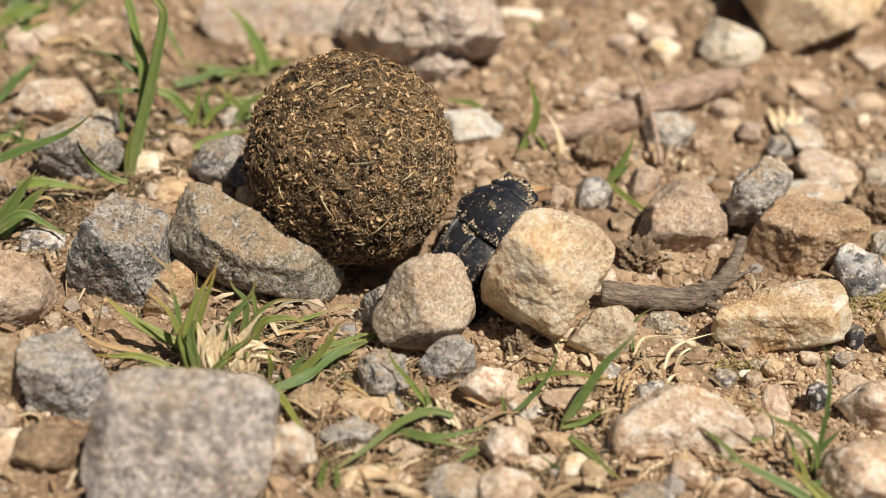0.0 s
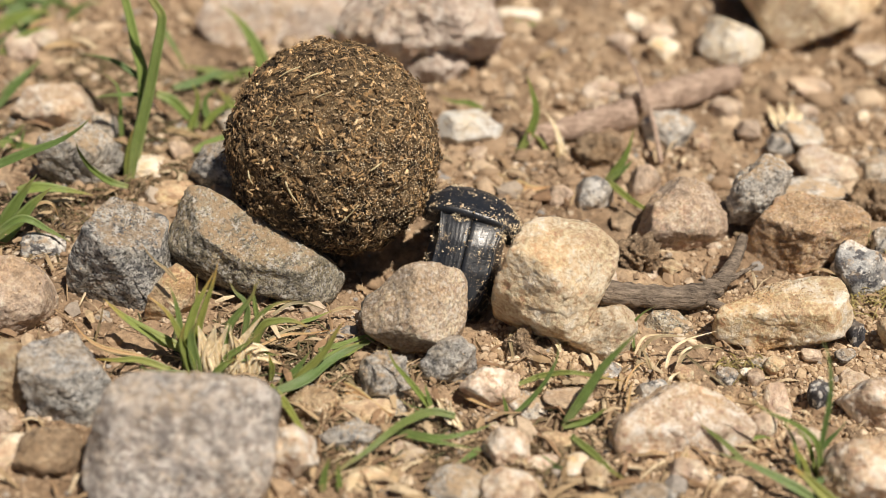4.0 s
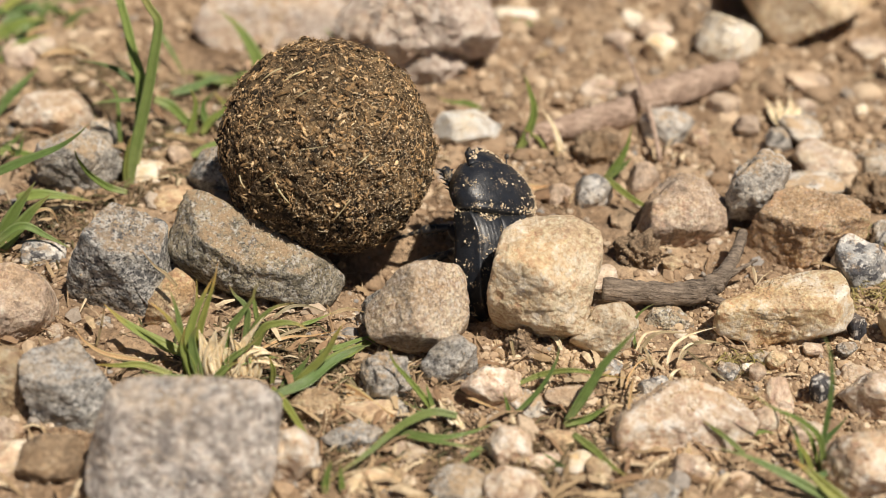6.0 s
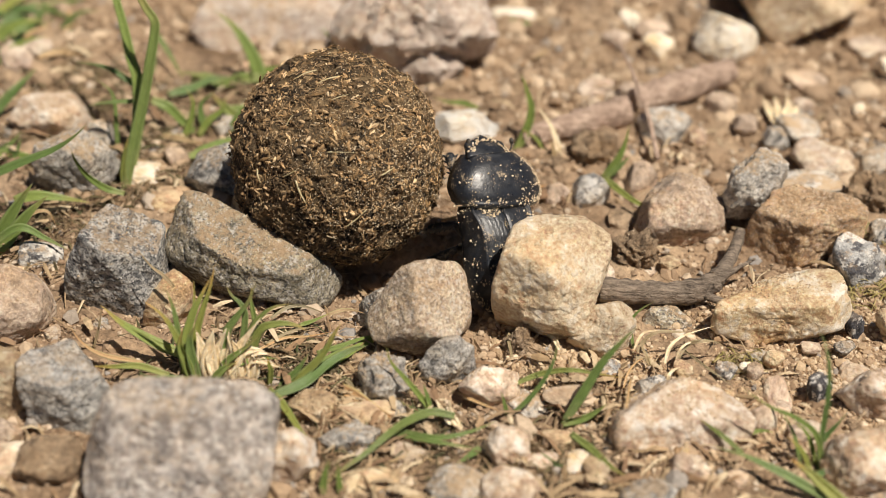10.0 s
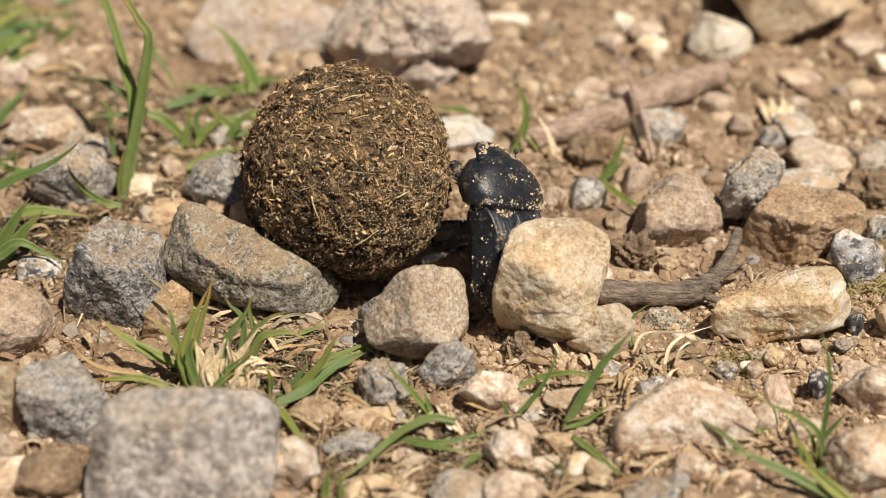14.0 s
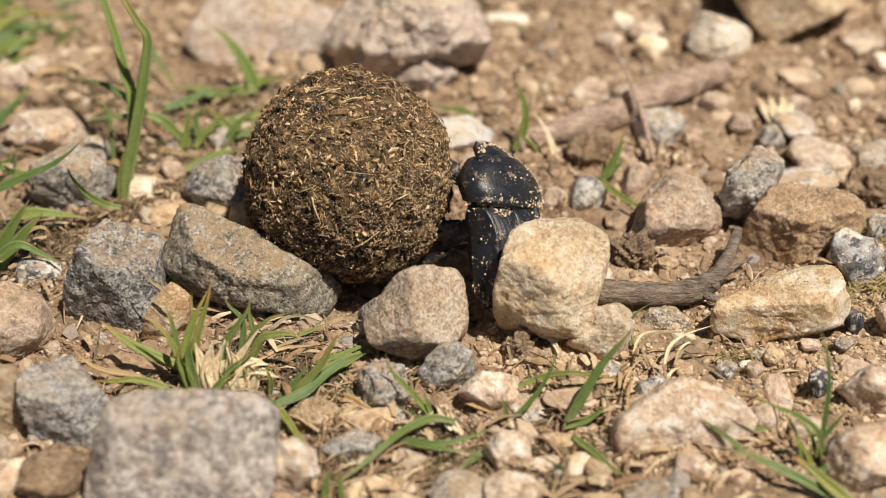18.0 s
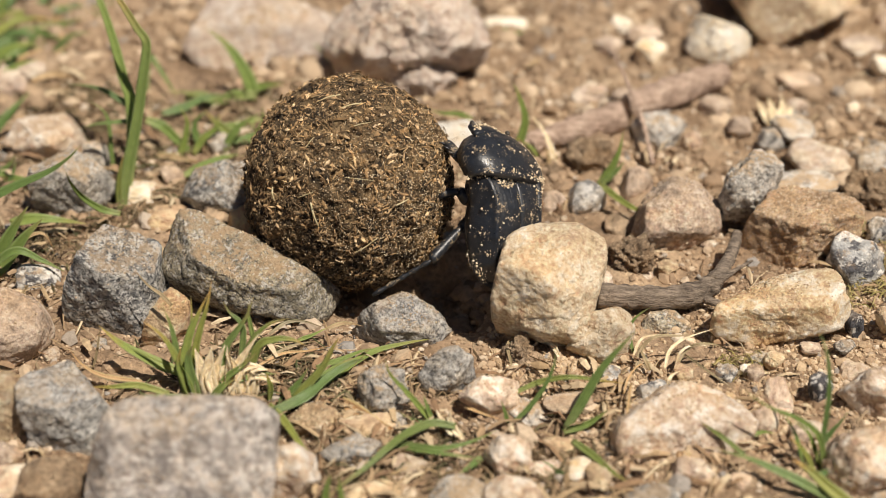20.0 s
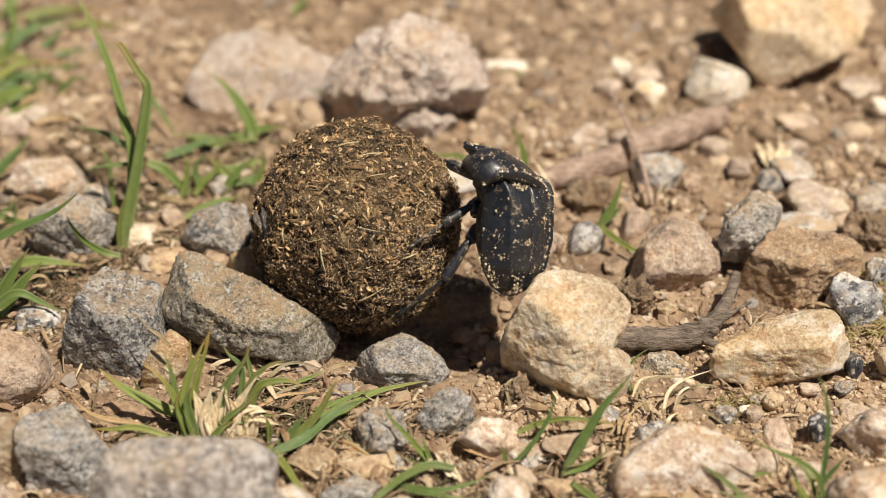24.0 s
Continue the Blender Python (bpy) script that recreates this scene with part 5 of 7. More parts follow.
blade(tuft, "yellow_blade", ((-1.7, -0.1, -0.3), (2.1, 0.8, 2.8), (5.2, 1.8, 6.3), (6.9, 2.8, 9.5), (8.1, 3.4, 11.5)), 1.4, MAT["grass_yellow"])
blade(tuft, "blade", ((-2.5, 0.2, -0.3), (0.0, 1.0, 2.1), (1.4, 1.6, 3.8), (2.7, 2.3, 5.9)), 1.2, MAT["grass"])
blade(tuft, "blade", ((0.3, -1.0, 1.0), (3.0, 2.7, 1.7), (6.6, 6.5, 2.3), (10.6, 8.6, 3.0)), 1.2, MAT["grass"])
blade(tuft, "yellow_blade", ((-3.6, -2.3, 2.0), (-0.6, -6.4, 1.7), (2.6, -11.8, 1.3), (4.7, -13.5, 1.0)), 1.3, MAT["grass_yellow"])
blade(tuft, "blade", ((-1.3, -3.2, 1.5), (2.5, 0.5, 1.4), (7.3, 6.3, 1.3), (12.7, 11.8, 1.1), (18.4, 14.3, 1.0), (23.4, 15.7, 0.9)), 1.5, MAT["grass"])
blade(tuft, "blade", ((3.4, 8.1, 1.0), (7.1, 9.0, 1.7), (10.9, 10.6, 2.3), (13.2, 10.7, 3.0)), 0.9, MAT["grass"])
blade(tuft, "dry_blade", ((7.5, 2.3, 1.0), (9.3, 0.3, 1.5), (10.5, -1.9, 2.0)), 0.8, MAT["dry"])
tuft = thing("dry_grass", (-35.7, -40.3, 0.0), "pale cream papery husks at a grass tuft's base", "grass", "grass tufts")
blade(tuft, "husk", ((-4.5, 0.0, -0.3), (-4.4, 0.6, 2.8), (-3.7, 1.5, 7.3)), 2.7, MAT["husk"])
blade(tuft, "husk", ((-2.7, 0.0, -0.3), (-2.5, 1.0, 4.7), (-1.7, 1.8, 8.8)), 2.7, MAT["husk"])
blade(tuft, "husk", ((-2.2, 0.0, -0.3), (-1.6, 0.8, 3.9), (-1.2, 1.3, 6.0)), 2.6, MAT["husk"])
blade(tuft, "husk", ((0.3, 0.0, -0.3), (-1.3, 0.7, 3.2), (0.5, 1.9, 9.2)), 2.7, MAT["husk"])
blade(tuft, "husk", ((-1.3, 0.0, -0.3), (1.8, 0.9, 4.3), (0.5, 1.6, 7.8)), 2.7, MAT["husk"])
blade(tuft, "husk", ((1.0, 0.0, -0.3), (1.2, 0.6, 2.9), (0.8, 1.9, 9.0)), 2.5, MAT["husk"])
blade(tuft, "husk", ((1.3, 0.0, -0.3), (1.0, 0.7, 3.2), (6.1, 2.3, 11.1)), 2.4, MAT["husk"])
blade(tuft, "husk", ((2.3, 0.0, -0.3), (1.7, 0.7, 3.0), (4.2, 1.6, 7.6)), 2.7, MAT["husk"])
blade(tuft, "husk", ((-2.2, 0.0, -0.3), (-2.7, 0.7, 3.1), (-2.7, 0.8, 3.8)), 2.6, MAT["husk"])
blade(tuft, "husk", ((3.2, 0.0, -0.3), (4.1, 1.0, 4.8), (5.8, 0.8, 3.5)), 2.7, MAT["husk"])
blade(tuft, "husk", ((1.8, 0.0, -0.3), (1.1, 0.7, 3.1), (2.1, -0.1, -0.7)), 2.9, MAT["husk"])
blade(tuft, "husk", ((-1.1, 0.0, -0.3), (-0.1, 0.9, 4.0), (0.5, 1.2, 5.5)), 2.4, MAT["husk"])
blade(tuft, "husk", ((-0.4, 0.0, -0.3), (1.4, 0.7, 2.9), (1.6, 0.9, 3.9)), 2.4, MAT["husk"])
blade(tuft, "husk", ((2.0, 0.0, -0.3), (4.4, 1.0, 4.6), (7.2, 1.0, 4.6)), 2.2, MAT["husk"])
blade(tuft, "husk", ((-3.8, 0.0, -0.3), (-3.1, 0.6, 2.8), (-4.1, 1.3, 6.0)), 2.7, MAT["husk"])
blade(tuft, "husk", ((3.0, 0.0, -0.3), (2.8, 1.0, 4.6), (5.7, 1.1, 5.2)), 2.5, MAT["husk"])
blade(tuft, "husk", ((2.8, 0.0, -0.3), (4.0, 0.8, 3.7), (9.2, 0.5, 2.1)), 2.4, MAT["husk"])
blade(tuft, "husk", ((-0.8, 0.0, -0.3), (-2.3, 0.8, 3.5), (-1.5, 1.3, 6.0)), 2.6, MAT["husk"])
blade(tuft, "husk", ((1.8, 0.0, -0.3), (1.4, 0.7, 3.4), (2.9, 1.6, 7.5)), 2.4, MAT["husk"])
blade(tuft, "husk", ((-3.7, 0.0, -0.3), (-3.7, 1.0, 4.5), (-4.5, 1.8, 8.6)), 2.4, MAT["husk"])
blade(tuft, "husk", ((4.1, 0.0, -0.3), (5.1, 0.6, 2.9), (6.3, 0.7, 3.2)), 2.2, MAT["husk"])
tuft = thing("dry_grass", (-39.2, -31.9, 0.0), "thin dry brown grass stalks beside a green tuft", "grass", "grass tufts")
blade(tuft, "stalk", ((-6.2, 4.3, 9.0), (-7.9, 4.9, 10.9), (-9.9, 5.3, 12.5), (-12.4, 6.3, 15.6)), 0.6, MAT["dry"])
blade(tuft, "stalk", ((-10.3, -7.1, 2.0), (-16.7, -6.0, 2.3), (-20.8, -3.5, 2.7), (-24.0, 0.8, 3.0)), 0.7, MAT["dry"])
blade(tuft, "stalk", ((-19.8, -1.2, -0.3), (-18.9, -0.6, 2.7), (-18.2, 0.0, 5.5), (-17.8, 0.5, 8.1)), 0.4, MAT["dry"])
blade(tuft, "stalk", ((9.5, 6.3, 1.0), (12.2, 9.0, 1.3), (15.4, 8.8, 1.7), (19.1, 6.5, 2.0)), 0.6, MAT["dry"])
blade(tuft, "stalk", ((19.3, 7.6, 1.0), (21.6, 8.5, 1.3), (23.4, 8.1, 1.7), (25.8, 6.9, 2.0)), 0.7, MAT["dry"])
blade(tuft, "stalk", ((7.7, -2.7, 1.0), (12.1, 1.0, 1.0), (16.3, 1.7, 1.0), (20.6, 3.2, 1.0)), 0.5, MAT["dry"])
blade(tuft, "stalk", ((9.3, -0.5, 1.0), (13.8, 3.2, 1.0), (18.6, 4.5, 1.0)), 0.5, MAT["dry"])
blade(tuft, "stalk", ((-9.7, -6.8, 1.0), (-14.6, -5.9, 1.0), (-19.6, -4.2, 1.0)), 0.6, MAT["dry"])
tuft = thing("grass_tuft", (-5.0, -54.5, 0.0), "fresh thin green blades among small pebbles", "grass", "grass tufts")
blade(tuft, "blade", ((4.0, 6.2, -0.3), (1.7, 7.3, 2.8), (-1.0, 8.4, 6.0), (-3.2, 9.3, 8.5), (-4.0, 10.2, 11.2)), 0.9, MAT["grass"])
blade(tuft, "blade", ((3.5, 6.5, -0.3), (2.8, 7.2, 2.2), (2.3, 7.7, 3.9), (2.0, 8.1, 5.2)), 0.8, MAT["grass"])
blade(tuft, "blade", ((2.9, 6.5, -0.3), (1.3, 6.7, 0.5), (-0.2, 6.9, 1.1), (-1.8, 7.2, 2.2)), 0.8, MAT["grass"])
blade(tuft, "yellow_blade", ((7.1, 4.0, 2.0), (3.5, 4.0, 2.7), (-0.2, 1.2, 3.3), (-3.1, -2.6, 4.0), (-6.6, -6.0, 3.0), (-10.5, -9.2, 2.0), (-13.4, -12.5, 1.0)), 1.3, MAT["grass_yellow"])
blade(tuft, "blade", ((-3.3, 1.2, 1.0), (1.4, -1.6, 2.3), (6.1, -3.2, 2.7), (11.1, -3.4, 2.0)), 0.9, MAT["grass"])
blade(tuft, "blade", ((-2.4, 1.6, 1.0), (4.1, -1.4, 2.3), (9.4, -0.4, 2.7), (13.9, 3.2, 2.0)), 0.9, MAT["grass"])
blade(tuft, "blade", ((11.1, -2.0, 1.0), (9.9, -3.5, 1.0), (8.6, -4.8, 1.0), (7.2, -6.0, 1.0)), 1.0, MAT["grass"])
blade(tuft, "blade", ((-12.8, -11.9, -0.3), (-12.6, -11.2, 2.1), (-12.1, -10.6, 4.3), (-11.7, -10.2, 5.5)), 1.1, MAT["grass"])
blade(tuft, "blade", ((-10.1, -11.9, -0.3), (-10.2, -11.3, 1.9), (-10.4, -10.8, 3.5), (-10.4, -10.3, 5.2)), 0.9, MAT["grass"])
tuft = thing("grass_tuft", (17.6, -47.2, 0.0), "broad green blades crossing gravel", "grass", "grass tufts")
blade(tuft, "blade", ((2.1, -1.6, -0.3), (4.7, -0.0, 4.3), (7.3, 1.6, 8.9), (10.2, 2.8, 12.5), (13.1, 3.9, 15.5)), 1.6, MAT["grass"])
blade(tuft, "blade", ((1.7, -2.3, -0.3), (5.1, -2.0, 0.8), (7.2, -1.6, 2.1), (8.9, -1.2, 3.5)), 1.1, MAT["grass"])
blade(tuft, "blade", ((-6.7, -0.7, -0.3), (-3.5, 0.4, 2.8), (-1.2, 1.5, 6.1), (0.2, 2.7, 9.3), (0.5, 3.7, 12.2)), 0.8, MAT["grass"])
blade(tuft, "blade", ((-6.9, -0.7, -0.3), (-7.3, -0.2, 1.3), (-7.7, 0.2, 2.6), (-8.1, 0.6, 4.0)), 0.7, MAT["grass"])
blade(tuft, "yellow_blade", ((-5.7, 4.7, 2.0), (-1.5, 5.6, 3.5), (3.2, 5.0, 5.0), (8.1, 5.3, 4.0), (12.7, 5.5, 3.0)), 0.9, MAT["grass_yellow"])
blade(tuft, "yellow_blade", ((2.9, -5.7, 1.0), (6.0, -9.3, 1.0), (8.8, -13.1, 1.0), (11.9, -15.9, 1.0)), 1.1, MAT["grass_yellow"])
blade(tuft, "blade", ((-2.5, -10.8, 1.0), (-1.0, -11.8, 1.0), (0.3, -12.6, 1.0), (1.7, -13.3, 1.0)), 1.1, MAT["grass"])
blade(tuft, "blade", ((14.9, 17.3, -0.3), (14.2, 18.2, 2.5), (14.3, 18.8, 4.7), (15.7, 19.4, 6.4), (18.0, 19.8, 7.9)), 0.7, MAT["grass"])
tuft = thing("dry_grass", (22.6, -40.1, 0.0), "curled pale dry grass stalks lying on gravel", "grass", "grass tufts")
blade(tuft, "stalk", ((9.6, 4.0, 1.0), (10.8, 7.2, 3.0), (13.2, 8.0, 5.0), (17.9, 9.4, 4.0), (21.7, 12.0, 3.0)), 0.6, MAT["dry"])
blade(tuft, "stalk", ((14.5, 4.3, 1.0), (15.5, 6.7, 3.0), (18.2, 9.0, 3.7), (24.1, 12.7, 3.0)), 0.6, MAT["husk"])
blade(tuft, "stalk", ((9.5, 7.2, 1.0), (10.5, 9.0, 3.0), (12.5, 10.4, 3.3), (18.1, 12.3, 2.0)), 0.5, MAT["husk"])
blade(tuft, "stalk", ((16.5, 5.4, 1.0), (17.3, 6.3, 3.0), (19.4, 8.0, 3.0), (23.4, 10.2, 1.0)), 0.5, MAT["husk"])
blade(tuft, "stalk", ((7.1, -1.7, 1.0), (8.0, 0.7, 2.3), (10.0, 3.8, 2.3), (13.2, 6.6, 1.0)), 0.4, MAT["dry"])
blade(tuft, "stalk", ((14.3, -0.3, 1.0), (14.9, 0.2, 3.0), (17.2, 4.0, 1.0)), 0.6, MAT["husk"])
blade(tuft, "stalk", ((16.9, 6.0, 1.0), (18.5, 7.8, 2.5), (20.8, 7.1, 4.0), (23.6, 8.7, 2.5), (25.5, 9.0, 1.0)), 0.6, MAT["dry"])
blade(tuft, "stalk", ((18.3, 8.1, 1.0), (21.5, 0.9, 3.0), (26.3, -2.0, 1.0)), 0.4, MAT["dry"])
blade(tuft, "husk", ((-3.0, 6.6, 2.0), (-3.8, 9.3, 2.0), (-5.2, 10.8, 2.0), (-6.3, 11.4, 2.0)), 0.8, MAT["husk"])
blade(tuft, "husk", ((-1.7, 11.4, 1.0), (-3.2, 10.5, 1.5), (-4.1, 11.4, 2.0)), 0.7, MAT["husk"])
blade(tuft, "stalk", ((8.4, -0.3, 2.0), (6.9, -8.5, 3.3), (6.2, -12.4, 3.0), (5.4, -14.6, 1.0)), 0.4, MAT["dry"])
blade(tuft, "stalk", ((12.0, 4.0, 1.0), (11.0, 5.2, 3.0), (10.4, 9.3, 2.0)), 0.6, MAT["dry"])
blade(tuft, "husk", ((-21.0, -11.2, 1.0), (-22.4, -9.4, 2.0), (-23.6, -7.5, 3.0)), 1.0, MAT["husk"])
blade(tuft, "husk", ((-20.0, -11.5, 1.0), (-21.0, -9.8, 1.5), (-21.9, -8.0, 2.0)), 1.0, MAT["husk"])
blade(tuft, "husk", ((-19.3, -12.3, 1.0), (-20.0, -10.7, 1.0), (-20.5, -8.8, 1.0)), 0.8, MAT["husk"])
blade(tuft, "stalk", ((-20.1, -3.8, 1.0), (-16.5, -6.1, 1.0), (-12.4, -8.3, 1.0)), 0.5, MAT["dry"])
blade(tuft, "stalk", ((-30.7, -20.1, 1.0), (-26.3, -18.3, 1.0), (-21.1, -21.4, 1.0)), 0.4, MAT["dry"])
blade(tuft, "stalk", ((-11.1, 4.3, 2.0), (-11.4, 10.6, 1.7), (-8.8, 13.3, 1.3), (-4.4, 14.2, 1.0)), 0.5, MAT["dry"])
tuft = thing("grass_tuft", (13.2, 29.5, 0.0), "small grass sprout with pale dry blades", "grass", "grass tufts")
blade(tuft, "blade", ((0.4, 1.0, -0.3), (2.4, 2.2, 3.2), (3.6, 3.9, 7.9), (2.4, 5.4, 12.3), (1.2, 6.4, 15.2)), 1.7, MAT["grass"])
blade(tuft, "husk", ((9.5, -1.5, -0.3), (8.8, -0.3, 2.9), (7.3, 1.2, 6.5), (4.8, 2.5, 9.7)), 1.3, MAT["husk"])
blade(tuft, "yellow_blade", ((7.1, 1.0, -0.3), (5.5, 1.6, 1.7), (3.9, 2.1, 3.3), (1.6, 2.4, 4.5)), 1.0, MAT["grass_yellow"])
blade(tuft, "stalk", ((8.4, -3.2, -0.3), (7.9, -2.5, 3.3), (7.2, -2.0, 5.6)), 0.8, MAT["dry"])
blade(tuft, "blade", ((-9.5, 4.9, -0.3), (-9.3, 5.6, 2.2), (-10.0, 6.5, 5.2)), 0.9, MAT["grass"])
blade(tuft, "blade", ((-6.9, 14.4, 2.0), (-9.9, 16.8, 1.7), (-13.1, 17.8, 1.3), (-16.3, 20.3, 1.0)), 1.1, MAT["grass"])
blade(tuft, "stalk", ((-8.0, -5.2, 1.0), (-3.6, -8.8, 1.0), (0.2, -11.3, 1.0)), 0.7, MAT["dry"])
blade(tuft, "leaf", ((-0.6, -11.3, 1.0), (2.3, -13.2, 1.0), (6.7, -12.3, 1.0)), 1.8, MAT["dry"])
tuft = thing("grass_tuft", (32.5, 17.8, 0.0), "small green sprout with one browned blade", "grass", "grass tufts")
blade(tuft, "blade", ((-1.5, 4.0, -0.3), (0.5, 5.0, 2.5), (2.2, 6.2, 6.2), (3.1, 7.7, 10.2)), 1.7, MAT["grass"])
blade(tuft, "blade", ((-1.2, 4.0, -0.3), (0.9, 4.5, 1.6), (2.4, 5.0, 3.0), (3.5, 5.4, 4.4)), 1.1, MAT["grass"])
blade(tuft, "yellow_blade", ((-1.8, 1.3, 2.0), (0.6, -5.4, 3.3), (4.5, -10.0, 3.3), (9.6, -10.5, 2.0)), 1.3, MAT["grass_yellow"])
blade(tuft, "tip", ((4.4, -9.2, 3.0), (7.7, -10.3, 2.5), (11.5, -10.7, 2.0)), 1.0, MAT["dry"])
tuft = thing("dry_leaf", (-16.5, -43.2, 0.0), "flat torn tan leaf lying on gravel", "grass", "grass tufts")
blade(tuft, "leaf", ((0.0, 0.0, 1.0), (3.5, -3.0, 1.0), (6.8, -5.7, 1.0), (9.4, -7.0, 1.0)), 2.2, MAT["dry"])
tuft = thing("grass_tuft", (56.8, -59.4, 0.0), "soft green grass tuft on gravel", "grass", "grass tufts")
blade(tuft, "blade", ((1.9, 0.5, -0.3), (1.9, 2.4, 6.2), (2.2, 4.1, 11.7), (1.9, 5.4, 16.2), (0.9, 6.6, 20.1), (-0.4, 7.3, 22.5)), 0.8, MAT["grass"])
blade(tuft, "blade", ((2.3, -0.2, -0.3), (1.1, 1.7, 5.7), (-2.4, 2.6, 8.8), (-6.8, 3.1, 10.7), (-11.3, 4.0, 13.6)), 0.9, MAT["grass"])
blade(tuft, "yellow_blade", ((4.9, -8.7, 1.0), (1.8, -6.1, 2.3), (-1.1, -3.4, 3.7), (-3.8, -2.1, 5.0)), 1.8, MAT["grass_yellow"])
blade(tuft, "blade", ((2.6, -7.5, 1.0), (-2.2, -4.6, 2.2), (-6.3, -3.0, 3.5), (-10.4, -1.8, 4.8), (-15.1, -1.1, 6.0)), 1.4, MAT["grass"])
blade(tuft, "yellow_blade", ((-9.9, 1.8, 2.0), (-12.8, 4.2, 3.3), (-15.0, 4.9, 4.7), (-16.9, 5.5, 6.0)), 0.8, MAT["grass_yellow"])
blade(tuft, "blade", ((2.8, 5.5, -0.3), (4.0, 6.3, 2.2), (5.4, 6.8, 4.0), (6.8, 7.4, 5.9)), 0.9, MAT["grass"])
blade(tuft, "blade", ((-0.7, 1.1, -0.3), (-2.2, 2.6, 4.8), (-3.4, 3.3, 7.1), (-4.8, 4.0, 9.4)), 0.7, MAT["grass"])
blade(tuft, "blade", ((1.8, 1.7, -0.3), (0.5, 3.1, 3.8), (-0.7, 3.8, 5.5), (-2.5, 4.2, 6.7)), 0.7, MAT["grass"])
blade(tuft, "blade", ((-8.0, 7.3, 1.0), (-6.0, 7.5, 1.5), (-4.3, 6.6, 2.0)), 0.7, MAT["grass"])
blade(tuft, "blade", ((1.0, -1.6, 1.0), (2.5, -1.4, 1.5), (4.2, -1.2, 2.0)), 0.9, MAT["grass"])
blade(tuft, "yellow_blade", ((0.8, -0.2, -0.3), (-0.8, 0.8, 3.0), (-2.2, 1.3, 4.6), (-3.4, 1.7, 5.7)), 0.8, MAT["grass_yellow"])
tuft = thing("grass_tuft", (-101.4, 80.8, 0.0), "soft green grass growing on bare soil", "grass", "grass tufts")
blade(tuft, "blade", ((0.5, -7.5, -0.5), (4.3, -6.3, 1.0), (7.5, -3.1, 2.1), (10.4, 1.4, 3.6)), 2.0, MAT["grass"])
blade(tuft, "blade", ((-0.6, -2.4, 0.3), (2.0, 0.5, 0.7), (3.9, 0.9, 0.7), (6.9, -0.1, 0.5)), 1.8, MAT["grass"])
blade(tuft, "blade", ((7.1, -35.6, -0.5), (9.9, -33.1, 1.5), (11.8, -30.3, 2.6), (13.7, -27.1, 3.7)), 1.5, MAT["grass"])
blade(tuft, "blade", ((-4.4, 13.0, -0.5), (0.4, 18.4, 3.4), (3.7, 23.0, 5.6), (5.2, 27.0, 7.3)), 2.0, MAT["grass"])
blade(tuft, "blade", ((-3.2, 14.3, 0.3), (4.6, 15.4, 0.5), (10.7, 18.3, 0.5), (19.8, 19.7, 0.5)), 1.4, MAT["grass_yellow"])
blade(tuft, "blade", ((-2.0, 26.3, -0.5), (-4.2, 32.8, 3.9), (-6.3, 37.8, 6.0), (-8.0, 39.5, 6.8)), 1.4, MAT["grass"])
tuft = thing("grass_tuft", (-16.4, 83.1, 0.0), "flat green blade on bare soil", "grass", "grass tufts")
blade(tuft, "blade", ((26.0, 4.7, 0.3), (30.1, 1.9, 0.6), (34.6, 0.8, 0.6), (40.3, 1.9, 0.6)), 1.6, MAT["grass"])
blade(tuft, "blade", ((-20.9, 36.3, -0.5), (-19.5, 37.9, 1.0), (-17.5, 39.9, 1.6), (-16.9, 41.9, 2.2)), 1.6, MAT["grass"])
blade(tuft, "blade", ((-5.4, -38.2, 0.3), (-9.1, -36.2, 0.5), (-12.8, -33.9, 0.5), (-19.8, -36.2, 0.5)), 1.0, MAT["grass"])
tuft = thing("grass_tuft", (-101.4, 97.1, 0.0), "soft olive grass growing on bare soil", "grass", "grass tufts")
blade(tuft, "blade", ((-2.9, -14.6, 0.3), (0.7, -7.4, 0.9), (5.6, -5.2, 1.2), (12.4, -6.3, 1.1)), 2.0, MAT["grass_yellow"])
blade(tuft, "blade", ((-5.7, 2.5, 0.3), (-0.2, 9.2, 1.4), (5.8, 13.5, 2.3), (13.7, 15.7, 2.7)), 2.0, MAT["grass"])
blade(tuft, "blade", ((1.6, -11.8, 0.3), (6.4, -9.4, 0.5), (10.9, -12.2, 0.5), (16.7, -15.2, 0.6)), 1.8, MAT["grass"])
blade(tuft, "blade", ((-3.0, 20.8, 0.3), (2.1, 23.6, 0.5), (8.8, 25.2, 0.5), (19.0, 23.6, 0.5)), 2.2, MAT["grass_yellow"])
blade(tuft, "blade", ((-9.1, 22.5, -0.5), (-6.6, 26.0, 2.4), (-3.6, 29.4, 3.9), (-2.0, 32.9, 5.4)), 2.2, MAT["grass"])
blade(tuft, "blade", ((4.6, -1.8, -0.5), (6.8, 2.2, 1.9), (8.9, 5.9, 3.0), (9.6, 9.6, 4.2)), 1.8, MAT["grass"])
blade(tuft, "blade", ((9.8, -0.5, 0.3), (14.7, 2.0, 0.5), (19.2, -0.9, 0.5), (23.8, -4.0, 0.6)), 1.4, MAT["grass"])
blade(tuft, "blade", ((1.0, -31.5, -0.5), (4.8, -30.1, 1.6), (6.9, -27.5, 3.0), (7.8, -24.8, 4.3)), 1.8, MAT["grass"])
blade(tuft, "blade", ((8.1, 14.5, 0.3), (14.5, 17.2, 0.5), (20.4, 15.6, 0.5), (25.1, 20.3, 0.5)), 1.6, MAT["grass_yellow"])
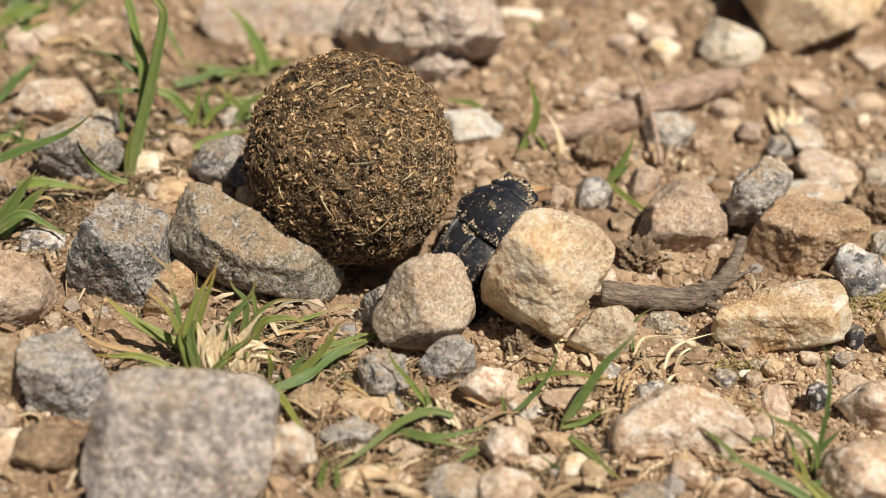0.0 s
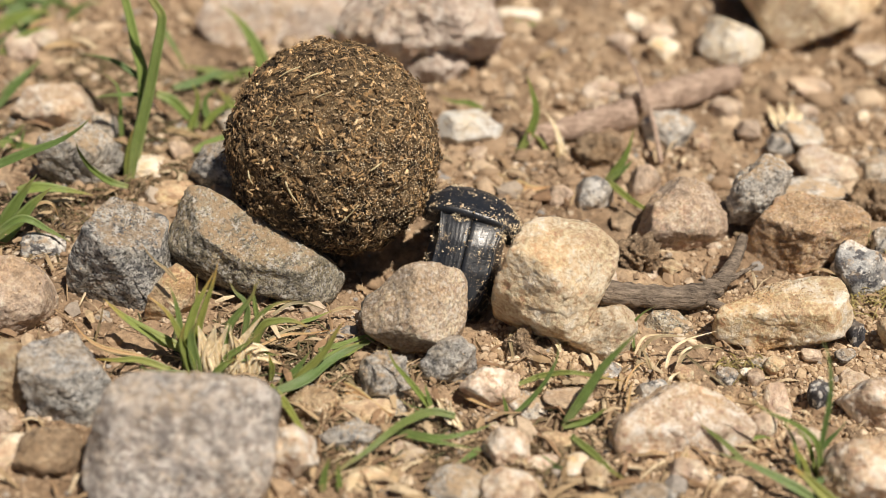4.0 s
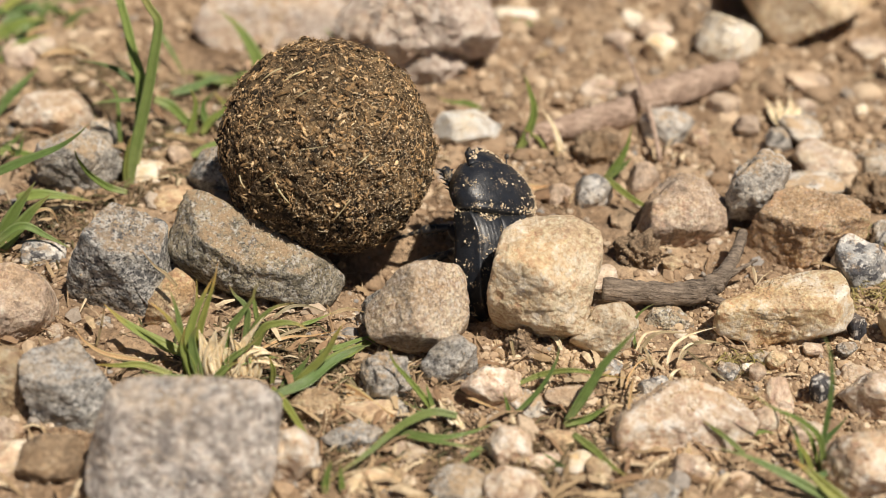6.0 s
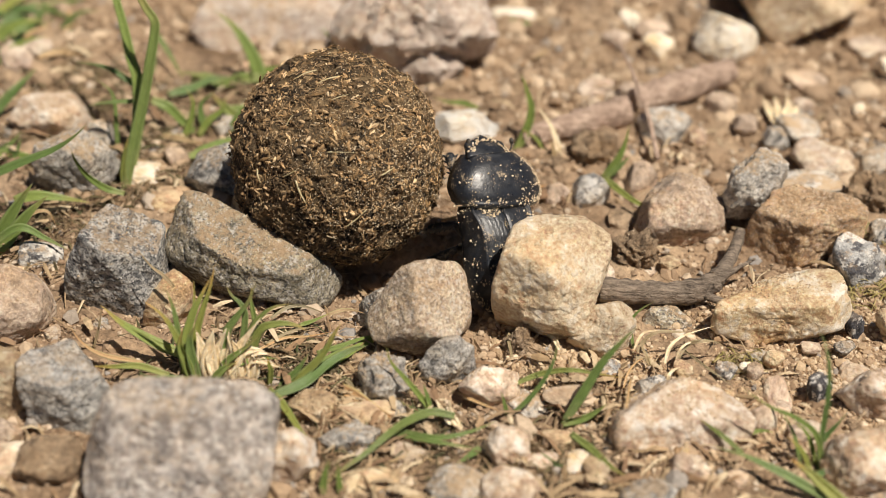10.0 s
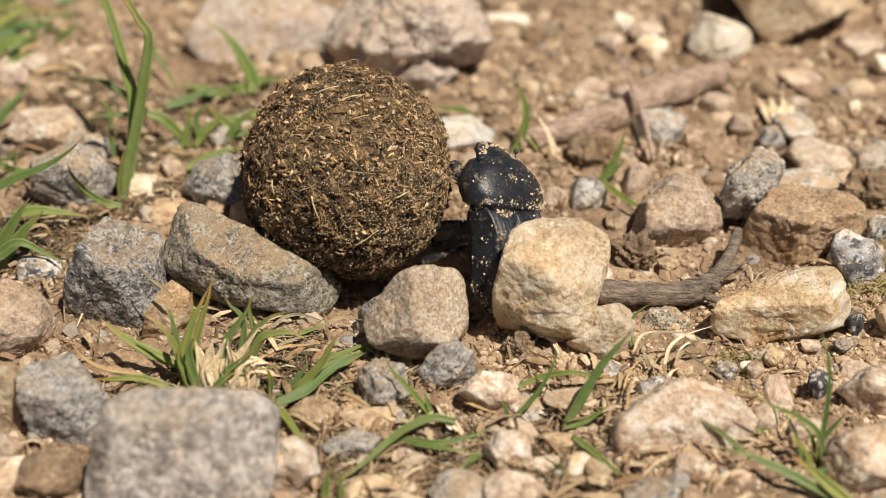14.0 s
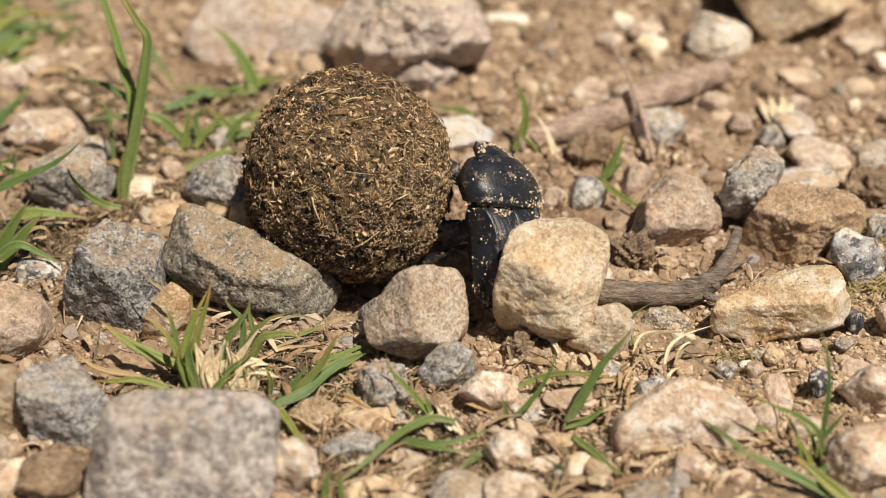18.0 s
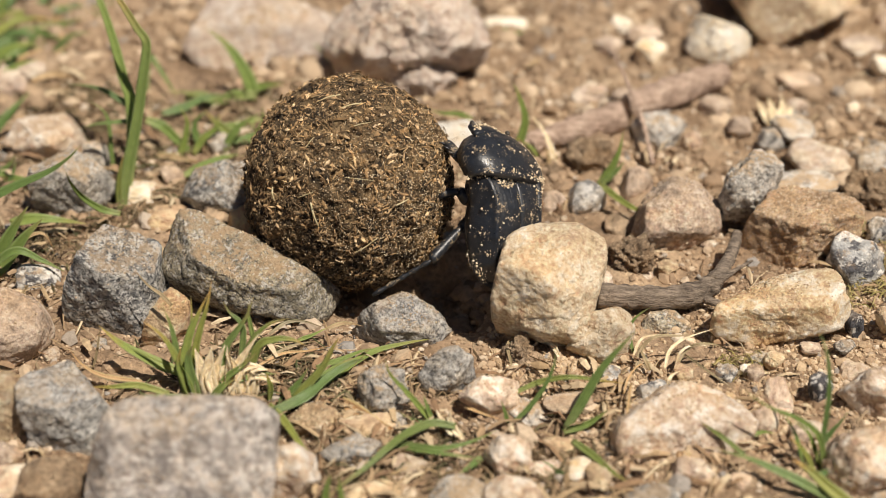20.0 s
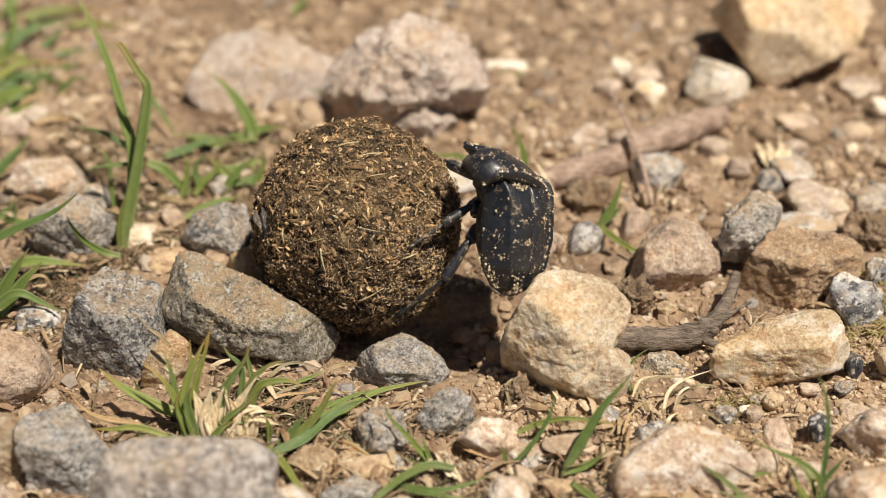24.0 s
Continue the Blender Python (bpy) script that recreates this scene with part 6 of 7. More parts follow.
blade(tuft, "blade", ((-7.1, 8.4, 0.3), (-3.5, 11.0, 0.5), (1.6, 13.1, 1.0), (4.7, 11.0, 0.5)), 2.0, MAT["grass"])
tuft = thing("grass_tuft", (-92.9, 83.0, 0.0), "wispy green and dry grass blades in soil", "grass", "grass tufts")
blade(tuft, "blade", ((-10.8, 14.6, -0.5), (-12.5, 15.0, 0.8), (-13.7, 16.1, 1.3), (-17.8, 17.0, 1.6)), 1.2, MAT["grass_yellow"])
blade(tuft, "blade", ((7.7, -9.0, 0.3), (7.3, -6.0, 0.5), (7.5, -3.1, 0.6), (6.2, -1.7, 0.7)), 0.8, MAT["grass_yellow"])
blade(tuft, "blade", ((-4.5, -13.9, 0.3), (-3.1, -10.2, 0.5), (-2.0, -7.0, 0.7), (1.4, -5.5, 0.8)), 0.8, MAT["grass_yellow"])
blade(tuft, "stalk", ((-3.7, -10.7, -0.5), (-0.9, -9.5, 1.2), (2.2, -7.8, 1.9), (3.9, -6.8, 2.4)), 1.0, MAT["dry"])
blade(tuft, "blade", ((-3.2, 10.5, 0.3), (-5.8, 12.4, 0.5), (-9.8, 14.1, 0.5), (-9.6, 15.3, 0.5)), 1.0, MAT["grass_yellow"])
blade(tuft, "stalk", ((3.3, -12.7, 0.3), (2.4, -7.9, 1.1), (2.1, -4.3, 1.9), (1.4, -2.2, 2.4)), 1.0, MAT["dry"])
blade(tuft, "stalk", ((-10.9, 7.5, -0.5), (-13.8, 7.7, 0.7), (-16.3, 8.6, 1.1), (-21.6, 9.2, 1.4)), 1.0, MAT["dry"])
blade(tuft, "blade", ((1.2, 11.6, 0.3), (-1.9, 13.5, 0.5), (-6.2, 15.1, 0.8), (-6.6, 15.9, 0.9)), 1.2, MAT["grass"])
blade(tuft, "blade", ((-2.6, -8.5, 0.3), (-3.1, -4.9, 0.5), (-4.3, -1.9, 0.6), (-2.2, -0.5, 0.8)), 0.7, MAT["grass"])
blade(tuft, "blade", ((-5.6, -3.2, 0.3), (-9.0, -0.3, 0.7), (-13.6, 1.7, 1.1), (-14.1, 2.8, 1.3)), 1.0, MAT["grass"])
blade(tuft, "blade", ((-10.1, -6.9, 0.3), (-7.5, -4.9, 0.5), (-4.9, -3.0, 0.5), (-1.1, -1.9, 0.5)), 1.0, MAT["grass_yellow"])
blade(tuft, "blade", ((-2.6, -15.2, 0.3), (-4.2, -10.9, 1.0), (-6.6, -7.5, 1.8), (-5.4, -5.8, 2.2)), 0.7, MAT["grass"])
blade(tuft, "blade", ((6.8, 6.5, 0.3), (6.8, 9.4, 0.7), (7.8, 11.7, 1.1), (6.3, 12.9, 1.4)), 0.7, MAT["grass"])
blade(tuft, "stalk", ((-3.0, 4.0, 0.3), (-0.1, 5.2, 0.5), (2.9, 6.6, 0.5), (5.9, 7.2, 0.5)), 1.2, MAT["dry"])
blade(tuft, "blade", ((5.8, 14.0, -0.5), (6.7, 14.2, 0.7), (7.4, 15.3, 1.2), (8.7, 15.8, 1.4)), 0.8, MAT["grass"])
blade(tuft, "blade", ((0.6, -3.2, 0.3), (-1.5, -2.2, 0.5), (-4.6, -1.1, 0.5), (-4.7, -0.7, 0.6)), 1.0, MAT["grass"])
blade(tuft, "stalk", ((-3.9, 9.7, -0.5), (-5.7, 9.2, 0.5), (-8.1, 10.1, 0.8), (-10.6, 10.4, 0.9)), 0.8, MAT["dry"])
blade(tuft, "stalk", ((6.8, -0.5, 0.3), (5.5, 1.3, 0.5), (4.9, 3.0, 0.5), (2.6, 4.1, 0.5)), 0.8, MAT["dry"])
blade(tuft, "blade", ((4.9, 13.1, -0.5), (6.4, 12.3, 0.5), (7.6, 13.2, 0.7), (9.2, 13.5, 0.8)), 1.2, MAT["grass"])
blade(tuft, "blade", ((-4.1, 13.3, 0.3), (-3.0, 15.0, 0.5), (-2.4, 16.4, 0.7), (1.0, 17.0, 0.8)), 0.8, MAT["grass_yellow"])
blade(tuft, "stalk", ((4.6, -10.1, 0.3), (6.1, -7.1, 0.7), (7.9, -5.0, 1.2), (9.8, -3.9, 1.4)), 1.0, MAT["dry"])
blade(tuft, "blade", ((6.9, 13.9, 0.3), (10.0, 16.1, 0.5), (13.2, 17.6, 0.8), (17.2, 18.4, 1.0)), 0.7, MAT["grass"])
blade(tuft, "stalk", ((3.2, 8.8, -0.5), (6.1, 9.7, 1.0), (8.5, 11.4, 1.7), (11.9, 12.4, 2.1)), 1.2, MAT["dry"])
blade(tuft, "blade", ((7.0, -12.5, -0.5), (5.7, -13.5, 0.5), (2.7, -12.8, 0.5), (3.3, -12.7, 0.6)), 0.7, MAT["grass_yellow"])
tuft = thing("dry_leaf", (69.2, 41.1, 0.0), "pale ribbed dry leaf lying on soil", "grass", "grass tufts")
blade(tuft, "husk", ((0.1, 0.3, 0.3), (-1.0, 4.5, 0.5), (-1.7, 7.6, 0.8), (-2.0, 11.2, 1.1)), 2.2, MAT["husk"])
blade(tuft, "husk", ((0.1, 0.3, 0.3), (0.4, 4.5, 0.5), (0.5, 7.9, 0.8), (0.4, 12.0, 1.2)), 2.2, MAT["husk"])
blade(tuft, "husk", ((0.1, 0.3, 0.3), (1.8, 4.5, 0.5), (2.7, 7.9, 0.8), (3.1, 12.0, 1.2)), 2.2, MAT["husk"])
blade(tuft, "husk", ((0.1, 0.3, 0.3), (2.6, 3.4, 0.5), (4.1, 6.6, 0.7), (5.1, 9.9, 1.0)), 2.0, MAT["husk"])


# ---- the dung ball ----
BALL = 18.9
dung_ball = thing("dung_ball", (-18.2, -0.8, 17.1), "dark olive-brown ball of fibrous dung stuck with straw", "dung ball")
dirs, tris = sphere(6)


def ball_height(way):
    """How far the dung stands out in each direction: lumps, crevices and fine crumble."""
    p = way * BALL
    return BALL - 0.25 + relief(p, 0.09, 3, 2) * 0.7 + relief(p, 0.4, 4, 5) * 0.85 + relief(p, 1.2, 3, 7) * 0.4 - np.clip(0.42 - ridges(p, 0.42, 3), 0, 1) * 2.3 - np.clip(0.42 - ridges(p, 0.95, 8), 0, 1) * 2.3


skin = dirs * ball_height(dirs)[:, None]
part("core", mesh_of("core", skin, tris, MAT["dung"]), dung_ball)
count = 20000
out = rng.normal(size=(count, 3))
out /= np.linalg.norm(out, axis=1)[:, None]
flat = np.cross(out, rng.normal(size=(count, 3)))
flat /= np.linalg.norm(flat, axis=1)[:, None]
flat = flat + out * rng.normal(0, 0.42, count)[:, None]
flat /= np.linalg.norm(flat, axis=1)[:, None]
high = ball_height(out)
part("fibre_mat", fibres("fibres", out * (high + rng.uniform(-0.1, 0.25, count))[:, None], flat, out, rng.uniform(0.25, 1.25, count) + rng.random(count) ** 16 * 2.6, rng.uniform(0.05, 0.15, count) + rng.random(count) ** 8 * 0.6, MAT["fibres"], 0.05), dung_ball, "short chopped plant fibres matted over dung", kind="stuff")
count = 7500
out = rng.normal(size=(count, 3))
out /= np.linalg.norm(out, axis=1)[:, None]
high = ball_height(out)
part("crumb_coat", scatter("crumbs", out * high[:, None], rng.uniform(0.06, 0.21, count) + rng.random(count) ** 8 * 0.35, 1, MAT["crumbs"], 6, 1.0), dung_ball, "brown dung crumbs", kind="stuff")
count = 5200
out = rng.normal(size=(count, 3)) * 0.7 + np.array([0.7, -0.8, 0.1])
out /= np.linalg.norm(out, axis=1)[:, None]
high = ball_height(out) + 0.1
part("sand_coat", scatter("sand_coat", out * high[:, None], rng.uniform(0.05, 0.14, count), 1, MAT["pale_sand"], 7, 1.0), dung_ball, "tan sand grains stuck to the dung", kind="stuff")
count = 3000
out = rng.normal(size=(count, 3))
out /= np.linalg.norm(out, axis=1)[:, None]
flat = np.cross(out, rng.normal(size=(count, 3)))
flat /= np.linalg.norm(flat, axis=1)[:, None]
high = ball_height(out) + 0.15
part("chip_coat", fibres("chips", out * high[:, None], flat + out * rng.normal(0, 0.3, count)[:, None], out + rng.normal(0, 0.35, (count, 3)), rng.uniform(0.5, 1.7, count), rng.uniform(0.2, 0.6, count), MAT["fibres"], 0.06, 0.15), dung_ball, "flat brown scraps of chewed grass", kind="stuff")
v, f = tube([(2.3, -18.8, -2.9), (4.4, -18.8, -1.5), (6.4, -18.1, -0.1)], (0.10, 0.12, 0.06), 6, 5)
part("straw", mesh_of("straw", v, f, MAT["straw"]), dung_ball, "pale straw")
v, f = tube([(-11.6, -13.6, 7.1), (-11.6, -14.3, 6.1), (-11.3, -14.7, 4.9)], (0.13, 0.15, 0.08), 6, 5)
part("straw", mesh_of("straw", v, f, MAT["straw"]), dung_ball, "pale straw")
v, f = tube([(1.1, -16.1, 10.5), (3.6, -16.1, 10.2), (5.9, -15.6, 9.6)], (0.05, 0.06, 0.03), 6, 5)
part("straw", mesh_of("straw", v, f, MAT["straw"]), dung_ball, "thin curved fibre")
v, f = tube([(-4.7, -17.5, 6.3), (-4.2, -18.4, 4.4), (-3.5, -18.7, 2.4)], (0.15, 0.18, 0.09), 6, 5)
part("straw", mesh_of("straw", v, f, MAT["straw"]), dung_ball, "yellow husk chip")
v, f = tube([(-6.9, -16.6, 6.8), (-5.6, -16.9, 7.5), (-4.3, -16.9, 8.1)], (0.09, 0.11, 0.05), 6, 5)
part("straw", mesh_of("straw", v, f, MAT["straw"]), dung_ball, "pale straw")
v, f = tube([(9.5, -15.9, 4.9), (10.6, -15.3, 5.2), (11.6, -14.4, 5.3)], (0.12, 0.14, 0.07), 6, 5)
part("straw", mesh_of("straw", v, f, MAT["straw"]), dung_ball, "pale straw")
v, f = tube([(-5.6, -12.0, 13.9), (-5.0, -11.5, 14.7), (-4.3, -10.8, 15.2)], (0.07, 0.09, 0.04), 6, 5)
part("straw", mesh_of("straw", v, f, MAT["straw"]), dung_ball, "pale straw")
v, f = tube([(2.3, -9.4, 16.6), (3.8, -8.9, 16.8), (5.1, -8.1, 16.6)], (0.07, 0.08, 0.04), 6, 5)
part("straw", mesh_of("straw", v, f, MAT["straw"]), dung_ball, "pale straw")
v, f = tube([(3.6, -4.4, 18.3), (1.7, -5.3, 18.5), (-0.2, -6.1, 18.2)], (0.12, 0.14, 0.07), 6, 5)
part("straw", mesh_of("straw", v, f, MAT["straw"]), dung_ball, "pale straw")
v, f = tube([(-0.4, -2.6, 19.0), (-2.4, -3.3, 18.9), (-4.3, -3.9, 18.3)], (0.10, 0.13, 0.06), 6, 5)
part("straw", mesh_of("straw", v, f, MAT["straw"]), dung_ball, "pale straw")

# ---- the beetle: y runs to the head, z to the back, x to its right; the origin lies where thorax and wing cases meet ----
beetle = thing("dung_beetle", (5, -10, 15), "black dung beetle dusted with tan sand clinging to the ball", "beetle")


def shell_half(side):
    """One wing case: a shoulder, a lateral ridge that swings inward behind it, a steep flank, fine grooves and a blunt end."""
    verts, faces, nu, nv = [], [], 29, 48
    along = (0, 0.05, 0.12, 0.25, 0.5, 0.75, 0.92, 1.0)
    ridge_x = (5.0, 5.8, 5.5, 5.0, 5.1, 4.5, 2.7, 0.5)
    ridge_z = (0.3, 1.4, 2.4, 3.1, 3.2, 2.6, 1.0, -0.8)
    flank_x = (6.0, 6.4, 6.5, 6.4, 6.9, 6.1, 3.7, 0.7)
    flank_z = (-2.4, -2.4, -2.2, -2.0, -2.0, -2.1, -1.9, -1.6)
    suture_z = (1.8, 2.8, 3.4, 4.1, 4.2, 3.5, 1.7, -0.6)
    for j in range(nv):
        s = j / (nv - 1)
        rx, rz, fx, fz, sz = (float(np.interp(s, along, row)) for row in (ridge_x, ridge_z, flank_x, flank_z, suture_z))
        for i in range(nu):
            u = i / (nu - 1)
            if u < 0.65:                        # the disc
                q = u / 0.65
                x = rx * q
                z = sz + (rz - sz) * q**2.2 + 0.05 * math.cos(q * math.pi * 14) * min(8 * s, 1) * (1 - s**4)
            else:                               # the flank
                q = (u - 0.65) / 0.35
                x = rx + (fx - rx) * math.sin(q * math.pi * 0.5)
                z = rz + (fz - rz) * q**1.25
            z += 0.9 * math.exp(-(((u - 0.65) / 0.035) ** 2)) * (1 - 0.5 * s) - 0.22 * math.exp(-((u / 0.03) ** 2))
            y = -0.45 - 19.4 * s + 1.0 * min(u / 0.65, 1) ** 2 * (1 - s) ** 4
            verts.append((side * (0.05 + x), y, z))
    for j in range(nv - 1):
        for i in range(nu - 1):
            a = j * nu + i
            faces.append((a, a + 1, a + nu + 1, a + nu) if side < 0 else (a, a + nu, a + nu + 1, a + 1))
    top = len(verts)
    verts += [(x * 0.93, y + 0.2, z - 0.45) for x, y, z in verts]
    for j in range(nv - 1):
        for i in range(nu - 1):
            a = top + j * nu + i
            faces.append((a, a + nu, a + nu + 1, a + 1) if side < 0 else (a, a + 1, a + nu + 1, a + nu))
    rim = [i for i in range(nu)] + [j * nu + nu - 1 for j in range(1, nv)] + [(nv - 1) * nu + i for i in range(nu - 2, -1, -1)] + [j * nu for j in range(nv - 2, 0, -1)]
    for a, b in zip(rim, rim[1:] + rim[:1]):
        faces.append((a, top + a, top + b, b) if side < 0 else (a, b, top + b, top + a))
    return verts, faces


def thorax_shape():
    """The neck shield: a broad dome with rounded sides and a raised rim, a little narrower in front."""
    verts, faces, nu, nv = [], [], 37, 30
    for j in range(nv):
        s = j / (nv - 1)
        wide = 9.1 * (0.9 + 0.12 * math.sin(min(s * 2.4, 1) * math.pi * 0.5)) * (1 - 0.46 * max(s - 0.25, 0) ** 1.9 / 0.579)
        high = (2.5 + 0.9 * math.sin(min(0.12 + s * 0.75, 1) * math.pi)) * math.sqrt(max(1 - max((s - 0.6) / 0.55, 0) ** 2.2, 0.05)) * math.sqrt(max(1 - max((0.08 - s) / 0.1, 0) ** 2, 0.3))
        for i in range(nu):
            u = i / (nu - 1) * 2 - 1
            a = u * math.pi * 0.5
            x = wide * (abs(math.sin(a)) ** 0.9) * (1 if u > 0 else -1)
            z = -2.6 + (high + 2.6) * math.cos(a) ** 0.55
            edge = 0.24 * (1 - 0.6 * s) * math.exp(-(((abs(u) - 0.9) / 0.04) ** 2)) - 0.16 * math.exp(-(((abs(u) - 0.8) / 0.06) ** 2)) + 0.3 * math.exp(-(((s - 0.03) / 0.03) ** 2)) - 0.2 * math.exp(-(((s - 0.1) / 0.04) ** 2)) + 0.15 * math.exp(-(((s - 0.97) / 0.03) ** 2))
            y = -0.75 + 10.7 * s + 2.0 * u * u * (1 - s) - 0.6 * s * (1 - u * u) + 0.35 * s * (abs(u) ** 6)
            verts.append((x, y, z + edge))
    for j in range(nv - 1):
        for i in range(nu - 1):
            a = j * nu + i
            faces.append((a, a + 1, a + nu + 1, a + nu))
    rim = [i for i in range(nu)] + [j * nu + nu - 1 for j in range(1, nv)] + [(nv - 1) * nu + i for i in range(nu - 2, -1, -1)] + [j * nu for j in range(nv - 2, 0, -1)]
    verts.append((0, 4.5, -3.6))
    for a, b in zip(rim, rim[1:] + rim[:1]):
        faces.append((b, a, len(verts) - 1))
    return verts, faces


def head_shape():
    """A flat shovel with six blunt teeth round its front."""
    verts, faces, nr, na = [], [], 9, 61
    for k in range(nr):
        q = k / (nr - 1)
        for i in range(na):
            a = math.pi * (i / (na - 1))
            tooth = 1 + 0.10 * max(math.cos((a - math.pi / 2) * 7.2), -0.2) * q**5
            x = 4.7 * math.cos(a) * q * tooth
            y = 4.3 * math.sin(a) ** 0.9 * q * tooth
            z = 1.35 * (1 - q**1.7) + 0.28 * math.exp(-(((q - 0.9) / 0.08) ** 2))
            verts.append((x, y, z))
    for k in range(nr - 1):
        for i in range(na - 1):
            a = k * na + i
            faces.append((a, a + na, a + na + 1, a + 1))
    top = len(verts)
    verts += [(x, y, -0.5 - (1 - (x * x + y * y) / 24) * 1.1) for x, y, z in verts]
    for k in range(nr - 1):
        for i in range(na - 1):
            a = top + k * na + i
            faces.append((a, a + 1, a + na + 1, a + na))
    edge = [(nr - 1) * na + i for i in range(na)]
    back = [k * na for k in range(nr)] + [k * na + na - 1 for k in range(nr)]
    for a, b in zip(edge, edge[1:]):
        faces.append((a, top + a, top + b, b))
    for k in range(nr - 1):
        a = k * na
        faces.append((a, top + a, top + a + na, a + na))
        b = k * na + na - 1
        faces.append((b, b + na, top + b + na, top + b))
    return verts, faces


def dusted(name, shape, count, seed, label):
    """A piece of the shell with sand grains lying on it, thickest along the joint and the right flank."""
    v, f = shape
    piece = part(name, mesh_of(name, v, f, MAT["shell"]), beetle, label)
    r = np.random.default_rng(seed)
    tops = np.array(v[: len(v) // 2 if name != "thorax" else len(v) - 1])
    weight = 0.06 + 1.3 * np.exp(-((tops[:, 1] / 0.7) ** 2)) * np.clip(0.3 + 2.0 * relief(tops, 0.6, 2, seed + 8), 0, 1) + 3.5 * np.clip(tops[:, 0] / 7, 0, 1) ** 3 * np.clip(0.5 + 1.5 * relief(tops, 0.5, 3, seed + 5), 0, 1) + 16.0 * np.clip(relief(tops, 0.4, 4, seed), 0, 1) ** 3
    pick = r.choice(len(tops), count, p=weight / weight.sum())
    spots = tops[pick] + r.normal(0, 0.2, (count, 3)) * np.array([1, 1, 0.15]) + np.array([0, 0, 0.03])
    part("sand_grain", scatter("sand_grain", spots, r.uniform(0.022, 0.07, count) + r.random(count) ** 9 * 0.2, 1, MAT["pale_sand"], seed, 1.0), piece, "tan sand grains stuck to the shell", kind="stuff")
    return piece


for side, word in ((-1, "left_wing_case"), (1, "right_wing_case")):
    dusted(word, shell_half(side), 1700, 20 + side, "black ridged wing case with sand grains")
thorax = dusted("thorax", thorax_shape(), 2400, 33, "smooth black domed neck shield")
v, f = head_shape()
head = part("head", mesh_of("head", v, f, MAT["shell"]), beetle, "flat black shovel-shaped head", (-1.3, 8.9, 0.9))
head.rotation_euler = (radians(-20), 0, 0)
turn, out = rng.uniform(0.15, 2.9, 300), rng.uniform(0.72, 1.0, 300)
spots = np.stack([4.7 * np.cos(turn) * out, 4.2 * np.sin(turn) * out, rng.uniform(0, 0.25, 300)], 1)
spots[:, 2] += 1.25 * (1 - np.clip(np.hypot(spots[:, 0] / 4.7, spots[:, 1] / 4.3), 0, 1) ** 1.7) + 0.1
spots = spots[:110]
part("sand_cap", scatter("sand_cap", spots, rng.uniform(0.08, 0.24, len(spots)), 1, MAT["pale_sand"], 10, 1.0), head, "damp sand caked on the head", kind="stuff")
dirs, tris = sphere(4)
belly = dirs * np.array([6.1, 9.3, 4.6]) + np.array([0, -8.4, -2.2])
part("abdomen", mesh_of("abdomen", belly, tris, MAT["shell_leg"]), beetle)
chest = dirs * np.array([5.0, 4.2, 3.0]) + np.array([0, -2.0, -4.2])
part("chest", mesh_of("chest", chest, tris, MAT["shell_leg"]), beetle)
feelers = []
for side in (-1, 1):
    v, f = tube([(0, 0, 0), (side * 1.1, 0.8, 0.0), (side * 1.3, 1.7, 0.2)], (0.2, 0.15, 0.16), 7, 5)
    feeler = part("antenna", mesh_of("antenna", v, f, MAT["antenna"]), beetle, at=(side * 3.4, 9.8, -0.2))
    feelers.append(feeler)
    club = sphere(2)[0] * np.array([0.38, 0.62, 0.5]) + np.array([side * 1.35, 2.15, 0.3])
    part("club", mesh_of("club", club, sphere(2)[1], MAT["antenna"]), feeler, "grey leaf-like antenna club")


def leg(name, hip, knee, ankle, toe, thick, teeth=0):
    """Thigh from the hip, a shin with spines, and a jointed foot; points relative to the body."""
    hip, knee, ankle, toe = (np.array(p, float) for p in (hip, knee, ankle, toe))
    v, f = tube([(0, 0, 0), (knee - hip) * 0.5, knee - hip], (thick * 0.9, thick * 1.45, thick * 0.75), 9, 6)
    limb = part(name, mesh_of(name, v, f, MAT["shell_leg"]), beetle, "black spiny leg", hip)
    a, b = knee - hip, ankle - hip
    v, f = tube([a, a * 0.6 + b * 0.4, a * 0.08 + b * 0.92, b], (thick * 0.5, thick * 0.72, thick * 0.8, thick * 0.3), 8, 6)
    way = (b - a) / np.linalg.norm(b - a)
    out = np.cross(way, (0.2, 0.1, 1.0))
    out /= np.linalg.norm(out)
    for k in range(9):
        root = a + (b - a) * (0.2 + 0.09 * k) + out * thick * 0.4 * (1 if k % 2 else -1)
        long = (1.5 if teeth else 0.9) * thick
        sv, sf = tube([root, root + out * long * 0.6 * (1 if k % 2 else -1) + way * long * 0.5], (thick * (0.3 if teeth else 0.16), 0.04), 5, 2)
        part("spine", mesh_of("spine", sv, sf, MAT["shell_leg"]), limb)
    part("shin", mesh_of("shin", v, f, MAT["shell_leg"]), limb)
    if teeth:
        return limb
    c = toe - hip
    v, f = tube([b + (c - b) * (k / 10) for k in range(11)], [thick * (0.42 if k % 2 else 0.25) for k in range(11)], 6, 3)
    part("foot", mesh_of("foot", v, f, MAT["shell_leg"]), limb)
    return limb


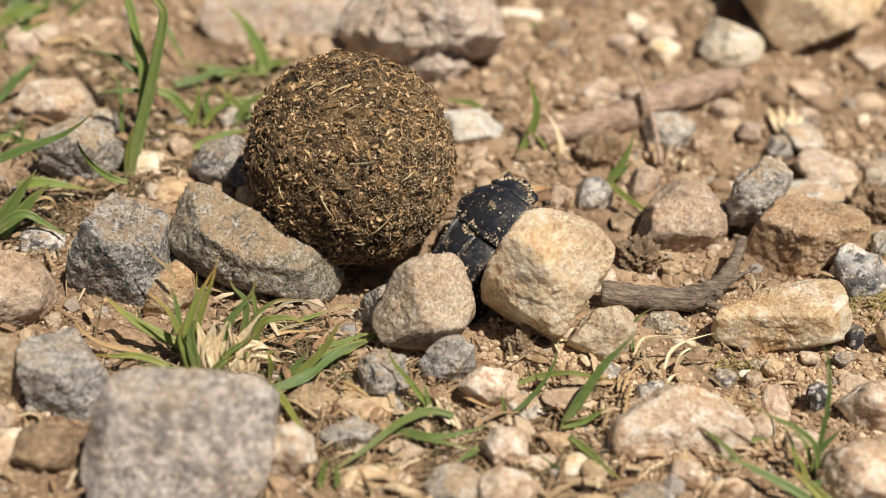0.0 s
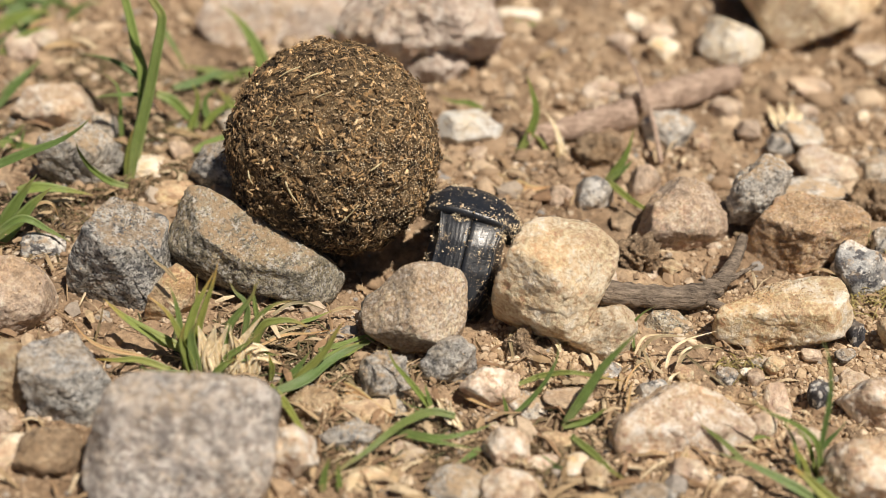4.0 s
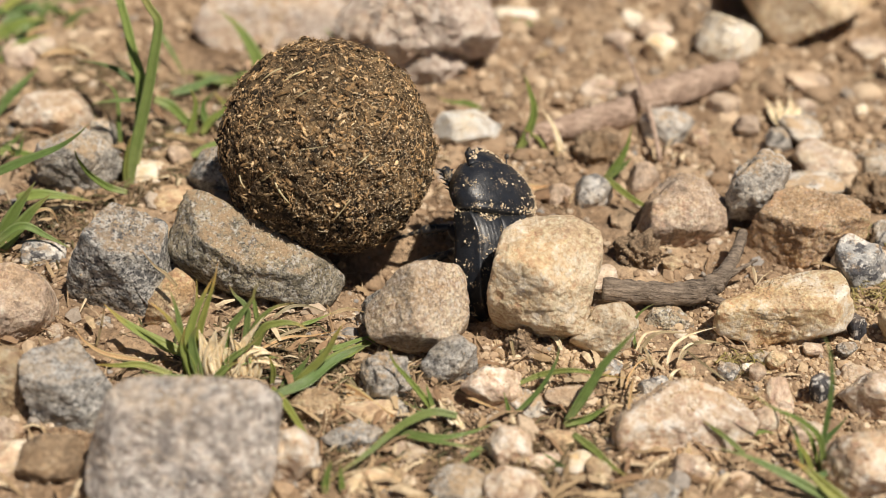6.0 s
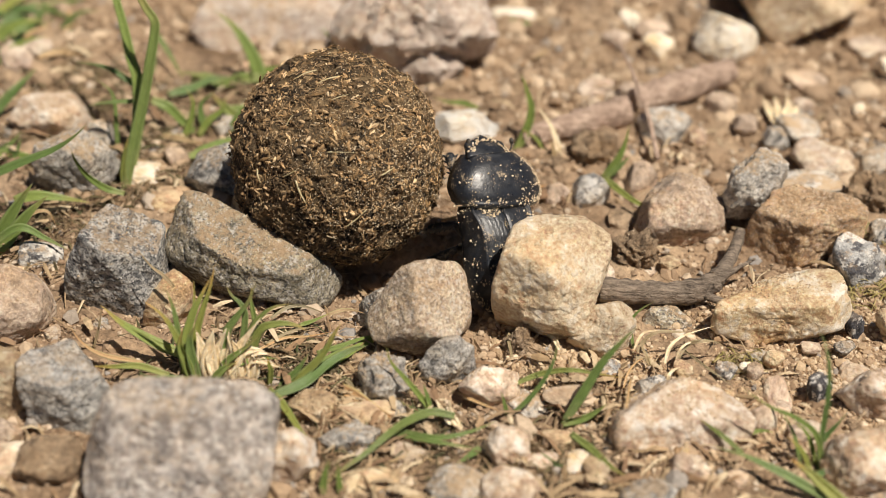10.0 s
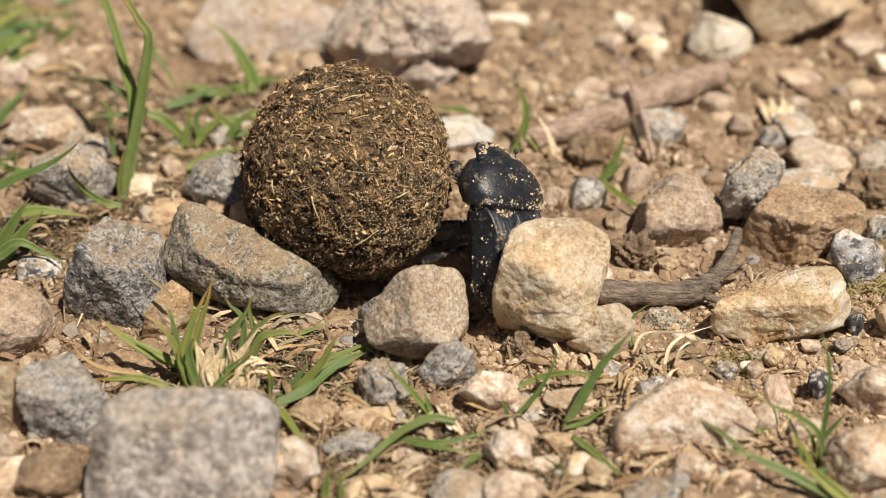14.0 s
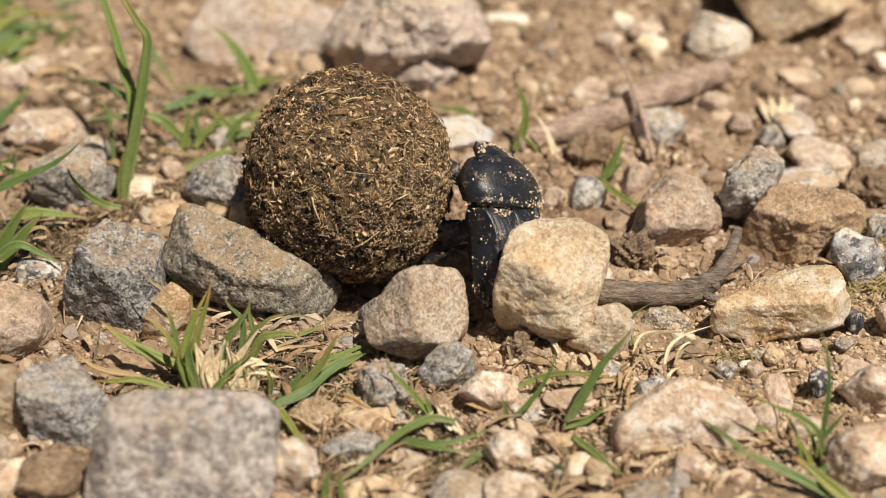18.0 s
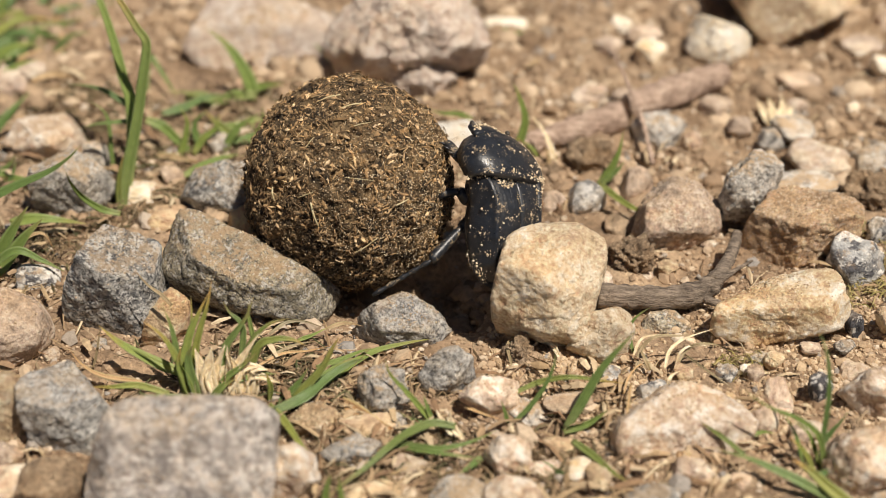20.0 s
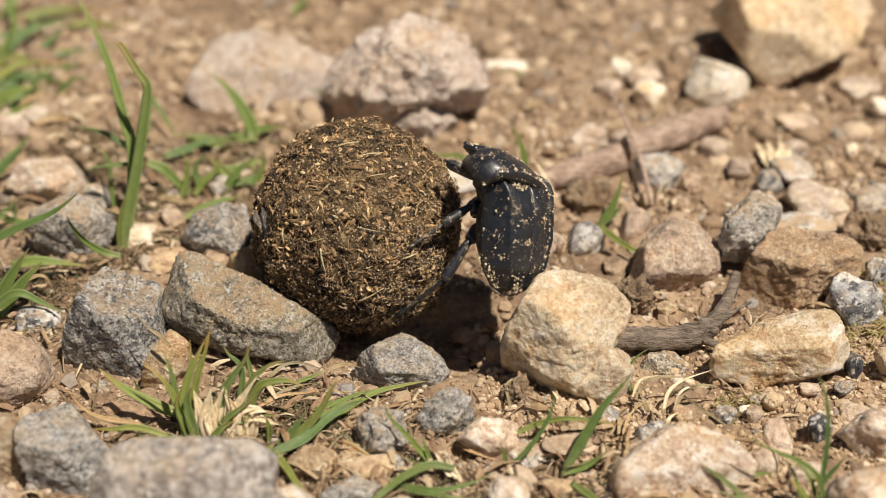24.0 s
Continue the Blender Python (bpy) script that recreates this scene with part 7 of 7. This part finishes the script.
fore_left = leg("fore_leg", (-1.5, 7.0, -3.6), (-4.4, 4.4, -2.6), (-6.5, 11.4, -4.2), (-6.3, 14.4, -5.2), 1.25, 1)
fore_right = leg("fore_leg", (4.2, 4.5, -3.4), (5.6, 5.2, -7.0), (1.5, 7.0, -9.0), (0.4, 7.6, -10.5), 1.4, 1)
mid_left = leg("middle_leg", (-1.5, -4.7, -6.4), (-5.0, -4.9, -6.2), (-8.7, -8.2, -9.0), (-12.3, -12.7, -13.5), 1.15)
leg("middle_leg", (4.8, -1.6, -4.4), (6.0, 0.4, -8.0), (4.6, -3.0, -12.0), (3.6, -5.0, -14.0), 1.1)
hind_left = leg("hind_leg", (-0.5, -8.2, -6.4), (-4.0, -10.8, -7.1), (-6.9, -17.9, -10.0), (-8.2, -24.9, -19.7), 1.25)
leg("hind_leg", (4.6, -7.4, -4.6), (6.4, -11.0, -7.6), (6.0, -16.0, -9.0), (5.4, -18.0, -10.0), 1.2)

# ---- the fly ----
fly = thing("fly", (-140, 120, 30), "small black fly with clear wings", "fly")
ball3, tri3 = sphere(3)
part("thorax", mesh_of("fly_thorax", ball3 * np.array([0.62, 0.8, 0.6]) + np.array([0, 0.2, 0.8]), tri3, MAT["fly_body"]), fly)
part("head", mesh_of("fly_head", ball3 * np.array([0.55, 0.42, 0.5]) + np.array([0, 1.3, 0.75]), tri3, MAT["fly_body"]), fly)
part("abdomen", mesh_of("fly_abdomen", ball3 * np.array([0.52, 1.15, 0.5]) + np.array([0, -1.5, 0.7]), tri3, MAT["fly_body"]), fly)
for side in (-1, 1):
    outline = [(0.25 * side, 0.1), (0.9 * side, -0.3), (1.5 * side, -1.5), (1.35 * side, -2.9), (0.8 * side, -3.4), (0.3 * side, -2.2)]
    v = [(x, y, 1.25 + 0.12 * abs(x)) for x, y in outline] + [(x, y, 1.22 + 0.12 * abs(x)) for x, y in outline]
    f = [tuple(range(6)), tuple(range(11, 5, -1))] + [(i, i + 6, (i + 1) % 6 + 6, (i + 1) % 6) for i in range(6)]
    part("wing", mesh_of("wing", v, f, MAT["fly_wing"], False), fly, "clear veined wing")
    for y, reach in ((0.8, 1.0), (0.2, 0.1), (-0.4, -1.1)):
        v, f = tube([(0.4 * side, y, 0.6), (1.2 * side, y + reach * 0.5, 0.9), (1.7 * side, y + reach, 0.0)], (0.1, 0.08, 0.05), 5, 4)
        part("leg", mesh_of("fly_leg", v, f, MAT["fly_body"]), fly)


# ---- what moves ----
def keyed(ob, rows):
    walk(ob, [(t, pose(x * MM, y * MM, z * MM, rx, ry, rz)) for t, x, y, z, rx, ry, rz in rows])


def neck(nod, roll, yaw, slide):
    """The turn of the fore body about the joint behind the neck shield."""
    joint = Matrix.Translation((0, 0.3 * MM, 2.4 * MM))
    return Matrix.Translation((slide * MM, 0, 0)) @ joint @ pose(0, 0, 0, nod, roll, yaw) @ joint.inverted()


def bent(ob, rows):
    """Keys a part of the fore body: rows of seconds, degrees of nod, roll and yaw, and a sideways slide."""
    rest = ob.matrix_basis.copy()
    walk(ob, [(t, neck(*turn) @ rest) for t, *turn in rows])


def swung(ob, rows):
    """Keys a leg that turns in its hip: rows of seconds and degrees about x, y and z."""
    rest = ob.matrix_basis.copy()
    walk(ob, [(t, rest @ pose(0, 0, 0, rx, ry, rz)) for t, rx, ry, rz in rows])


def reached(ob, bends, rows):
    """Keys a leg that nods with the neck and turns in its hip as well."""
    rest = ob.matrix_basis.copy()
    keys = []
    for t in sorted({k[0] for k in bends} | {k[0] for k in rows}):
        fore = [float(np.interp(t, [k[0] for k in bends], [k[i] for k in bends])) for i in (1, 2, 3, 4)]
        turn = [float(np.interp(t, [k[0] for k in rows], [k[i] for k in rows])) for i in (1, 2, 3)]
        keys.append((t, neck(*fore) @ rest @ pose(0, 0, 0, *turn)))
    walk(ob, keys)


def motions():
    keyed(dung_ball, [
        (0, -18.17, -0.80, 17.05, 2.7, -12.6, 6.5),
        (0.5, -18.27, -0.80, 17.18, 3.4, -12.1, 6.9),
        (1, -18.82, -0.80, 17.57, 2.9, -15.2, 7.4),
        (1.5, -18.96, -0.80, 17.68, 3.2, -14.9, 7.2),
        (2, -19.44, -0.80, 18.18, 2.3, -10.8, 3.9),
        (2.5, -19.72, -0.80, 18.95, 4.6, -7.7, 1.7),
        (4.5, -21.78, -0.80, 19.99, 2.7, -17.8, -2.5),
        (5, -22.12, -0.80, 20.46, 2.9, -20.5, -2.7),
        (5.5, -22.13, -0.80, 20.60, 3.4, -20.6, -3.7),
        (6, -21.83, -0.80, 20.23, 2.1, -19.8, -3.2),
        (6.5, -21.89, -0.80, 19.85, 0.9, -19.4, -2.3),
        (7, -21.81, -0.80, 19.49, -0.1, -19.0, -1.7),
        (7.5, -21.37, -0.80, 19.41, -0.2, -18.2, -2.6),
        (8, -21.07, -0.80, 19.16, -1.1, -17.3, -2.6),
        (8.5, -20.14, -0.80, 19.09, -0.7, -13.1, -2.4),
        (9, -19.92, -0.80, 18.70, -1.8, -13.1, -2.3),
        (9.5, -19.91, -0.80, 18.42, -2.4, -10.1, -0.3),
        (10, -19.57, -0.80, 18.16, -2.4, -7.7, 0.0),
        (10.5, -19.34, -0.80, 18.06, -2.1, -6.0, 0.4),
        (12.5, -17.77, -0.80, 16.72, -0.7, 1.5, 1.9),
        (13, -17.53, -0.80, 16.95, -0.1, 0.4, 0.7),
        (13.5, -17.43, -0.80, 17.00, -0.0, 0.4, 0.5),
        (14, -17.25, -0.80, 17.00, 0.0, -0.0, 0.0),
        (14.5, -17.09, -0.80, 16.87, -0.5, -0.4, -0.4),
        (15, -17.08, -0.80, 16.72, -0.7, -0.1, -0.5),
        (15.5, -17.18, -0.80, 16.49, -1.4, -0.2, -0.0),
        (16, -17.03, -0.80, 16.62, -1.0, -0.3, -0.4),
        (16.5, -16.96, -0.80, 16.70, -0.5, -0.1, -0.5),
        (17, -16.77, -0.80, 16.57, -1.0, -0.5, -1.2),
        (17.5, -16.70, -0.80, 16.45, -1.3, -0.3, -1.3),
        (18, -16.81, -0.80, 16.31, -1.8, -0.1, -0.7),
        (18.5, -16.64, -0.80, 16.16, -2.1, -0.5, -1.4),
        (20.5, -16.31, -0.80, 15.80, -2.7, -0.4, -2.2),
        (21, -15.74, -0.80, 16.12, -0.0, 3.8, -1.9),
        (21.5, -15.62, -0.80, 16.40, 1.2, 5.3, -1.7),
        (22, -15.25, -0.80, 16.13, 1.9, 6.4, -2.5),
        (22.5, -15.00, -0.80, 16.07, 1.6, 5.9, -3.2),
        (23, -14.96, -0.80, 16.14, 1.9, 5.5, -3.4),
        (23.5, -14.80, -0.80, 15.92, 1.6, 5.5, -4.0),
        (24, -15.01, -0.80, 15.62, 0.3, 5.4, -3.3),
    ])
    keyed(beetle, [
        (0, 6.89, -8.19, 7.40, 52.6, 9.0, -43.0),
        (0.5, 6.58, -8.17, 8.69, 60.8, 21.3, -40.0),
        (1, 8.68, -9.08, 14.29, 46.0, 13.9, -34.8),
        (1.5, 8.57, -8.65, 15.35, 56.3, 9.8, -33.8),
        (2, 7.22, -8.51, 13.4, 62.0, 5.0, -34.0),
        (2.5, 7.20, -8.23, 11.2, 52.0, -10.0, -33.0),
        (4.5, 3.85, -8.43, 12.03, 54.7, 18.8, 12.5),
        (4.7, 5.60, -8.30, 12.89, 60.5, 20.9, 22.7),
        (5, 7.21, -9.01, 13.05, 55.4, 21.4, 27.1),
        (5.5, 7.43, -9.04, 12.96, 55.3, 19.5, 28.0),
        (7, 8.18, -9.11, 12.92, 55.0, 14.5, 29.6),
        (10, 8.58, -9.16, 14.26, 56.4, 9.1, 30.2),
        (10.5, 8.91, -9.15, 14.22, 56.8, 10.6, 30.4),
        (12.5, 10.61, -9.12, 14.05, 57.8, 15.8, 32.5),
        (14, 11.08, -9.07, 14.77, 58.8, 20.0, 33.1),
        (16, 10.97, -9.08, 15.09, 59.3, 18.7, 33.8),
        (18.5, 10.84, -9.07, 15.24, 60.0, 17.1, 34.7),
        (20.5, 11.84, -9.70, 24.44, 73.4, 25.4, 42.0),
        (21, 12.71, -10.00, 25.31, 79.3, 28.6, 48.6),
        (21.5, 12.63, -10.16, 28.10, 72.3, 25.5, 41.0),
        (22, 12.93, -10.59, 30.45, 70.4, 23.6, 41.9),
        (22.5, 13.27, -10.57, 30.85, 70.3, 23.8, 41.7),
        (23, 13.31, -10.55, 30.96, 70.1, 23.9, 41.4),
        (23.5, 13.39, -10.55, 30.98, 69.8, 24.0, 41.1),
        (24, 13.51, -10.55, 30.98, 69.1, 24.2, 40.9),
    ])
    keyed(yellow_stone, [
        (0, 16.86, -24.30, 11.90, -1.0, 12.8, -9.7),
        (0.5, 16.84, -24.30, 13.00, -1.3, 14.4, -10.9),
        (1, 18.23, -24.30, 13.95, -2.8, 20.7, -16.1),
        (1.5, 18.22, -24.30, 14.02, -2.8, 20.7, -16.1),
        (2, 17.95, -24.30, 13.92, -1.6, 16.0, -12.2),
        (2.5, 19.06, -24.30, 13.57, -2.0, 17.6, -13.5),
        (4.5, 17.07, -24.30, 9.82, 0.0, -0.0, 0.0),
        (5, 15.73, -24.30, 9.92, -0.2, -4.8, 3.6),
        (5.5, 16.49, -24.30, 10.05, -0.1, -3.0, 2.2),
        (6, 16.67, -24.30, 10.11, -0.1, -3.0, 2.2),
        (6.5, 16.73, -24.30, 10.18, -0.1, -2.7, 2.0),
        (7, 16.86, -24.30, 10.16, -0.0, -2.1, 1.6),
        (7.5, 16.89, -24.30, 10.26, -0.0, -2.1, 1.6),
        (8, 16.96, -24.30, 10.48, -0.0, -2.2, 1.6),
        (8.5, 17.30, -24.30, 10.45, -0.0, -1.2, 0.9),
        (9, 17.49, -24.30, 10.58, -0.0, -0.7, 0.5),
        (9.5, 17.91, -24.30, 10.61, -0.0, 0.3, -0.3),
        (10, 18.08, -24.30, 10.42, -0.0, 1.3, -1.0),
        (10.5, 18.09, -24.30, 10.44, -0.0, 0.6, -0.4),
        (12.5, 18.16, -24.30, 10.62, -0.0, -0.9, 0.7),
        (13, 18.42, -24.30, 10.37, -0.0, 0.0, -0.0),
        (13.5, 18.41, -24.30, 10.35, -0.0, 0.2, -0.2),
        (14, 18.43, -24.30, 10.37, 0.0, -0.0, 0.0),
        (14.5, 18.43, -24.30, 10.30, 0.0, -0.1, 0.1),
        (15, 18.45, -24.30, 10.39, 0.0, -0.1, 0.1),
        (15.5, 18.43, -24.30, 10.40, 0.0, -0.0, 0.0),
        (16, 18.45, -24.30, 10.42, 0.0, -0.0, 0.0),
        (16.5, 18.45, -24.30, 10.33, 0.0, -0.0, 0.0),
        (17, 18.49, -24.30, 10.31, 0.0, -0.3, 0.3),
        (17.5, 18.48, -24.30, 10.31, 0.0, -0.4, 0.3),
        (18, 18.50, -24.30, 10.34, 0.0, -0.3, 0.2),
        (18.5, 18.49, -24.30, 10.24, 0.0, -0.7, 0.5),
        (20.5, 18.10, -24.30, 10.26, 0.0, -0.7, 0.5),
        (21, 18.11, -24.30, 10.17, -0.0, 0.4, -0.3),
        (21.5, 19.81, -24.30, 9.31, -0.3, 6.0, -4.2),
        (22, 20.82, -24.30, 8.97, -0.7, 9.9, -7.0),
        (22.5, 20.97, -24.30, 9.08, -1.0, 11.8, -8.3),
        (23, 21.03, -24.30, 9.13, -1.0, 12.2, -8.6),
        (23.5, 21.05, -24.30, 8.99, -1.0, 12.3, -8.6),
        (24, 21.08, -24.30, 8.94, -1.1, 12.7, -8.8),
    ])
    keyed(tan_stone, [
        (0, -3.91, -30.00, 7.77, -0.9, -11.2, 8.4),
        (0.5, -4.07, -30.00, 7.77, -0.7, -9.6, 7.2),
        (1, -4.03, -30.00, 7.20, -0.3, -6.4, 4.8),
        (1.5, -4.12, -30.00, 7.20, -0.2, -4.8, 3.6),
        (2, -4.56, -30.00, 7.12, -0.0, 1.6, -1.2),
        (2.5, -5.23, -30.00, 7.19, -0.2, 6.4, -4.8),
        (4.5, -5.21, -30.00, 7.10, -0.1, 3.2, -2.4),
        (5, -5.14, -30.00, 7.22, 0.0, -0.0, 0.0),
        (7, -4.74, -30.00, 7.23, 0.0, -0.0, 0.0),
        (8.5, -4.46, -30.00, 7.44, -0.0, -1.6, 1.2),
        (10, -4.18, -30.00, 7.27, -0.1, -3.2, 2.4),
        (10.5, -4.27, -30.00, 7.10, -0.0, -2.4, 1.8),
        (12.5, -4.51, -30.00, 7.20, 0.0, -0.0, 0.0),
        (14, -4.44, -30.00, 7.46, 0.0, -0.0, 0.0),
        (16, -4.38, -30.00, 7.56, 0.0, -0.0, 0.0),
        (18, -4.38, -30.00, 7.61, 0.0, -0.0, 0.0),
        (18.5, -4.36, -30.00, 7.58, 0.0, -0.0, 0.0),
        (19, -2.00, -44.00, 12.00, -40.0, 0.0, 5.0),
        (19.4, 8.00, -68.00, 9.00, -85.0, 0.0, 8.0),
        (19.8, 15.00, -92.00, 7.50, -130.0, 0.0, 10.0),
        (20.2, 16.00, -104.00, 6.50, -150.0, 0.0, 12.0),
        (24, 16.00, -104.00, 6.50, -150.0, 0.0, 12.0),
    ])
    keyed(fly, [
        (0, -140.00, 120.00, 30.00, 0.0, 0.0, 0.0),
        (19.4, -140.00, 120.00, 30.00, 0.0, 0.0, 0.0),
        (20, -70.00, 40.00, 40.00, 0.0, 0.0, -60.0),
        (20.5, -32.33, 5.07, 29.75, 38.0, -16.4, -68.8),
        (20.8, -33.84, 3.82, 28.27, 44.1, -17.9, -67.0),
        (21.1, -33.31, 3.84, 28.35, 43.9, -17.8, -67.1),
        (21.4, -33.04, 3.51, 27.84, 42.7, -24.2, -60.2),
        (21.7, -33.09, 3.66, 28.16, 41.4, -25.6, -58.1),
        (22, -32.83, 3.73, 28.09, 42.0, -23.9, -60.2),
        (22.3, -33.13, 3.21, 27.27, 43.9, -25.6, -58.9),
        (22.6, -31.49, 1.42, 26.99, 34.1, -36.9, -36.5),
        (22.9, -30.37, -6.82, 27.20, -46.5, 26.9, 150.7),
        (23.2, -30.10, -7.79, 26.83, -48.3, 26.4, 151.7),
        (23.4, -30.52, -8.66, 25.35, -52.7, 27.0, 150.1),
        (23.6, -29.61, -11.29, 24.10, -56.2, 29.2, 155.9),
        (24, -29.46, -12.32, 23.01, -57.8, 32.7, 159.0),
    ])
    bends = [(0, -20, -1, 1, 0.0), (0.5, -20, -1, 1, 0.0), (1, -30, -0, -0, 0.0), (1.5, -30, -0, -0, 0.0), (2, -68, -0, -3, -0.1), (2.5, -61, 4, 2, 0.4), (4.5, -52, 0, -5, -0.1), (4.7, -20, 11, -4, 2.4), (5, -20, 11, -4, 2.4), (10, -11, 5, -5, 1.7), (14, -18, 6, -5, 1.2), (18.5, -21, 8, -9, 1.6), (20.5, -45, 3, -11, 1.1), (21, -51, 2, -12, 1.0), (22, -63, 8, -16, 1.0), (24, -60, 8, -15, 0.3)]
    for ob in (thorax, head, *feelers, fore_right):
        bent(ob, bends)
    reached(fore_left, bends, [(0, -4, -41, -11), (18.5, -4, -41, -11), (20.5, 0, -12, -3), (21, -3, -1, -2), (22, 0, 0, 0), (24, 0, 0, 0)])
    swung(mid_left, [(0, 14, -28, -51), (18.5, 14, -28, -51), (20.5, -4, -4, -25), (21, -12, 6, -15), (22, 0, 0, 0), (24, 0, 0, 0)])
    swung(hind_left, [(0, 38, -35, -78), (18.5, 38, -35, -78), (19.5, 8, -6, -46), (20.5, -20, 24, -14), (21, -12, 26, -13), (22, 0, 0, 0), (24, 0, 0, 0)])


motions()
